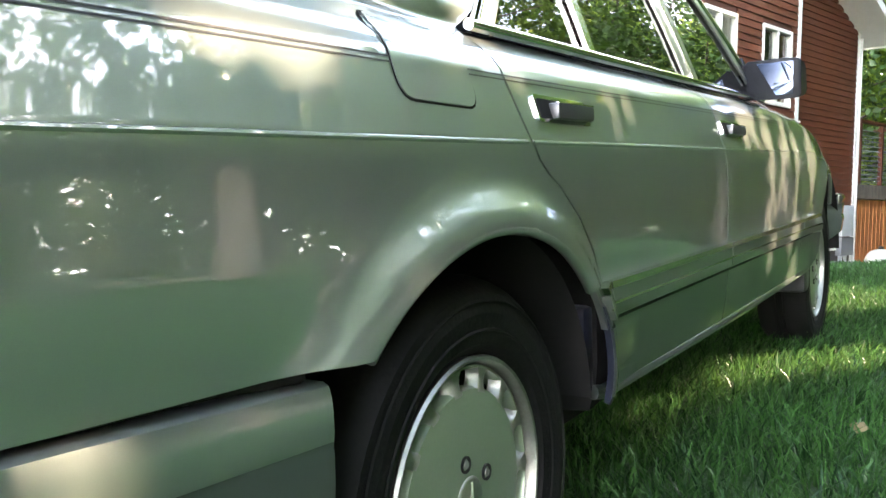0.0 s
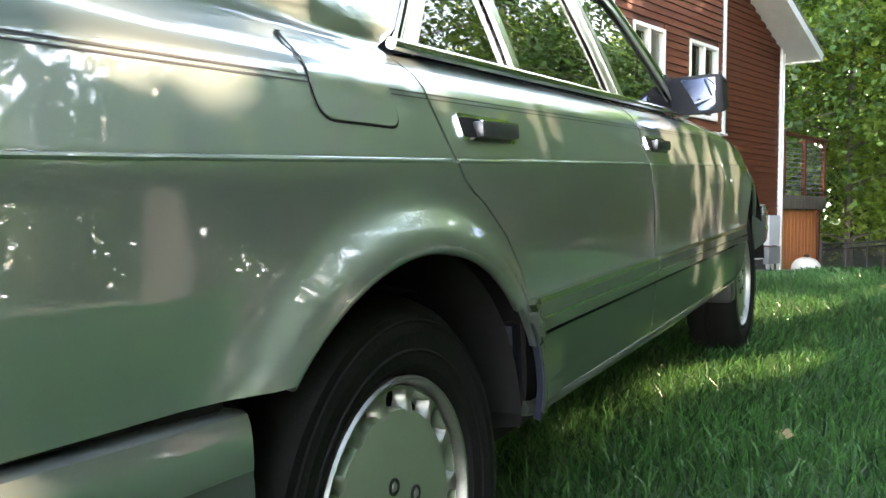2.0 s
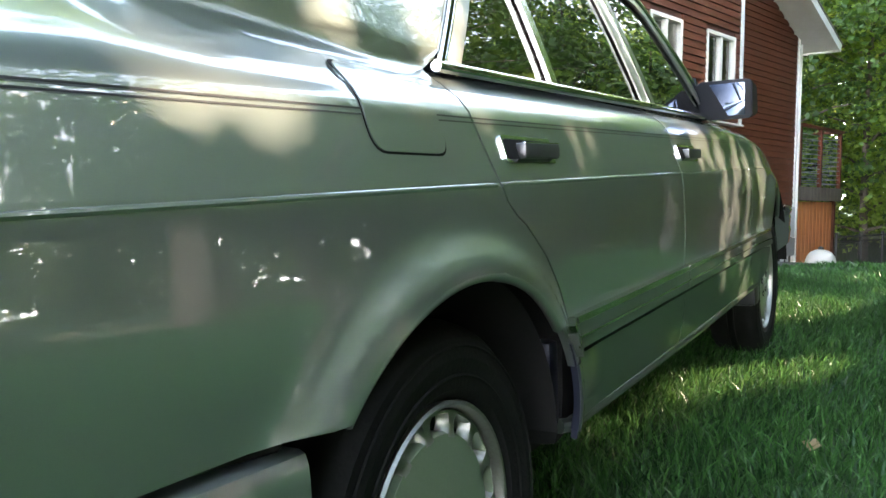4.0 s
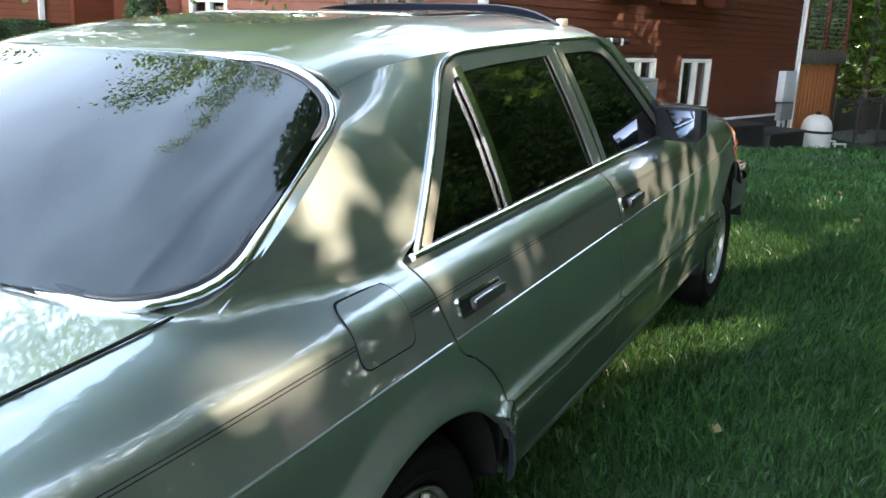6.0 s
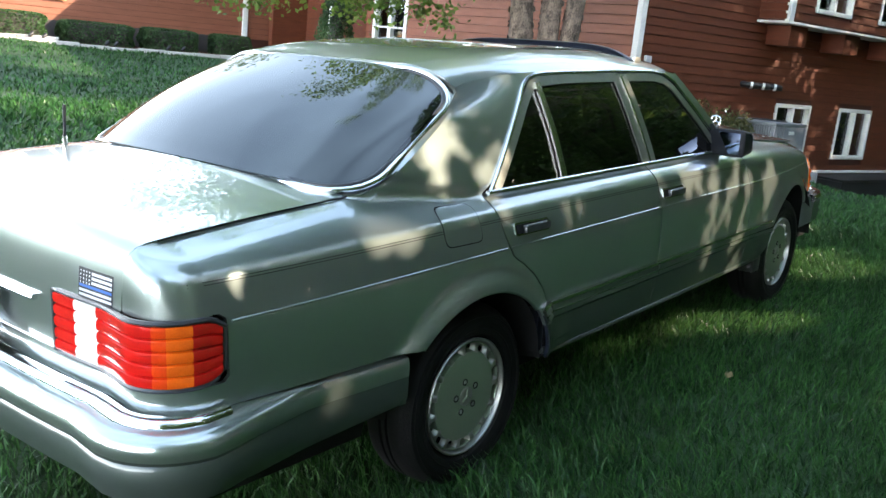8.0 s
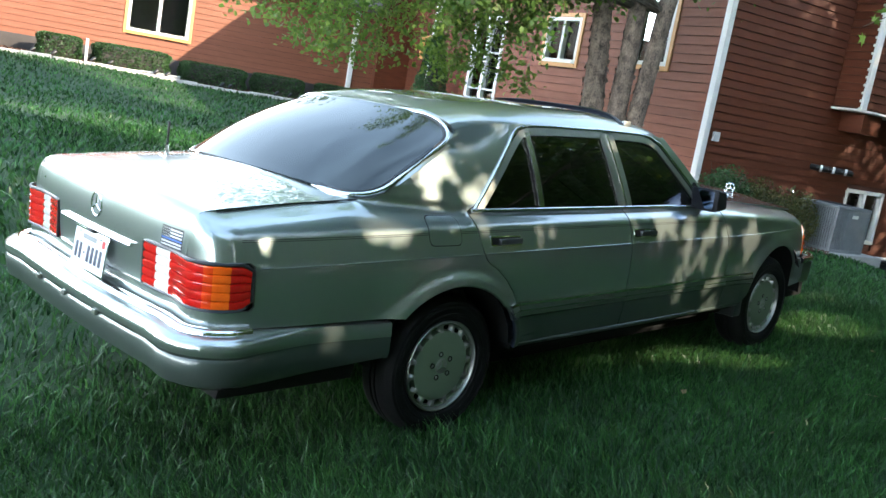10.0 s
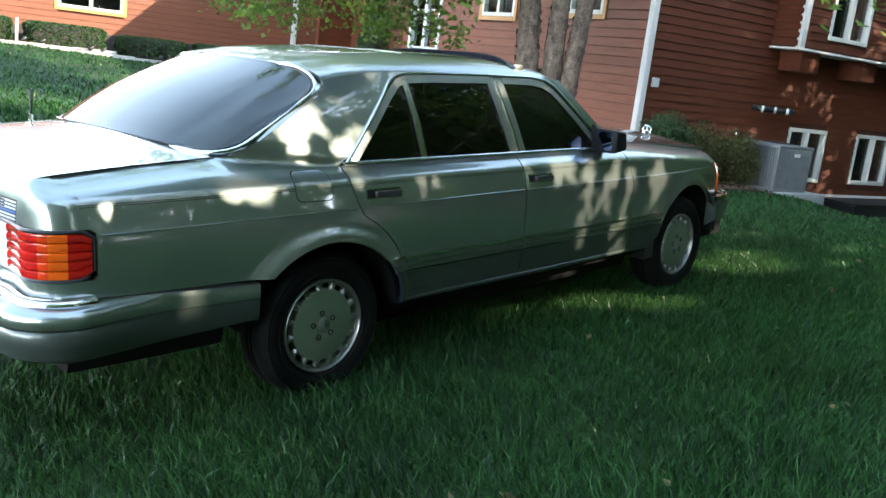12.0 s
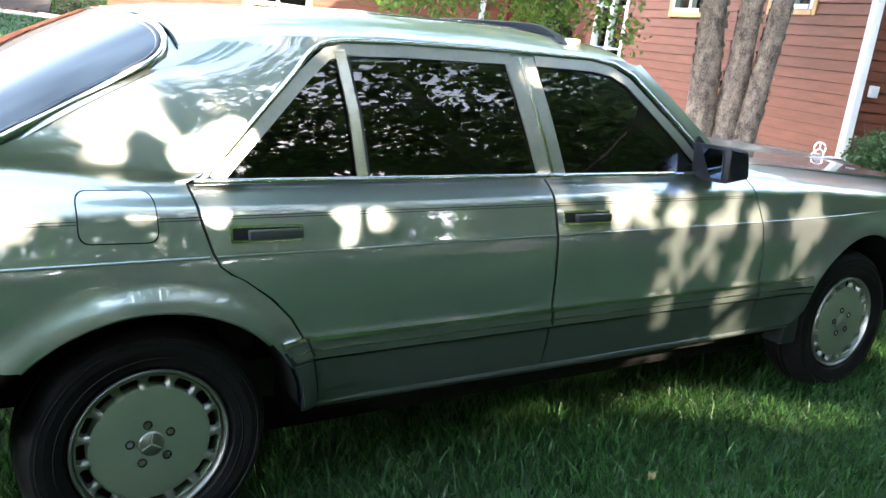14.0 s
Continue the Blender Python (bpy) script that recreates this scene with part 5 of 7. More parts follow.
# ---- wheels ----
def wheel(at, s, steer=0):
    w = empty("wheel", "", "", None)
    w.parent = car
    w.matrix_local = Matrix.Translation(at) @ Matrix.Rotation(0 if s < 0 else math.pi, 4, "Z")
    for k in ("label", "category"):
        if k in w:
            del w[k]
    tr = 0.324
    # outward is -y
    prof = [(0.205, 0.075), (0.225, 0.098), (0.27, 0.107), (0.298, 0.100), (0.314, 0.082), (tr - 0.004, 0.068), (tr, 0.05), (tr, 0.020), (tr - 0.009, 0.018), (tr - 0.009, 0.010), (tr, 0.008), (tr, -0.008), (tr - 0.009, -0.010), (tr - 0.009, -0.018), (tr, -0.020), (tr, -0.05), (tr - 0.004, -0.068), (0.314, -0.082), (0.298, -0.100), (0.27, -0.107), (0.225, -0.098), (0.205, -0.075)]
    part("tyre", lathe(bmesh.new(), [(r, a) for r, a in prof], 72), RUBBER, w, "worn black tyre", angle=25)
    for r_, a_ in ((0.245, -0.1045), (0.288, -0.1062)):
        bm = lathe(bmesh.new(), [(r_ - 0.003, a_), (r_, a_ - 0.0022), (r_ + 0.003, a_)], 64)
        part("tyre_ridge", bm, RUBBER, w)
    rim = part("rim", lathe(bmesh.new(), [(0.205, -0.070), (0.209, -0.092), (0.206, -0.097), (0.202, -0.096), (0.198, -0.088), (0.1965, -0.080), (0.196, -0.060), (0.195, 0.0), (0.20, 0.07), (0.207, 0.076)], 72), RIMM, w, "bright alloy rim edge", angle=30)
    part("wheel_back", lathe(bmesh.new(), [(0.0, -0.045), (0.196, -0.045), (0.196, -0.035), (0.0, -0.035)], 48), DARKGAP, w, "dark brake space behind the slots")
    cover = part("wheel_cover", lathe(bmesh.new(), [(0.0, -0.0865), (0.09, -0.0865), (0.148, -0.0850), (0.159, -0.082), (0.162, -0.074), (0.160, -0.046)], 60), WHEELC, w, "flat green-grey wheel cover", angle=40)
    ring = part("cover_edge", lathe(bmesh.new(), [(0.186, -0.047), (0.1865, -0.074), (0.189, -0.081), (0.193, -0.080), (0.1955, -0.072), (0.191, -0.046)], 60), WHEELC, w, angle=40)
    me = None
    for k in range(15):
        bm = bmesh.new()
        vs = []
        for r, hw, y in ((0.154, 0.0165, -0.0822), (0.161, 0.0105, -0.0812), (0.171, 0.0082, -0.080), (0.181, 0.0095, -0.0800), (0.190, 0.0165, -0.0808)):
            vs.append([bm.verts.new((r, y + 0.020, -hw * 1.5)), bm.verts.new((r, y, -hw)), bm.verts.new((r, y - 0.0028, 0)), bm.verts.new((r, y, hw)), bm.verts.new((r, y + 0.020, hw * 1.5))])
        for a, b in zip(vs, vs[1:]):
            for i in range(4):
                bm.faces.new((a[i], a[i + 1], b[i + 1], b[i]))
        bmesh.ops.recalc_face_normals(bm, faces=bm.faces)
        if me is None:
            ob = part("spoke", bm, RIMM, w, angle=60)
            me = ob.data
        else:
            bm.free()
            ob = new("spoke", me)
            ob.parent = w
        ob.matrix_local = Matrix.Rotation(2 * math.pi * k / 15, 4, "Y")
    hub = part("hub_cap", lathe(bmesh.new(), [(0.0, -0.0905), (0.030, -0.0905), (0.034, -0.088), (0.036, -0.085)], 32), RIMM, w, "round metal hub cap", angle=40)
    bm = bmesh.new()
    for a in (90, 210, 330):
        tube(bm, [(0, -0.0915, 0), (0.027 * math.cos(radians(a)), -0.0915, 0.027 * math.sin(radians(a)))], [0.004, 0.002], 5)
    part("hub_mark", bm, WHEELC, hub)
    for k in range(5):
        a = 2 * math.pi * k / 5 + 0.5
        c = Vector((0.056 * math.cos(a), -0.0865, 0.056 * math.sin(a)))
        b = lathe(bmesh.new(), [(0.0125, 0.0), (0.0125, -0.003), (0.0095, -0.003), (0.0085, 0.002), (0.0, 0.002)], 16)
        bmesh.ops.translate(b, vec=c, verts=b.verts)
        bo = part("bolt_cup", b, DARKGAP, w, "dark bolt recess")
        b = lathe(bmesh.new(), [(0.0, -0.0035), (0.0055, -0.0035), (0.0065, 0.0)], 12)
        bmesh.ops.translate(b, vec=c, verts=b.verts)
        part("wheel_bolt", b, RIMM, bo)
    return w


wheel((0.0, -0.752, 0.280), -1)
wheel((0.0, 0.752, 0.280), 1)
wheel((3.07, -0.735, 0.284), -1)
wheel((3.07, 0.735, 0.284), 1)


# wheel-arch liners
def liner(i, s):
    bm = bmesh.new()
    rings = []
    for x, z in arc(i, 3, 177, 26, 0.008):
        rings.append([bm.verts.new((x, s * y, z)) for y in (0.862, 0.80, 0.60)])
    for a, b in zip(rings, rings[1:]):
        for k in range(2):
            bm.faces.new((a[k], a[k + 1], b[k + 1], b[k]))
    bm.faces.new([q[2] for q in rings])
    part("arch_liner", bm, DARKGAP, car, "dark wheel-arch liner", angle=60)
    # lip along the edge of the arch
    bm = bmesh.new()
    a0, a1 = (41, 180 - arch_at(0, 0.552)) if i == 0 else (38, 180 - arch_at(1, 0.478))
    pts = [(x, s * (side_y(x, z) - 0.008), z) for x, z in arc(i, a0, a1, 30)]
    tube(bm, pts, 0.009, 8)
    part("arch_lip", bm, PAINT, car, angle=60)


for h_ in (0, 1):
    for s in (-1, 1):
        liner(h_, s)
for s in (-1, 1):
    # mud flap corner ahead of the rear wheel and front valance pieces
    part("sill_end", boxed(0.405, 0.45, min(s * 0.66, s * 0.850), max(s * 0.66, s * 0.850), 0.335, 0.50, 0.012), NAVY, car)
    skin("arch_corner", arc(0, 2, 34, 8, 0.004) + [(0.412, 0.515), (0.432, 0.474), (0.445, 0.374), (0.448, 0.333)], side(s), NAVY, car, "dark plastic filler ahead of the rear wheel", us=0.03, vs=0.03, toward=(0, s, 0), off=0.003)
    part("mud_guard", boxed(2.60, 2.70, min(s * 0.66, s * 0.86), max(s * 0.66, s * 0.86), 0.24, 0.40, 0.02), BLACKP, car)


# front bumper
def front_bumper():
    bm = bmesh.new()
    path = []
    for y, x in ((0.845, 3.44), (0.835, 3.60), (0.80, 3.70), (0.73, 3.80), (0.5, 3.90), (0.0, 3.97)):
        path.append((x, y))
    full = [(x, -y) for x, y in path] + path[::-1][1:]
    prof = [(-0.03, 0.585), (0.01, 0.585), (0.035, 0.57), (0.045, 0.54), (0.04, 0.50), (0.045, 0.48), (0.035, 0.42), (-0.03, 0.38)]
    cx = Vector((2.8, 0))
    cols = []
    for o, z in prof:
        col = []
        for p in full:
            d = (Vector(p) - cx).normalized()
            q = Vector(p) + d * o
            col.append(bm.verts.new((q.x, q.y, z)))
        cols.append(col)
    for a, b in zip(cols, cols[1:]):
        for k in range(len(a) - 1):
            bm.faces.new((a[k], a[k + 1], b[k + 1], b[k]))
    for k in (0, -1):
        bm.faces.new([c[k] for c in cols])
    bmesh.ops.recalc_face_normals(bm, faces=bm.faces)
    fb = part("front_bumper", bm, CLAD, car, "painted front bumper with chrome cap", angle=40)
    bm = bmesh.new()
    pts = []
    for p in full:
        d = (Vector(p) - cx).normalized()
        q = Vector(p) + d * 0.022
        pts.append((q.x, q.y, 0.575))
    tube(bm, pts, 0.024, 8)
    part("bumper_chrome", bm, CHROME, fb, "bright chrome bumper cap")
    part("front_apron", boxed(3.35, 3.85, -0.75, 0.75, 0.26, 0.42, 0.03), DARKGAP, car)
    part("nose_panel", boxed(3.55, 3.86, -0.66, 0.66, 0.40, 0.60, 0.02), PAINT, car)


front_bumper()


# ---- small car parts: fuel flap, handles, mirrors, aerial, wipers ----
def small_parts(s):
    fs, tw = side(s), (0, s, 0.1)

    def handle(x0):
        fr = skin("door_handle", rounded([(x0, 0.822), (x0 + 0.205, 0.820), (x0 + 0.205, 0.862), (x0, 0.866)], 0.008, 3), fs, CHROME, car, "chrome-framed door handle", us=0.05, vs=0.02, toward=tw, off=0.004, thick=0.005)
        skin("handle_recess", rounded([(x0 + 0.007, 0.828), (x0 + 0.198, 0.827), (x0 + 0.198, 0.856), (x0 + 0.007, 0.859)], 0.005, 2), fs, DARKGAP, fr, us=0.05, vs=0.02, toward=tw, off=0.0052, thick=0.001)
        bm = boxed(x0 + 0.048, x0 + 0.199, -0.012, 0.012, -0.0135, 0.0125, 0.006)
        y = side_y(x0 + 0.1, 0.842) + 0.009
        bmesh.ops.transform(bm, matrix=Matrix.Translation((0, s * y, 0.842)), verts=bm.verts)
        part("handle_grip", bm, GRIP, fr, "dark grey satin grip")
        bm = boxed(x0 + 0.05, x0 + 0.197, -0.003, 0.003, 0.0115, 0.0138, 0.001)
        bmesh.ops.transform(bm, matrix=Matrix.Translation((0, s * (y + 0.007), 0.842)), verts=bm.verts)
        part("grip_edge", bm, CHROME, fr)
    handle(0.188)
    handle(1.312)
    # mirror: sail, arm, housing, glass
    m = s
    bm = bmesh.new()
    sec = []
    for y, x0, x1, z0, z1 in ((0.735, 2.03, 2.09, 0.985, 1.045), (0.765, 1.996, 2.112, 0.966, 1.074), (0.78, 1.986, 2.125, 0.957, 1.085), (0.90, 1.982, 2.125, 0.955, 1.088), (0.938, 1.984, 2.112, 0.958, 1.085), (0.946, 1.99, 2.10, 0.966, 1.078)):
        prof = rounded([(x0, z0), (x1, z0 + 0.016), (x1 - 0.022, z1 - 0.010), (x0, z1)], [0.006, 0.02, 0.024, 0.006], 3)
        sec.append([bm.verts.new((x, m * y, z)) for x, z in prof])
    n = len(sec[0])
    for a, b in zip(sec, sec[1:]):
        for k in range(n):
            bm.faces.new((a[k], a[(k + 1) % n], b[(k + 1) % n], b[k]))
    bm.faces.new(sec[0])
    bm.faces.new(sec[-1])
    bmesh.ops.recalc_face_normals(bm, faces=bm.faces)
    mir = part("door_mirror", bm, BLACKM, car, "black door mirror")
    y0, y1 = sorted((m * 0.805, m * 0.940))
    mg = boxed(-0.004, 0.0, y0 - m * 0.87, y1 - m * 0.87, -0.053, 0.053, 0.002)
    bmesh.ops.transform(mg, matrix=Matrix.Translation((1.986, m * 0.856, 1.022)) @ Matrix.Rotation(radians(m * 7), 4, "Z") @ Matrix.Rotation(radians(-3), 4, "Y"), verts=mg.verts)
    part("mirror_glass", mg, MIRROR, mir, "mirror glass")
    sail = [(2.00, 0.985), (2.155, 0.972), (2.115, 1.015), (2.03, 1.10), (2.00, 1.06)]
    skin("mirror_sail", sail, cab(s), BLACKM, mir, "black mirror base plate", us=0.05, vs=0.05, toward=tw, off=0.014, thick=0.016)


both(small_parts)
FLAP = rounded([(-0.180, 0.838), (0.008, 0.834), (0.004, 0.950), (-0.180, 0.953)], 0.030, 5)
skin("fuel_flap", [(lerp(-0.088, x, 0.985), lerp(0.894, z, 0.98)) for x, z in FLAP], side(-1), PAINT, car, us=0.03, vs=0.015, toward=(0, -1, 0), off=0.0025, thick=0.006)
skin("flap_gap", [(lerp(-0.088, x, 1.022), lerp(0.894, z, 1.034)) for x, z in FLAP], side(-1), DARKGAP, car, us=0.03, vs=0.015, toward=(0, -1, 0), off=0.0008, thick=0)
bm = bmesh.new()
tube(bm, [(-0.62, 0.62, 0.985), (-0.62, 0.62, 1.0)], 0.022, 12)
tube(bm, [(-0.62, 0.62, 0.99), (-0.62, 0.62, 1.045)], 0.010, 8)
aer = part("aerial_base", bm, BRIGHT, car, "aerial base")
bm = bmesh.new()
tube(bm, [(-0.62, 0.62, 1.04), (-0.615, 0.62, 1.16)], 0.0065, 8)
part("aerial", bm, BLACKP, car, "short black aerial")
for y in (-0.38, 0.2):
    bm = bmesh.new()
    tube(bm, [(2.40, y - 0.1, 1.0), (2.30, y + 0.05, 1.06), (2.12, y + 0.30, 1.14)], 0.006, 6)
    part("wiper", bm, BLACKP, car)


# ---- inside, seen dimly through the glass ----
def inside():
    part("cabin_floor", boxed(0.0, 2.4, -0.7, 0.7, 0.30, 0.42), INTER, car)
    for x, y, w in ((1.35, -0.36, 0.25), (1.35, 0.36, 0.25), (0.42, 0.0, 0.62)):
        bm = boxed(-0.07, 0.07, -w, w, 0.42, 0.98, 0.05)
        bmesh.ops.transform(bm, matrix=Matrix.Translation((x, y, 0)) @ Matrix.Rotation(radians(-12), 4, "Y"), verts=bm.verts)
        part("seat_back", bm, INTER, car)
        part("seat_cushion", boxed(x, x + 0.5, y - w, y + w, 0.42, 0.58, 0.05), INTER, car)
        for hy in ((y,) if w < 0.4 else (-0.36, 0.36)):
            part("head_rest", boxed(x - 0.22, x - 0.10, hy - 0.12, hy + 0.12, 0.99, 1.14, 0.04), INTER, car)
    part("parcel_shelf", boxed(-0.5, 0.2, -0.66, 0.66, 0.94, 0.975, 0.01), INTER, car)
    part("dashboard", boxed(2.0, 2.35, -0.68, 0.68, 0.75, 0.985, 0.05), INTER, car)
    part("head_lining", boxed(0.25, 1.6, -0.58, 0.58, 1.30, 1.335, 0.01), INTER, car)


inside()




# ---------------- trees, hedges, grass ----------------
def leaf_mesh(name, centres, size, material, parent, rng, droop=0.2, label=""):
    """Many small folded leaves in one mesh, each an island of its own."""
    n = len(centres)
    c = np.asarray(centres, float)
    d = rng.normal(size=(n, 3))
    d[:, 2] = d[:, 2] * 0.6 - droop
    d /= np.linalg.norm(d, axis=1)[:, None]
    side_ = np.cross(d, rng.normal(size=(n, 3)))
    side_ /= np.linalg.norm(side_, axis=1)[:, None]
    up = np.cross(d, side_)
    L = size * rng.uniform(0.65, 1.35, n)[:, None]
    base, tip = c - d * L * 0.5, c + d * L * 0.5
    a = c + side_ * L * 0.34 + up * L * 0.10
    b = c - side_ * L * 0.34 + up * L * 0.10
    co = np.stack([base, a, tip, b], 1).reshape(-1, 3)
    idx = np.arange(n)[:, None] * 4
    loops = np.concatenate([idx + [0, 1, 2], idx + [0, 2, 3]], 1).reshape(-1)
    me = bpy.data.meshes.new(name)
    me.vertices.add(len(co))
    me.vertices.foreach_set("co", co.ravel())
    me.loops.add(len(loops))
    me.loops.foreach_set("vertex_index", loops.astype(np.int32))
    me.polygons.add(2 * n)
    me.polygons.foreach_set("loop_start", np.arange(0, 6 * n, 3, dtype=np.int32))
    me.update(calc_edges=True)
    me.materials.append(material)
    ob = new(name, me)
    if parent is not None:
        ob.parent = parent
    if label:
        ob["label"] = label
    return ob


def make_tree(name, label, height, base, radius, leaves, size, material, bark, seed, trunk_r=0.16, m=None, group="", flat=1.0):
    """A tree: tapered trunk, limbs, and a crown of leaf clusters at the limbs' ends."""
    rng = np.random.default_rng(seed)
    tree = empty(name, label, "tree", m, group)
    bm = bmesh.new()
    pts, rad = [], []
    for k in range(8):
        t = k / 7
        pts.append((0.25 * math.sin(3 * t + seed) * t, 0.25 * math.cos(2.3 * t + seed) * t, height * 0.92 * t - 0.2))
        rad.append(trunk_r * (1.25 if k == 0 else 1) * (1 - t * 0.88))
    tube(bm, pts, rad, 9)
    part("trunk", bm, bark, tree)
    bm = bmesh.new()
    centres = []
    nl = 26
    for k in range(nl):
        t = (k + rng.uniform(0, 1)) / nl
        z0 = lerp(base, height * 0.90, t)
        a = k * 2.4 + rng.uniform(-0.4, 0.4)
        reach = radius * (0.45 + 0.75 * math.sin(math.pi * min(1, 0.18 + t * 0.82))) * rng.uniform(0.7, 1.1)
        rise = lerp(0.5, 1.1, t) * reach * 0.35
        i = min(int(z0 / height / 0.92 * 7), 6)
        p0 = Vector(pts[i]).lerp(Vector(pts[i + 1]), 0.4)
        p0.z = z0
        p1 = p0 + Vector((math.cos(a) * reach * 0.55, math.sin(a) * reach * 0.55, rise * 0.75))
        p2 = p0 + Vector((math.cos(a + 0.15) * reach, math.sin(a + 0.15) * reach, rise * flat))
        r0 = trunk_r * 0.42 * (1 - t * 0.7)
        tube(bm, [p0, p1, p2], [r0, r0 * 0.55, r0 * 0.15], 5, caps=False)
        for j in range(5):
            f = lerp(0.35, 1.1, j / 4)
            c = p0.lerp(p1, f * 2) if f < 0.5 else p1.lerp(p2, (f - 0.5) * 2)
            cl = rng.normal(size=3) * reach * 0.13
            centres.append((np.array(c) + cl, 0.20 * radius * rng.uniform(0.6, 1.3)))
    part("limbs", bm, bark, tree)
    per = leaves // len(centres)
    cc = []
    for c, r in centres:
        q = rng.normal(size=(per, 3)) * np.array([r, r, r * 0.55])
        cc.append(c + q)
    leaf_mesh("crown", np.concatenate(cc), size, material, tree, rng)
    return tree


# forest trees, built four times over and then planted in many places
KINDS = [make_tree("forest_tree", "tall leafy woodland tree with sunlit green crown", h, b, r, n, sz, LEAF, BARK2, sd, tr, Matrix.Translation((x, y, gz(x, y))), "woodland trees")
         for h, b, r, n, sz, sd, tr, x, y in ((15, 3.2, 3.3, 8600, 0.235, 3, 0.20, 31, -6), (12, 1.8, 2.9, 8000, 0.21, 5, 0.15, 29.5, 2.5), (17, 4.5, 3.6, 9400, 0.255, 8, 0.24, 36, -1), (9, 1.0, 2.5, 7200, 0.19, 11, 0.11, 33, 6))]
SUNNY = [make_tree("forest_tree", "airy woodland tree, yellow-green leaves coloured brighter to look sunlit", h, b, r, n, sz, LEAFS, BARK2, sd, tr, Matrix.Translation((x, y, gz(x, y))), "woodland trees")
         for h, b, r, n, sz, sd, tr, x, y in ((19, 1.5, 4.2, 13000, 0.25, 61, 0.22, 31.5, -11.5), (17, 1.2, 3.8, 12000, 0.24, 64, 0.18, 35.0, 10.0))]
rngp = random.Random(4)
PLANT = []
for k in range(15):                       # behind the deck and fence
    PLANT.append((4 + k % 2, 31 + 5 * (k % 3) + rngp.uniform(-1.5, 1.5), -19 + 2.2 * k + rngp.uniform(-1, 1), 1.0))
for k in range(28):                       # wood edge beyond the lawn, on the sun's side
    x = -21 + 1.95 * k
    low = 3.5 < x < 17.5                    # a lower stretch, kept low so that the sun comes in over it
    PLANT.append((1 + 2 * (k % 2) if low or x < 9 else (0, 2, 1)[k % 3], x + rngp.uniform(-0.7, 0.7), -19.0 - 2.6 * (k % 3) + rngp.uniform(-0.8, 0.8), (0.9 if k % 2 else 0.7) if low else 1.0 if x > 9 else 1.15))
for k, x, y in ((0, -17, -13.5), (2, -12.5, -12.8), (0, -8.0, -13.4), (2, -4.0, -15.2), (2, 17.6, -14.6), (0, 26.5, -14.0)):     # unseen tall trees nearer the lawn, added to block sky light
    PLANT.append((k, x, y, 1.12))
# two more unseen trees, added to darken the sky mirrored in the windows
PLANT += [(2, 28.0, -5.6, 1.15), (0, 24.0, -6.6, 1.0)]
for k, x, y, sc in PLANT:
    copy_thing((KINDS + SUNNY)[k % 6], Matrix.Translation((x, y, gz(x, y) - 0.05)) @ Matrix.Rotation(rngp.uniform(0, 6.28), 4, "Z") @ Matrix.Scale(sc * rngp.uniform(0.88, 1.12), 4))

# unseen lawn trees, added to dapple the gable and shade the grass
SHADE = ((14.0, 3.2, 4.4, 30000, 0.17, 33, 0.24, 16.5, -9.5, "unseen tall lawn tree added to dapple the gable wall"),
         (15.0, 3.2, 4.2, 22000, 0.17, 39, 0.24, 22.5, -10.5, "unseen tall lawn tree added for shade near the fence"),
         (8.5, 2.2, 3.1, 12000, 0.14, 35, 0.15, -2.4, -9.4, "unseen young leafy tree added to shade the lawn"),
         (11.58, 3.0, 4.0, 12000, 0.16, 631, 0.22, 15.0, -9.41, "unseen spreading tree added to shade the grass"))
for h_, b_, r_, n_, sz_, sd_, tr_, x_, y_, lab_ in SHADE:
    make_tree("shade_tree", lab_, h_, b_, r_, n_, sz_, LEAF, BARK2, sd_, tr_, Matrix.Translation((x_, y_, gz(x_, y_))))


def value_noise(u, v, seed):
    g = np.random.default_rng(seed).uniform(0, 1, (64, 64))
    i, j = np.floor(u).astype(int), np.floor(v).astype(int)
    a, b = u - i, v - j
    a, b = a * a * (3 - 2 * a), b * b * (3 - 2 * b)
    at = lambda p, q: g[p % 64, q % 64]
    return (at(i, j) * (1 - a) + at(i + 1, j) * a) * (1 - b) + (at(i, j + 1) * (1 - a) + at(i + 1, j + 1) * a) * b


# openings carved in the maple's unseen crown to place sun patches, on the plane through the car's near side, down the
# sun's rays: x, z, half sizes, openness
CROWN_GAPS = ((1.45, 1.02, 0.34, 0.12, 0.9), (1.95, 0.80, 0.44, 0.42, 0.66), (2.55, 0.86, 0.24, 0.28, 0.68), (0.05, 1.24, 0.36, 0.34, 0.57), (0.54, 0.93, 0.11, 0.09, 1.05),
              (-0.43, 0.955, 0.16, 0.10, 1.45), (-0.98, 0.84, 0.08, 0.07, 0.7), (-0.96, 0.70, 0.08, 0.05, 0.6), (-0.92, 0.51, 0.12, 0.06, 0.75), (2.05, 0.46, 0.32, 0.11, 0.6), (1.15, 0.95, 0.08, 0.05, 0.5),
              (4.05, 0.25, 0.42, 0.19, 1.7), (4.53, 0.38, 0.30, 0.11, 1.4), (2.26, 0.21, 0.36, 0.09, 1.5), (2.53, 0.06, 0.28, 0.11, 1.4), (1.66, 0.27, 0.22, 0.05, 0.8), (4.73, 0.04, 0.26, 0.08, 0.75),
              (3.95, -0.30, 0.26, 0.08, 0.7), (5.50, 0.62, 0.50, 0.10, 0.75), (5.60, 0.17, 0.45, 0.10, 0.7), (3.75, 0.58, 0.22, 0.14, 0.85))


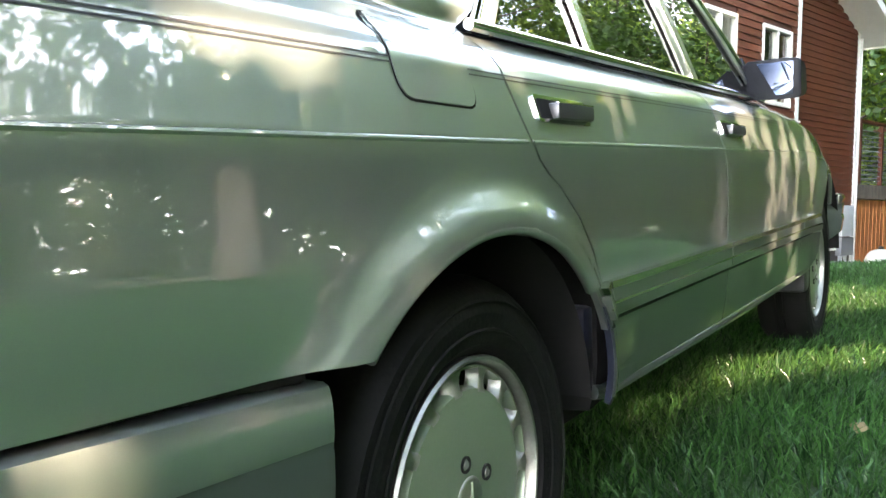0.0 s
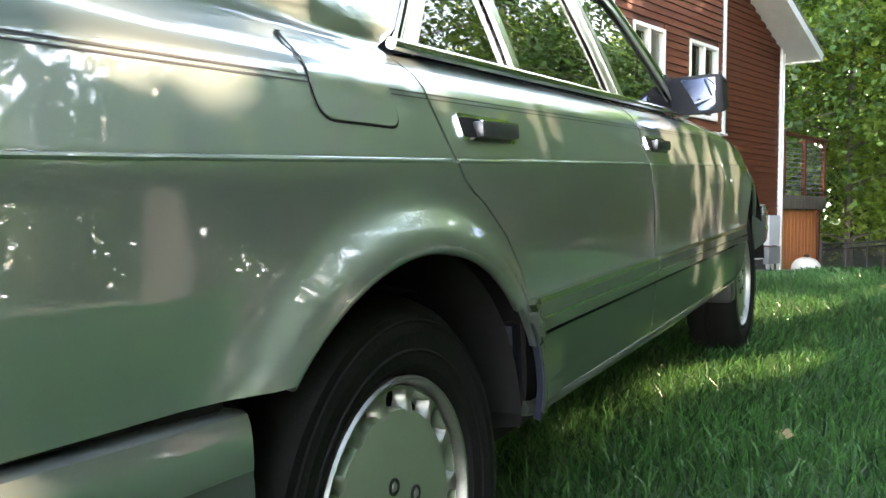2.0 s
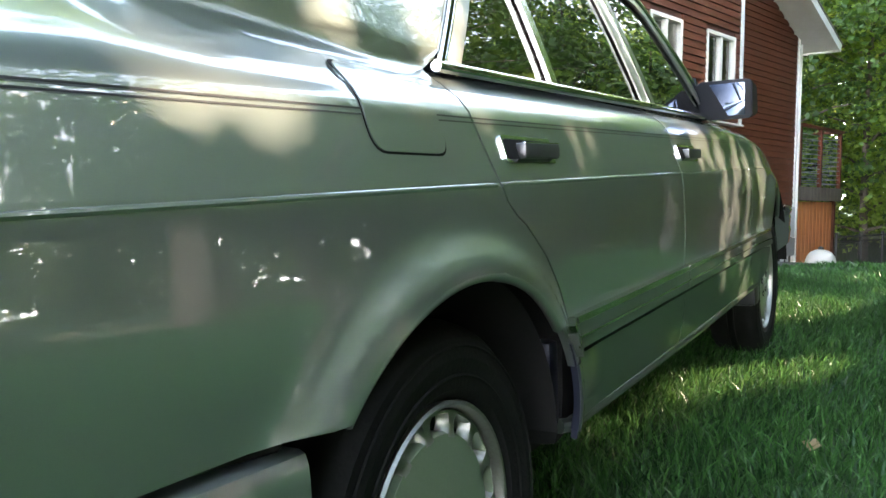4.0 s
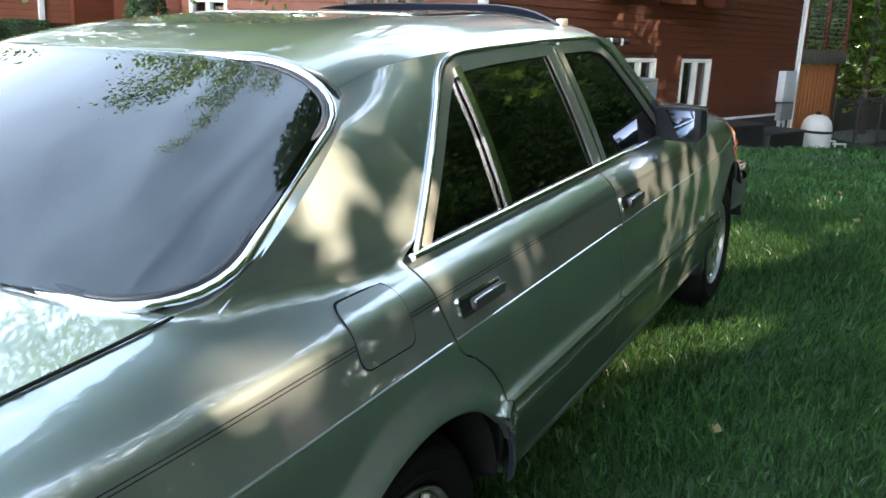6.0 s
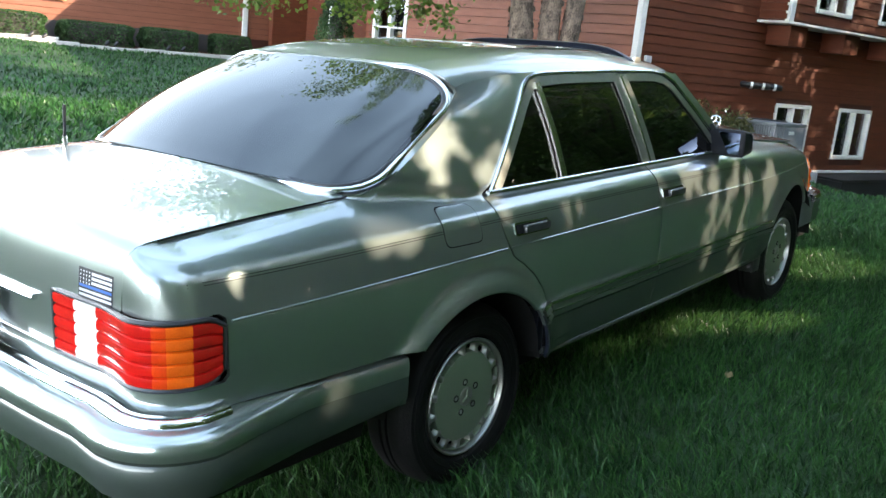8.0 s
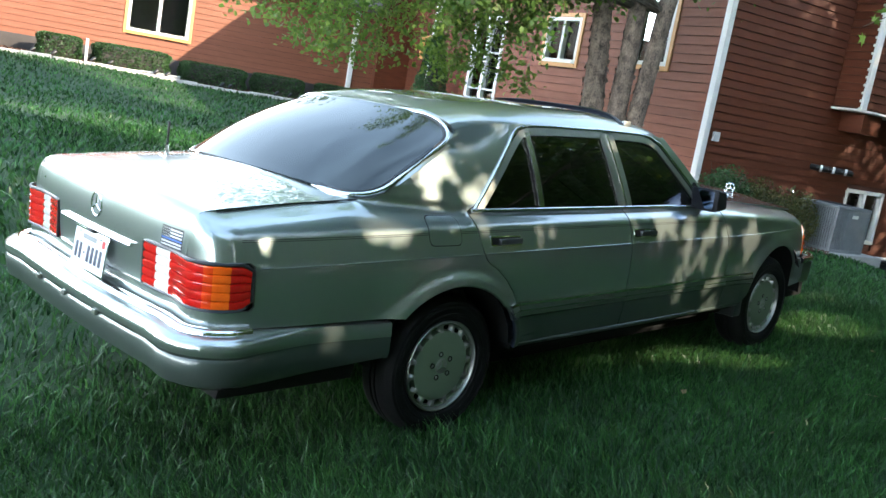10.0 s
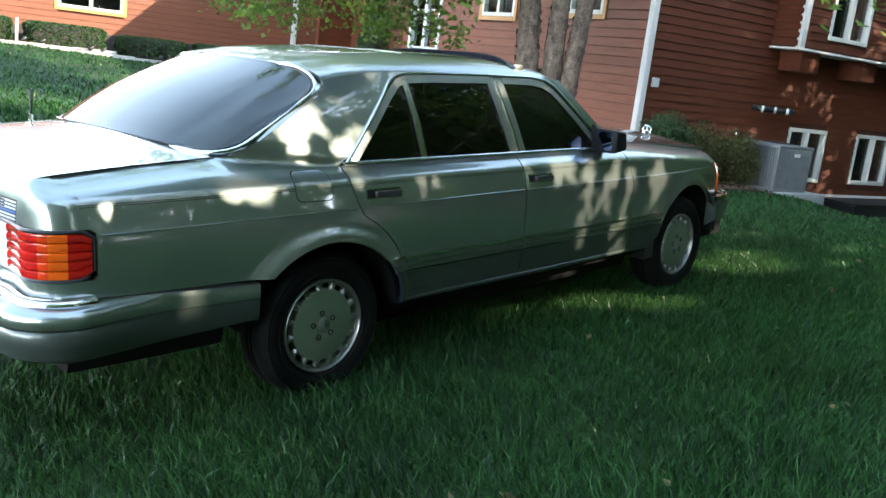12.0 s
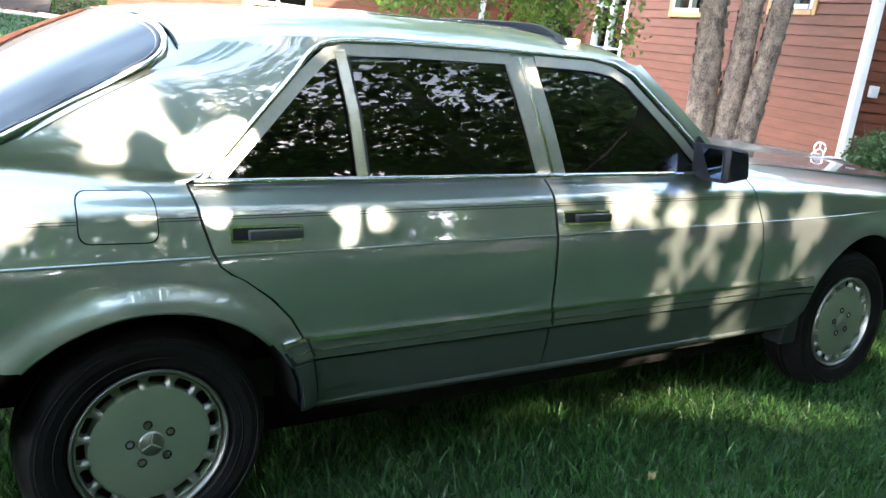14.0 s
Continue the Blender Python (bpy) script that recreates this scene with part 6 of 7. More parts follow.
def crown_open(p):
    """How far the crown lets the sun through to the car, from 0 to 1."""
    k = (p[:, 1] + 0.86) / SUN_TO.y
    u, v = p[:, 0] - SUN_TO.x * k, p[:, 2] - SUN_TO.z * k
    streak = value_noise((u - 0.42 * v) / 0.085, (v + 0.42 * u) / 0.24, 5) * 0.6 + value_noise(u / 0.05, v / 0.07, 6) * 0.4
    out = np.clip((value_noise(u / 0.24, v / 0.24, 7) - 0.88) / 0.1, 0, 1)
    lace = value_noise(u / 0.13, v / 0.10, 8) * 0.65 + value_noise(u / 0.06, v / 0.05, 9) * 0.35
    out = np.maximum(out, np.where(v > 1.42, np.clip((lace - 0.60) / 0.12, 0, 1), 0))
    for x, z, rx, rz, op in CROWN_GAPS:
        e = ((u - x) / rx) ** 2 + ((v - z) / rz) ** 2
        out = np.maximum(out, np.where(e < 1, np.clip((streak - 0.67 + 0.62 * op - 0.34 * e * e) / 0.34, 0, 1), 0))
    return out


def maple():
    """The maple whose low boughs hang over the car; its crown is unseen, added to shade and dapple the car."""
    rng = np.random.default_rng(21)
    x0, y0 = 6.2, -7.6
    z0 = gz(x0, y0)
    tree = empty("maple_tree", "maple with a bough over the bonnet, its unseen crown added and carved to dapple the car", "tree", Matrix.Translation((x0, y0, z0)))
    bm = bmesh.new()
    tube(bm, [(0, 0, -0.2), (0.05, 0.02, 2.0), (-0.05, 0.1, 4.5), (0.1, 0.0, 7.5), (0.0, 0.1, 10.5)], [0.34, 0.25, 0.21, 0.13, 0.03], 12)
    part("trunk", bm, BARK2, tree)
    n = 88000
    u, v = rng.uniform(-2.1, 7.6, n), rng.uniform(-3.4, 3.3, n)
    near = np.maximum(5.4, (2.6 - v) / SUN_TO.z)
    d = near + 2.6 * rng.uniform(0, 1, n) ** 0.8
    p = np.stack([u + SUN_TO.x * d, -0.86 + SUN_TO.y * d, v + SUN_TO.z * d], 1)
    p = p[(rng.uniform(0, 0.97, n) > crown_open(p)) & (rng.uniform(0, 1, n) < np.where(v > 1.5, 0.5, 1.0))]
    m = 34000
    q = rng.normal(size=(m, 3))
    q = q / np.linalg.norm(q, axis=1)[:, None] * rng.uniform(0.5, 1.0, m)[:, None] * np.array([6.2, 3.6, 2.6]) + np.array([4.8, -7.2, 6.8])
    over = rng.normal(size=(14000, 3))
    over = over / np.linalg.norm(over, axis=1)[:, None] * rng.uniform(0.3, 1.0, 14000)[:, None] ** 0.6 * np.array([2.8, 2.2, 1.5]) + np.array([3.4, -1.6, 6.3])
    wide = np.max([crown_open(q + np.array(o)) for o in ((0, 0, 0), (0.06, 0, 0), (-0.06, 0, 0), (0, 0, 0.06), (0, 0, -0.06))], axis=0)
    high = q[:, 2] - SUN_TO.z * (q[:, 1] + 0.86) / SUN_TO.y > 1.5
    q = q[(rng.uniform(0, 1, len(q)) > wide) & (rng.uniform(0, 1, len(q)) < np.where(high, 0.6, 1.0))]
    q = np.concatenate([q, over])
    base = np.array([x0, y0, z0])
    leaf_mesh("low_crown", p - base, 0.112, LEAF, tree, rng, droop=0.3)
    leaf_mesh("high_crown", q - base, 0.19, LEAF, tree, rng, droop=0.3)
    bm = bmesh.new()
    for k in range(44):
        e = Vector(p[int(rng.integers(0, len(p)))] - base) if k % 2 else Vector(q[int(rng.integers(0, len(q)))] - base)
        h = min(max(e.z * 0.75, 1.9), 8.5)
        way = np.array([Vector((0, 0, h)).lerp(Vector((e.x * 0.5, e.y * 0.5, lerp(h, e.z, 0.65) + 0.3)), f) for f in np.linspace(0, 1, 12)] + [Vector((e.x * 0.5, e.y * 0.5, lerp(h, e.z, 0.65) + 0.3)).lerp(e, f) for f in np.linspace(0, 1, 12)]) + base
        if crown_open(way).max() > 0.6:
            continue
        r = 0.085 * (1 - h / 14)
        tube(bm, [(0, 0, h), (e.x * 0.5, e.y * 0.5, lerp(h, e.z, 0.65) + 0.3), tuple(e)], [r, r * 0.5, r * 0.12], 6, caps=False)
    part("limbs", bm, BARK2, tree)
    # one bough reaches out over the bonnet; its leaves are cut in five lobes
    tips = [(3.00, -1.05, 2.34), (3.20, -1.35, 2.22), (3.30, -1.50, 2.18), (3.50, -1.30, 2.16), (3.60, -1.62, 2.10), (4.05, -1.60, 2.08), (3.90, -1.45, 2.22)]
    bm = bmesh.new()
    hub = Vector((5.0, -3.4, 3.6)) - Vector(base)
    tube(bm, [(0, 0, 3.2), tuple(hub * 0.55 + Vector((0, 0, 1.4))), tuple(hub)], [0.06, 0.035, 0.02], 6, caps=False)
    cc = []
    for t in tips:
        e = Vector(t) - Vector(base)
        mid = hub.lerp(e, 0.6) + Vector((0, 0, 0.28))
        tube(bm, [hub, mid, e], [0.014, 0.008, 0.002], 5, caps=False)
        for k in range(17):
            f = k / 16
            c = mid.lerp(e, f) if k % 3 else mid.lerp(e, 0.5 + f / 2)
            cc.append(c + Vector(rng.normal(size=3) * (0.09, 0.09, 0.05)) - Vector((0, 0, 0.04)))
    part("bough", bm, BARK2, tree)
    star = [(0.0, -0.10), (0.20, -0.36), (0.22, -0.12), (0.52, -0.16), (0.30, 0.08), (0.40, 0.42), (0.14, 0.26), (0.0, 0.62), (-0.14, 0.26), (-0.40, 0.42), (-0.30, 0.08), (-0.52, -0.16), (-0.22, -0.12), (-0.20, -0.36)]
    verts, faces = [], []
    for c in cc:
        size = 0.105 * rng.uniform(0.7, 1.25)
        turn = (Matrix.Rotation(rng.uniform(0, 6.28), 3, "Z") @ Matrix.Rotation(rng.normal(0, 0.55), 3, "X") @ Matrix.Rotation(rng.normal(0, 0.5), 3, "Y"))
        i = len(verts)
        verts.append(c + turn @ Vector((0, 0, -0.008)))
        verts += [c + turn @ Vector((a * size, b * size, 0.10 * size * abs(a) * 2)) for a, b in star]
        faces += [(i, i + 1 + k, i + 1 + (k + 1) % 14) for k in range(14)]
    mesh_part("hanging_leaves", verts, faces, LEAFB, tree, "bright green lobed maple leaves")


maple()

# woods far off, closing the view between the trunks
rng_w = np.random.default_rng(77)
nw = 34000
aw = rng_w.uniform(radians(-150), radians(35), nw)
rw = rng_w.uniform(48, 62, nw)
hw_ = rng_w.uniform(0, 1, nw) ** 0.8 * (18.5 + 3.0 * np.sin(aw * 23) + 2.0 * np.sin(aw * 61))
xw, yw = 5 + rw * np.cos(aw), rw * np.sin(aw)
nu = 16000                                # undergrowth along the foot of the woods
au = rng_w.uniform(radians(-165), radians(38), nu)
ru = rng_w.uniform(36, 46, nu)
hu = rng_w.uniform(0, 1, nu) * (4.2 + 1.2 * np.sin(au * 31) + 0.8 * np.sin(au * 83))
xu, yu = 5 + ru * np.cos(au), ru * np.sin(au)
tagged(leaf_mesh("undergrowth", np.stack([xu, yu, ground_z(xu, yu) + hu], 1), 0.75, LEAF, None, rng_w), "dark leafy undergrowth along the woods", "undergrowth", kind="stuff")
tagged(leaf_mesh("far_woods", np.stack([xw, yw, ground_z(xw, yw) + hw_], 1), 1.15, LEAF, None, rng_w), "distant green belt of woodland", "woods", kind="stuff")


# clump birch by the house corner
def birch():
    x0, y0 = 8.75, 4.85
    z0 = gz(x0, y0)
    rng = np.random.default_rng(7)
    tree = empty("clump_birch", "three-stemmed birch with peeling brown bark and hanging leaves", "tree", Matrix.Translation((x0, y0, z0)))
    tips = []
    for k, (dx, dy, lx, ly, r) in enumerate(((-0.12, 0.09, -0.86, 0.62, 0.195), (0.06, -0.02, 0.10, -0.05, 0.180), (0.20, -0.15, 0.86, -0.62, 0.165))):
        bm = bmesh.new()
        pts, rad = [], []
        for i in range(15):
            t = i / 14
            h = 11.4 * t - 0.25
            b = t ** 1.15
            pts.append((dx + 1.3 * lx * b + 0.06 * math.sin(9 * t + k), dy + 1.3 * ly * b + 0.06 * math.cos(8 * t + k), h))
            rad.append(r * (1.35 if i == 0 else 1.0) * (1 - 0.85 * t) * (1 + 0.07 * math.sin(17 * t + k)))
        tube(bm, pts, rad, 12)
        # peeling curls of bark
        for q in range(420):
            t = rng.uniform(0.02, 0.70)
            i = min(int(t * 14), 13)
            p = Vector(pts[i]).lerp(Vector(pts[i + 1]), t * 14 - i)
            a = rng.uniform(0, 6.28)
            rr = rad[i] * 1.0
            w, hh = rng.uniform(0.3, 0.8), rng.uniform(0.012, 0.040)
            vs = []
            for aa, lift in ((a, 0.0), (a + w, rng.uniform(0.005, 0.016))):
                for z in (-hh, hh):
                    vs.append(bm.verts.new(p + Vector((math.cos(aa) * (rr + lift), math.sin(aa) * (rr + lift), z))))
            bm.faces.new((vs[0], vs[2], vs[3], vs[1]))
        part("stem", bm, BARK, tree, "stem with shaggy peeling bark", angle=60)
        tips.append(pts)
    bm = bmesh.new()
    cc = []
    for k in range(150):
        pts = tips[k % 3]
        i = int(rng.integers(4, 14))
        p0 = Vector(pts[i])
        a = rng.uniform(0, 6.28)
        reach = rng.uniform(1.2, 3.2)
        if k % 5:
            a = radians(rng.uniform(95, 188))     # most boughs reach out over the open lawn
            reach = rng.uniform(1.4, 6.0)
        rise = 0.28 * reach * rng.uniform(0.2, 1.0)
        p1 = p0 + Vector((math.cos(a) * reach * 0.5, math.sin(a) * reach * 0.5, rise))
        p2 = p0 + Vector((math.cos(a) * reach, math.sin(a) * reach, rise * 0.9))
        p3 = p2 + Vector((math.cos(a) * 0.35, math.sin(a) * 0.35, -rng.uniform(0.4, 1.3)))
        tube(bm, [p0, p1, p2, p3], [0.034, 0.020, 0.009, 0.003], 5, caps=False)
        for j in range(11):
            f = 0.25 + 0.75 * j / 10
            c = p0.lerp(p1, f * 3) if f < 0.333 else p1.lerp(p2, (f - 0.333) * 3) if f < 0.667 else p2.lerp(p3, (f - 0.667) * 3)
            cc.append(np.array(c) + rng.normal(size=(46, 3)) * np.array([0.22, 0.22, 0.16]) - np.array([0, 0, 0.08]))
    # low boughs that hang over the lawn beside the entry
    for k in range(76):
        p0 = Vector(tips[0 if k % 3 else 1][int(rng.integers(5, 9))])
        a = radians(rng.uniform(98, 150))
        reach = rng.uniform(0.5, 5.0)
        p1 = p0 + Vector((math.cos(a) * reach * 0.5, math.sin(a) * reach * 0.5, 0.35))
        p2 = p0 + Vector((math.cos(a) * reach, math.sin(a) * reach, -0.1 - 0.16 * reach))
        low = 1.55 + 0.5 * rng.uniform(0, 1) + (0.4 if reach < 1.2 or reach > 4.4 else 0)
        p3 = Vector((p2.x + math.cos(a) * 0.3, p2.y + math.sin(a) * 0.3, low))
        tube(bm, [p0, p1, p2, p3], [0.022, 0.014, 0.007, 0.002], 4, caps=False)
        for j in range(9):
            f = 0.42 + 0.58 * j / 8
            c = p1.lerp(p2, (f - 0.333) * 3) if f < 0.667 else p2.lerp(p3, (f - 0.667) * 3)
            cc.append(np.array(c) + rng.normal(size=(26, 3)) * np.array([0.15, 0.15, 0.12]))
    # one thin spray on the house side
    for k in range(3):
        p0 = Vector(tips[2][6 + k])
        p2 = p0 + Vector((0.25, -0.75 - 0.1 * k, 0.2))
        p3 = p2 + Vector((0.1, -0.2, -0.95 + 0.15 * k))
        tube(bm, [p0, p2, p3], [0.012, 0.007, 0.002], 4, caps=False)
        for j in range(6):
            cc.append(np.array(p2.lerp(p3, j / 5)) + rng.normal(size=(9, 3)) * 0.07)
    part("bough", bm, BARK2, tree)
    leaf_mesh("crown", np.concatenate(cc), 0.092, LEAFB, tree, rng, droop=0.7)


birch()


def house_pt(u, y, z):
    return HOUSE @ Vector((u, y, z))


# clipped hedges along the wing
def hedge(u0, u1, y0, y1, h, seed):
    rng = np.random.default_rng(seed)
    a, b = house_pt(u0, y0, 0), house_pt(u1, y1, 0)
    g = gz((a.x + b.x) / 2, (a.y + b.y) / 2)
    ob = empty("clipped_hedge", "dark green clipped rounded hedge on brown mulch", "hedge", HOUSE @ Matrix.Translation(((u0 + u1) / 2, (y0 + y1) / 2, g)), "hedges along the wing")
    hx, hy = (u1 - u0) / 2, (y1 - y0) / 2
    # solid dark box stands in for the shaded inside of the hedge
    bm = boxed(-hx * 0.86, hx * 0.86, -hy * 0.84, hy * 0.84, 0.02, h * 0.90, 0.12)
    part("dark_core", bm, FOUND, ob)
    n = int(5200 * (hx * 2))
    p = rng.uniform(-1, 1, (n, 3))
    k = np.abs(p).max(1)
    p = p / k[:, None] * (1 - np.abs(rng.normal(0, 0.07, n)))[:, None]
    q = np.sign(p) * np.abs(p) ** 1.0
    e = np.sqrt((np.abs(q) ** 6).sum(1)) ** (1 / 3)
    q = q / np.maximum(e, 1)[:, None]
    lump = 1 + 0.05 * np.sin(q[:, 0] * 9 + seed) * np.cos(q[:, 2] * 5)
    cc = np.stack([q[:, 0] * hx * lump, q[:, 1] * hy * lump, (q[:, 2] * 0.5 + 0.5) * h], 1)
    leaf_mesh("foliage", cc, 0.05, HEDGE, ob, rng, droop=0.0)


for u0, u1, sd in ((-9.05, -8.0, 1), (-7.7, -5.75, 2), (-5.4, -3.6, 3), (-3.3, -1.85, 4), (-1.3, -0.3, 5), (-11.5, -10.2, 6)):
    hedge(u0, u1, 13.9, 14.9, 0.62, sd)


# dark cypress by the entry
def cypress():
    p = house_pt(-0.55, 8.9, 0)
    rng = np.random.default_rng(5)
    ob = empty("cypress", "dark green conical evergreen beside the entry", "shrub", Matrix.Translation((p.x, p.y, gz(p.x, p.y))))
    bm = bmesh.new()
    # broad dark cone stands in for the shaded inside behind the foliage
    tube(bm, [(0, 0, -0.1), (0, 0, 2.4)], [0.3, 0.03], 8)
    part("trunk", bm, FOUND, ob)
    n = 9000
    h = rng.uniform(0, 1, n) ** 1.2
    a = rng.uniform(0, 6.28, n)
    r = 0.62 * (1 - h) ** 0.75 * (0.8 + 0.22 * rng.uniform(0, 1, n)) * (1 + 0.12 * np.sin(a * 5 + h * 20))
    leaf_mesh("foliage", np.stack([np.cos(a) * r, np.sin(a) * r, 0.05 + h * 2.75], 1), 0.06, HEDGE, ob, rng, droop=-0.5)


cypress()


# loose shrubs at the foot of the gable corner
def shrub(name, label, p, rx, ry, h, seed, material, n=3200, size=0.05):
    rng = np.random.default_rng(seed)
    ob = empty(name, label, "shrub", Matrix.Translation((p.x, p.y, gz(p.x, p.y))))
    bm = bmesh.new()
    for k in range(26):
        a = rng.uniform(0, 6.28)
        r = rng.uniform(0.2, 0.95)
        tube(bm, [(0.1 * math.cos(a), 0.1 * math.sin(a), -0.05), (rx * r * 0.6 * math.cos(a), ry * r * 0.6 * math.sin(a), h * 0.5), (rx * r * math.cos(a + 0.2), ry * r * math.sin(a + 0.2), h * rng.uniform(0.75, 1.05))], [0.010, 0.007, 0.002], 4, caps=False)
    part("twigs", bm, BARK2, ob)
    q = rng.normal(size=(n, 3))
    q /= np.linalg.norm(q, axis=1)[:, None]
    q *= rng.uniform(0.45, 1.0, n)[:, None] * (1 + 0.12 * np.sin(q[:, 0] * 7 + seed))[:, None]
    leaf_mesh("foliage", np.stack([q[:, 0] * rx, q[:, 1] * ry, h * (0.5 + 0.52 * q[:, 2])], 1), size, material, ob, rng)


shrub("low_shrub", "dense green shrub at the foot of the house corner", house_pt(-0.1, -0.75, 0), 0.55, 0.45, 1.12, 31, HEDGE, 6500)
shrub("low_shrub", "sparse twiggy shrub against the gable wall", house_pt(0.75, -0.75, 0), 0.65, 0.42, 1.05, 32, SHRUB, 3800)
shrub("low_shrub", "yellow-green loose shrub beside the cooling unit", house_pt(1.62, -0.85, 0), 0.58, 0.42, 0.98, 33, SHRUB, 4600)
shrub("low_shrub", "small dark shrub under the long wall", house_pt(-0.6, 2.2, 0), 0.45, 0.55, 0.6, 34, HEDGE, 3600)


# lawn blades
def lawn():
    rng = np.random.default_rng(12)

    def scatter(x0, x1, y0, y1, per, keep=None):
        n = int((x1 - x0) * (y1 - y0) * per)
        p = np.stack([rng.uniform(x0, x1, n), rng.uniform(y0, y1, n)], 1)
        return p if keep is None else p[keep(p)]
    hm = np.array(HOUSE.inverted())

    def outside(p):
        u = hm[0, 0] * p[:, 0] + hm[0, 1] * p[:, 1] + hm[0, 3]
        v = hm[1, 0] * p[:, 0] + hm[1, 1] * p[:, 1] + hm[1, 3]
        return ~((u > -1.3) & (v > -1.5) & (u < 13.4)) & (v < 13.2)
    def core(p):
        d = np.hypot(np.maximum(np.maximum(-2.7 - p[:, 0], p[:, 0] - 5.2), 0), np.maximum(np.maximum(-3.9 - p[:, 1], p[:, 1] + 0.3), 0))
        return rng.uniform(0, 1, len(p)) < np.clip(1 - d / 1.3, 0, 1) ** 2
    near = scatter(-4.0, 6.5, -5.2, 1.0, 4200, core)
    near2 = scatter(-4.0, 5.2, -0.3, 2.0, 700)
    fore = scatter(5.2, 11.0, -6.0, 4.5, 620)
    mid = np.concatenate([scatter(11.0, 24, -7, 4, 200, outside), scatter(-7, 11.5, 2.0, 9, 330, outside), scatter(-8, 12, 9, 19.5, 130, outside), scatter(-9, -2.7, -7, 2.0, 420), scatter(-2.7, 11, -9, -3.7, 420)])
    groups = ((near, 0.078, 0.0033), (near2, 0.075, 0.006), (fore, 0.072, 0.0075), (mid, 0.075, 0.014))
    for pts, hh, ww in groups:
        n = len(pts)
        z = ground_z(pts[:, 0], pts[:, 1])
        patch = 0.75 + 0.5 * (0.5 + 0.5 * np.sin(pts[:, 0] * 2.1 + 1.3 * np.sin(pts[:, 1] * 1.7)) * np.cos(pts[:, 1] * 2.6 + pts[:, 0]))
        h = hh * rng.uniform(0.45, 1.25, n) * patch
        a = rng.uniform(0, 6.283, n)
        w = ww * rng.uniform(0.6, 1.3, n)
        lean = rng.normal(0, 0.55, (n, 2)) * h[:, None] + 0.25 * h[:, None] * np.stack([np.sin(pts[:, 1] * 1.3), np.cos(pts[:, 0] * 1.1)], 1)
        root = np.stack([pts[:, 0], pts[:, 1], z - 0.004], 1)
        s_ = np.stack([np.cos(a) * w, np.sin(a) * w, np.zeros(n)], 1)
        mid_ = root + np.stack([lean[:, 0] * 0.35, lean[:, 1] * 0.35, h * 0.6], 1)
        tip = root + np.stack([lean[:, 0], lean[:, 1], h], 1)
        co = np.stack([root - s_, root + s_, mid_ + s_ * 0.8, mid_ - s_ * 0.8, tip], 1).reshape(-1, 3)
        idx = np.arange(n)[:, None] * 5
        loops = np.concatenate([idx + [0, 1, 2, 3], idx + [3, 2, 4]], 1).reshape(-1)
        starts = (np.arange(n)[:, None] * 7 + [0, 4]).reshape(-1)
        me = bpy.data.meshes.new("grass")
        me.vertices.add(len(co))
        me.vertices.foreach_set("co", co.ravel())
        me.loops.add(len(loops))
        me.loops.foreach_set("vertex_index", loops.astype(np.int32))
        me.polygons.add(2 * n)
        me.polygons.foreach_set("loop_start", starts.astype(np.int32))
        me.update(calc_edges=True)
        me.materials.append(GRASS)
        tagged(new("grass", me), "uneven green mown grass blades", "grass", kind="stuff")


lawn()




# ---------------- beds, edging, house fittings ----------------
def bed(label, u0, u1, y0, y1, nu, ny):
    bm = bmesh.new()
    grid = []
    for i in range(nu + 1):
        row = []
        for j in range(ny + 1):
            p = house_pt(lerp(u0, u1, i / nu), lerp(y0, y1, j / ny), 0)
            row.append(bm.verts.new((p.x, p.y, gz(p.x, p.y) + 0.045 + 0.02 * noise.noise((p.x * 3, p.y * 3, 0)))))
        grid.append(row)
    for i in range(nu):
        for j in range(ny):
            bm.faces.new((grid[i][j], grid[i + 1][j], grid[i + 1][j + 1], grid[i][j + 1]))
    skirt = bmesh.ops.extrude_edge_only(bm, edges=[e for e in bm.edges if e.is_boundary])
    for v in skirt["geom"]:
        if isinstance(v, bmesh.types.BMVert):
            v.co.z -= 0.12
    ob = part("mulch_bed", bm, MULCH, angle=60)
    tagged(ob, label, "garden bed", kind="structure")
    # loose bark chips
    rng = np.random.default_rng(int(abs(u0 * 10)) + 3)
    n = int((u1 - u0) * (y1 - y0) * 90)
    cc = []
    for _ in range(n):
        p = house_pt(rng.uniform(u0, u1), rng.uniform(y0, y1), 0)
        cc.append((p.x, p.y, gz(p.x, p.y) + 0.06))
    tagged(leaf_mesh("bark_chips", cc, 0.055, MULCH, None, rng, droop=0.0), "scattered brown bark chips on the bed", "mulch", kind="stuff")


bed("brown bark mulch bed at the foot of the gable wall", -1.25, 4.0, -1.55, -0.03, 14, 5)
bed("brown mulch bed along the long wall", -1.25, -0.03, 0.0, 8.2, 4, 20)
bed("brown mulch bed under the hedges", -16.0, 0.0, 13.25, 15.33, 40, 5)

edge = empty("bed_edging", "row of pale stone edging blocks along the hedge bed", "edging", kind="structure")
for k in range(22):
    u = -16.0 + k * 0.72
    a, b = house_pt(u, 13.18, 0), house_pt(u + 0.70, 13.18, 0)
    c = (a + b) / 2
    bm = boxed(-0.352, 0.352, -0.075, 0.075, -0.1, 0.085 + 0.012 * math.sin(k * 2.3), 0.018)
    ob = part("edging_block", bm, STONE, edge)
    ob.matrix_world = Matrix.Translation((c.x, c.y, gz(c.x, c.y))) @ Matrix.Rotation(radians(-14 + 1.2 * math.sin(k * 1.7)), 4, "Z")


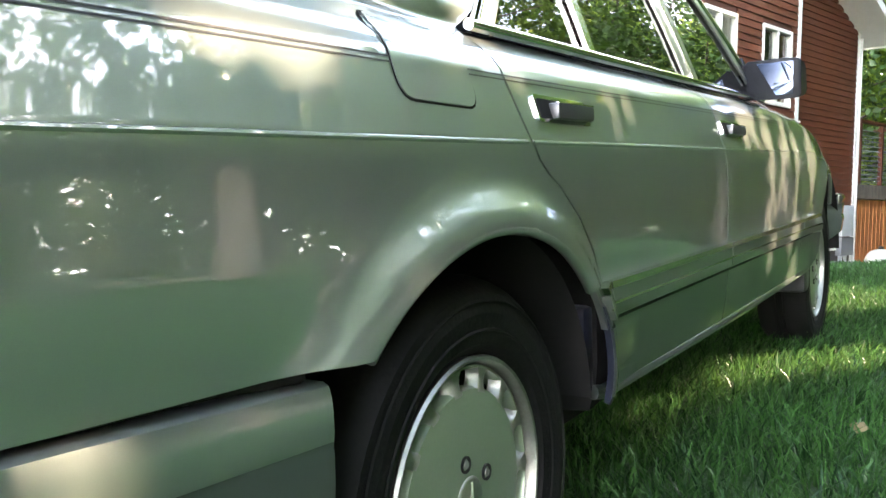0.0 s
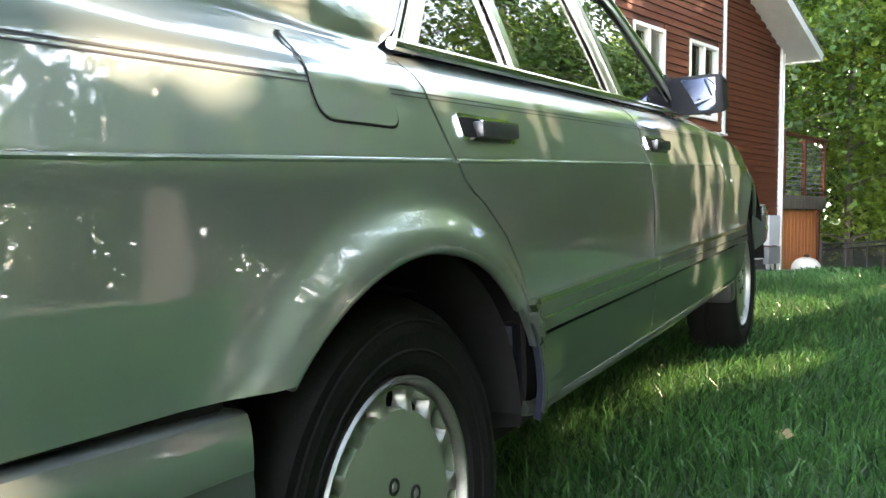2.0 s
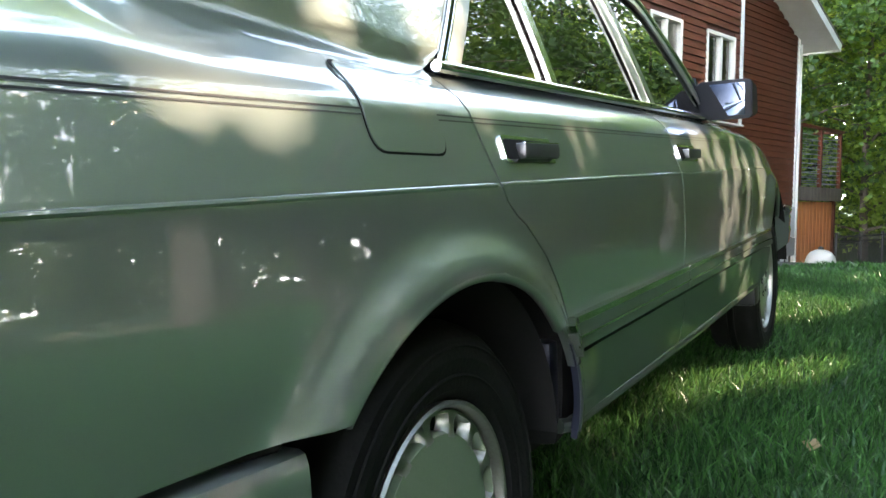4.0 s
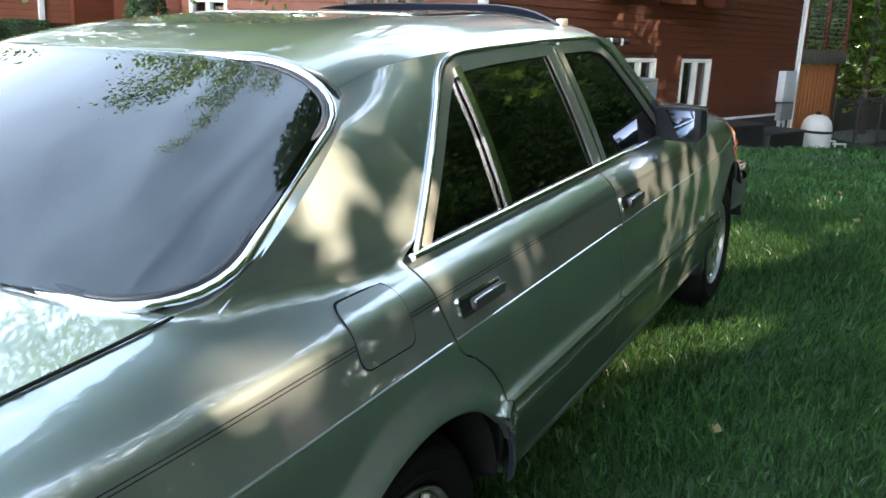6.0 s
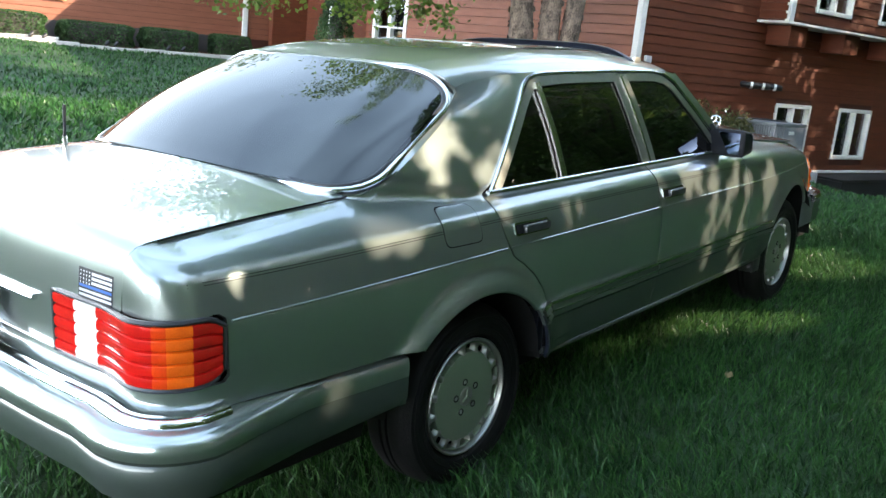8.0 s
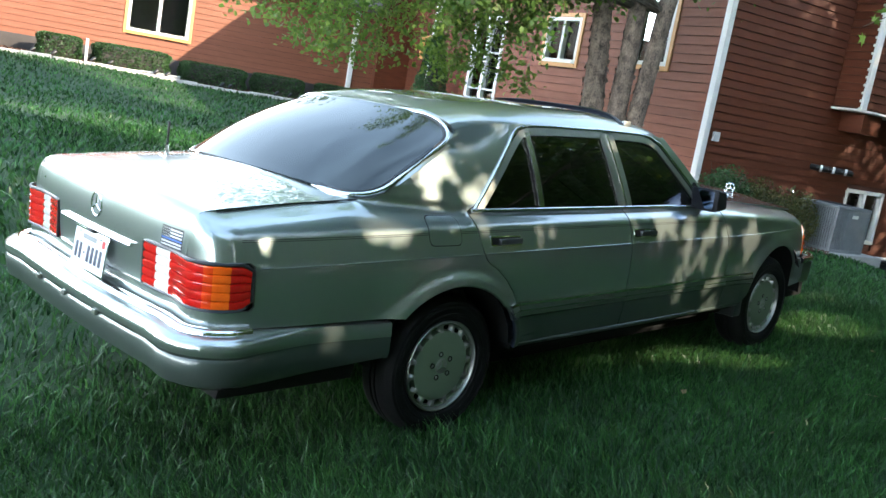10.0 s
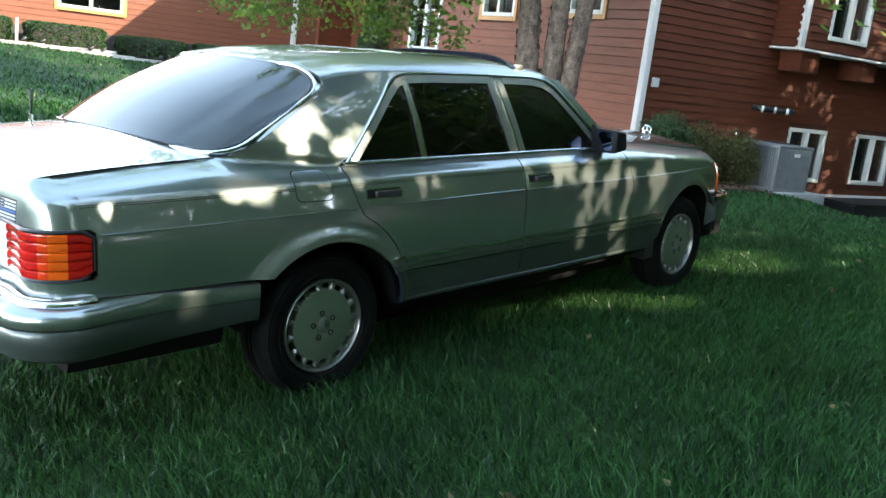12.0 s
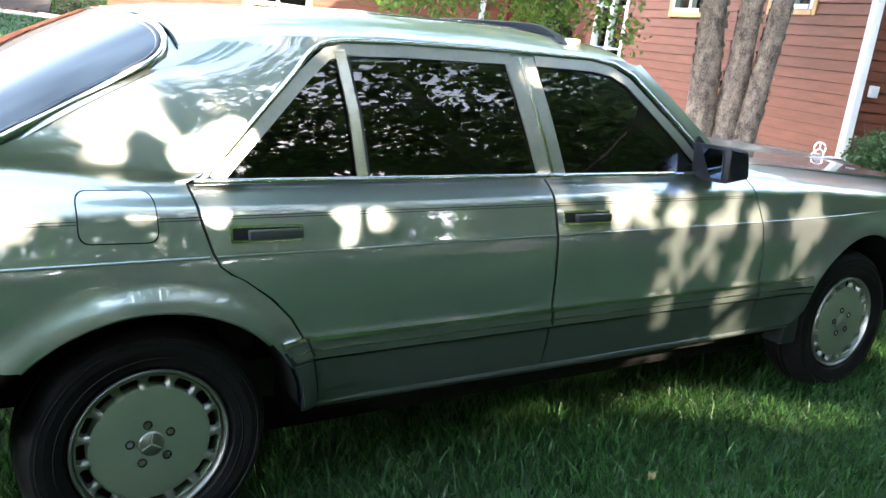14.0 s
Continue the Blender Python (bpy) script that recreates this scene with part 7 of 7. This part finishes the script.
def path_light(u, y):
    p = house_pt(u, y, 0)
    ob = empty("path_light", "small black landscape spot light on a stake", "garden light", Matrix.Translation((p.x, p.y, gz(p.x, p.y))), "garden lights along the hedge bed")
    bm = bmesh.new()
    tube(bm, [(0, 0, -0.05), (0, 0, 0.12)], 0.012, 6)
    part("stake", bm, IRON, ob)
    bm = bmesh.new()
    tube(bm, [(-0.05, 0, 0.10), (0.0, 0.0, 0.14), (0.06, 0.03, 0.18)], [0.03, 0.045, 0.05], 10)
    part("lamp_head", bm, IRON, ob)


for u in (-9.24, -8.75, -7.83, -7.4, -6.25, -5.95, -4.47, -4.25, -2.9, -2.5):
    path_light(u, 13.45)
p = house_pt(-7.95, 13.75, 0)
bm = bmesh.new()
tube(bm, [(p.x, p.y, gz(p.x, p.y) - 0.1), (p.x, p.y, 1.30)], 0.035, 10)
tagged(part("drain_pipe", bm, TRIM), "short white standing pipe between the hedges", "pipe")
p = house_pt(-6.0, 13.75, 0)
bm = boxed(-0.55, 0.45, -0.3, 0.3, -0.03, 0.05, 0.015)
ob = part("splash_slab", bm, CONCRETE)
ob.matrix_world = Matrix.Translation((p.x, p.y, gz(p.x, p.y) + 0.07)) @ Matrix.Rotation(radians(-30), 4, "Z")
tagged(ob, "pale concrete splash slab in the hedge bed", "slab")


# cooling unit on its pad
def cooling_unit():
    u0, u1, y0, y1, zb, zt = 2.06, 2.98, -1.38, -0.52, -0.02, 0.79
    ob = empty("cooling_unit", "grey louvred air-conditioning condenser on a concrete pad", "air conditioner", HOUSE)
    part("base_pan", boxed(u0, u1, y0, y1, zb, zb + 0.05, 0.01), ACMETAL, ob)
    part("top_cover", boxed(u0 - 0.01, u1 + 0.01, y0 - 0.01, y1 + 0.01, zt - 0.06, zt, 0.02), ACMETAL, ob)
    part("coil", boxed(u0 + 0.04, u1 - 0.04, y0 + 0.04, y1 - 0.04, zb + 0.05, zt - 0.06), DARKGAP, ob, "dark coil behind the louvres")
    for cu in (u0, u1 - 0.05):
        for cy in (y0, y1 - 0.05):
            part("corner_post", boxed(cu, cu + 0.05, cy, cy + 0.05, zb + 0.05, zt - 0.06, 0.006), ACMETAL, ob)
    n = 16
    for k in range(n):
        y = lerp(y0 + 0.06, y1 - 0.10, k / (n - 1))
        part("louvre", boxed(u0 + 0.002, u0 + 0.022, y, y + 0.030, zb + 0.05, zt - 0.06, 0.004), ACMETAL, ob)
    part("service_panel", boxed(u0 + 0.30, u1 - 0.05, y0 + 0.002, y0 + 0.03, zb + 0.05, zt - 0.06, 0.006), ACMETAL, ob)
    for k in range(5):
        u = lerp(u0 + 0.06, u0 + 0.26, k / 4)
        part("louvre", boxed(u, u + 0.03, y0 + 0.004, y0 + 0.024, zb + 0.05, zt - 0.06, 0.004), ACMETAL, ob)
    part("maker_plate", boxed(u0 + 0.42, u0 + 0.58, y0 - 0.004, y0 + 0.004, zt - 0.19, zt - 0.13, 0.002), TRIM, ob, "small pale blank plate")
    bm = bmesh.new()
    for r in (0.08, 0.16, 0.24, 0.30):
        tube(bm, [((u0 + u1) / 2 + r * math.cos(a), (y0 + y1) / 2 + r * math.sin(a), zt + 0.012) for a in np.linspace(0, 6.283, 25)], 0.005, 4, caps=False)
    part("fan_guard", bm, IRON, ob)
    pad = part("unit_pad", boxed(u0 - 0.12, u1 + 0.35, y0 - 0.18, y1 + 0.12, zb - 0.40, zb, 0.015), CONCRETE)
    pad.matrix_world = HOUSE
    tagged(pad, "grey concrete pad under the cooling unit", "pad")
    bm = bmesh.new()
    tube(bm, [(u1 - 0.1, y1, 0.25), (u1 - 0.05, y1 + 0.25, 0.25), (u1 - 0.05, -0.03, 0.45)], 0.02, 8)
    part("refrigerant_line", bm, PIPE, ob)


cooling_unit()
for k in range(3):
    u = 2.86 + 0.37 * k
    ob = empty("vent_pipe", "black plastic vent elbow with a white ring on the wall", "vent", HOUSE, "wall vents")
    bm = bmesh.new()
    tube(bm, [(u, 0.0, 1.36), (u, -0.16, 1.355), (u + 0.05, -0.22, 1.35), (u + 0.17, -0.235, 1.345)], 0.055, 12)
    part("elbow", bm, PIPE, ob)
    bm = bmesh.new()
    tube(bm, [(u + 0.02, -0.19, 1.353), (u + 0.05, -0.22, 1.350)], 0.066, 14)
    part("ring", bm, TRIM, ob, "white collar ring")
ob = part("outlet_box", boxed(0.10, 0.24, -0.085, -0.03, 1.50, 1.66, 0.01), UTIL)
ob.matrix_world = HOUSE
tagged(ob, "small light grey outlet box near the corner", "outlet box")
bm = bmesh.new()
tube(bm, [(2.42, -0.02, 0.86), (2.42, -0.10, 0.86), (2.42, -0.12, 0.80)], 0.018, 8)
tube(bm, [(2.38, -0.08, 0.90), (2.46, -0.08, 0.90)], 0.012, 6)
ob = part("garden_tap", bm, CHROME)
ob.matrix_world = HOUSE
tagged(ob, "small metal garden tap on the gable wall", "tap")


# dark bins and meter gear near the far corner
def far_corner():
    for u0, u1, y0, y1, z0, z1, lab in ((5.3, 8.7, -0.95, -0.25, -1.3, -0.27, "long low black planter box under the basement windows"), (8.95, 11.0, -1.0, -0.2, -1.6, -0.52, "black storage bin beside the meter box")):
        ob = empty("storage_bin", lab, "storage bin", HOUSE)
        part("bin_body", boxed(u0, u1, y0, y1, z0, z1 - 0.05, 0.03), IRON, ob)
        part("bin_lid", boxed(u0 - 0.03, u1 + 0.03, y0 - 0.03, y1 + 0.02, z1 - 0.05, z1, 0.015), IRON, ob)
    ob = empty("meter_box", "light grey electric meter enclosure with conduits", "meter box", HOUSE)
    part("enclosure", boxed(11.35, 12.05, -0.22, -0.03, 0.05, 0.80, 0.015), UTIL, ob)
    part("meter_base", boxed(11.45, 12.2, -0.18, -0.03, -0.42, 0.02, 0.015), ACMETAL, ob)
    for k in range(5):
        bm = bmesh.new()
        u = 11.5 + 0.11 * k
        tube(bm, [(u, -0.10, -0.40), (u - 0.1 * (k % 3), -0.14, -0.8), (u - 0.22 + 0.05 * k, -0.2, -1.15)], 0.022, 7)
        part("conduit", bm, UTIL, ob)
    # filter tank
    ob = empty("filter_tank", "off-white domed pool filter tank", "tank", HOUSE @ Matrix.Translation((13.0, -0.55, -1.25)))
    part("tank_body", lathe(bmesh.new(), [(0.0, 0.0), (0.36, 0.0), (0.39, 0.03), (0.39, 0.50), (0.385, 0.53)], 28, "z"), TANKW, ob)
    part("clamp_band", lathe(bmesh.new(), [(0.392, 0.50), (0.415, 0.51), (0.415, 0.56), (0.392, 0.57)], 28, "z"), IRON, ob, "black clamp band")
    part("tank_dome", lathe(bmesh.new(), [(0.39, 0.56), (0.385, 0.64), (0.34, 0.80), (0.25, 0.91), (0.12, 0.965), (0.0, 0.975)], 28, "z"), TANKW, ob)
    bm = lathe(bmesh.new(), [(0.0, 0.97), (0.07, 0.97), (0.07, 1.02), (0.03, 1.05), (0.0, 1.05)], 14, "z")
    part("valve_cap", bm, IRON, ob)
    # pump with white pipes
    ob = empty("pool_pump", "black pool pump with white plastic pipes", "pump", HOUSE @ Matrix.Translation((14.3, -0.9, -1.55)))
    bm = bmesh.new()
    tube(bm, [(0, 0, 0.12), (0.5, 0, 0.12)], 0.11, 14)
    part("motor", bm, IRON, ob)
    part("strainer", lathe(bmesh.new(), [(0, 0), (0.13, 0), (0.13, 0.26), (0.1, 0.3), (0, 0.3)], 16, "z"), IRON, ob)
    bm = bmesh.new()
    tube(bm, [(-0.1, 0, 0.15), (-0.45, 0.1, 0.2), (-0.5, 0.1, 0.55), (-0.9, 0.25, 0.6)], 0.03, 8)
    tube(bm, [(0.05, 0, 0.3), (0.05, 0, 0.45), (-0.5, 0.15, 0.48)], 0.03, 8)
    part("pipework", bm, TRIM, ob)
    # hose on the grass
    bm = bmesh.new()
    pts = []
    for k in range(40):
        t = k / 39
        q = house_pt(3.2 + 5.2 * t, -1.75 + 0.22 * math.sin(7 * t) - 0.35 * t, 0)
        pts.append((q.x, q.y, gz(q.x, q.y) + 0.05))
    tube(bm, pts, 0.014, 6)
    tagged(part("garden_hose", bm, HOSE), "red garden hose lying along the bed", "hose")


far_corner()


# deck, its cable rail and the board wall below
def deck():
    ob = empty("deck", "raised timber deck with red posts and cable railing", "deck", HOUSE)
    part("deck_floor", boxed(12.45, 15.7, -0.05, 5.0, 1.22, 1.33, 0.01), BARK2, ob)
    part("rim_board", boxed(12.45, 15.75, -0.11, -0.055, 0.98, 1.34, 0.008), BARK2, ob, "dark brown weathered rim board")
    part("rim_board", boxed(15.72, 15.78, -0.05, 5.0, 0.98, 1.34, 0.008), BARK2, ob)
    for u, y in ((12.62, -0.06), (14.1, -0.06), (15.62, -0.06), (15.66, 2.4), (15.66, 4.8)):
        part("rail_post", boxed(u - 0.05, u + 0.05, y - 0.05, y + 0.05, 1.33, 2.88, 0.006), SIDING, ob)
    part("top_rail", boxed(12.5, 15.75, -0.14, 0.02, 2.88, 2.95, 0.008), SIDING, ob)
    part("top_rail", boxed(15.58, 15.74, 0.03, 5.0, 2.88, 2.95, 0.008), SIDING, ob)
    for k in range(11):
        z = 1.45 + k * 0.125
        bm = bmesh.new()
        tube(bm, [(12.6, -0.06, z), (15.62, -0.06, z)], 0.011, 6)
        part("rail_cable", bm, ACMETAL, ob)
        bm = bmesh.new()
        tube(bm, [(15.66, 0.0, z), (15.66, 4.9, z)], 0.011, 6)
        part("rail_cable", bm, ACMETAL, ob)
    for u in (15.5,):
        part("support_post", boxed(u, u + 0.14, 0.0, 0.14, -1.8, 1.0, 0.01), SIDING, ob)
    wall = empty("board_screen", "orange cedar vertical-board screen under the deck", "screen", HOUSE)
    for k in range(22):
        u = 12.52 + k * 0.13
        part("screen_board", boxed(u, u + 0.118, 0.02 - 0.006 * (k % 2), 0.05, -1.7, 0.95, 0.004), CEDAR, wall)


deck()


def fence():
    ob = empty("iron_fence", "black iron picket fence beyond the deck", "fence", HOUSE)
    z0, z1 = -1.45, 0.08
    for z in (z1 - 0.06, z1 - 0.20, z0 + 0.12):
        part("fence_rail", boxed(13.95, 24.0, -0.62, -0.59, z - 0.018, z + 0.018), IRON, ob)
    for k in range(6):
        u = 13.95 + k * 2.0
        part("fence_post", boxed(u - 0.035, u + 0.035, -0.64, -0.57, z0 - 0.5, z1 + 0.06, 0.005), IRON, ob)
    me = None
    for k in range(92):
        u = 14.05 + k * 0.108
        if me is None:
            o = part("picket", boxed(-0.009, 0.009, -0.612, -0.598, z0 - 0.02, z1), IRON, ob, angle=0)
            me = o.data
        else:
            o = new("picket", me)
            o.parent = ob
        o.location = (u, 0, 0)
    pat = part("patio", boxed(12.6, 27.0, -0.3, 9.0, -1.75, -1.38, 0.01), CONCRETE)
    pat.matrix_world = HOUSE
    tagged(pat, "pale concrete pool patio behind the fence", "patio", kind="structure")


fence()

# a few dead leaves and clippings on the lawn
rng_ = np.random.default_rng(9)
pts_ = []
for _ in range(60):
    x, y = rng_.uniform(-3.2, 6.5), rng_.uniform(-4.2, -1.1)
    pts_.append((x, y, gz(x, y) + 0.05))
tagged(leaf_mesh("fallen_leaves", pts_, 0.055, DRYLEAF, None, rng_, droop=0.0), "a few dry curled leaves lying in the grass", "fallen leaves", kind="stuff")
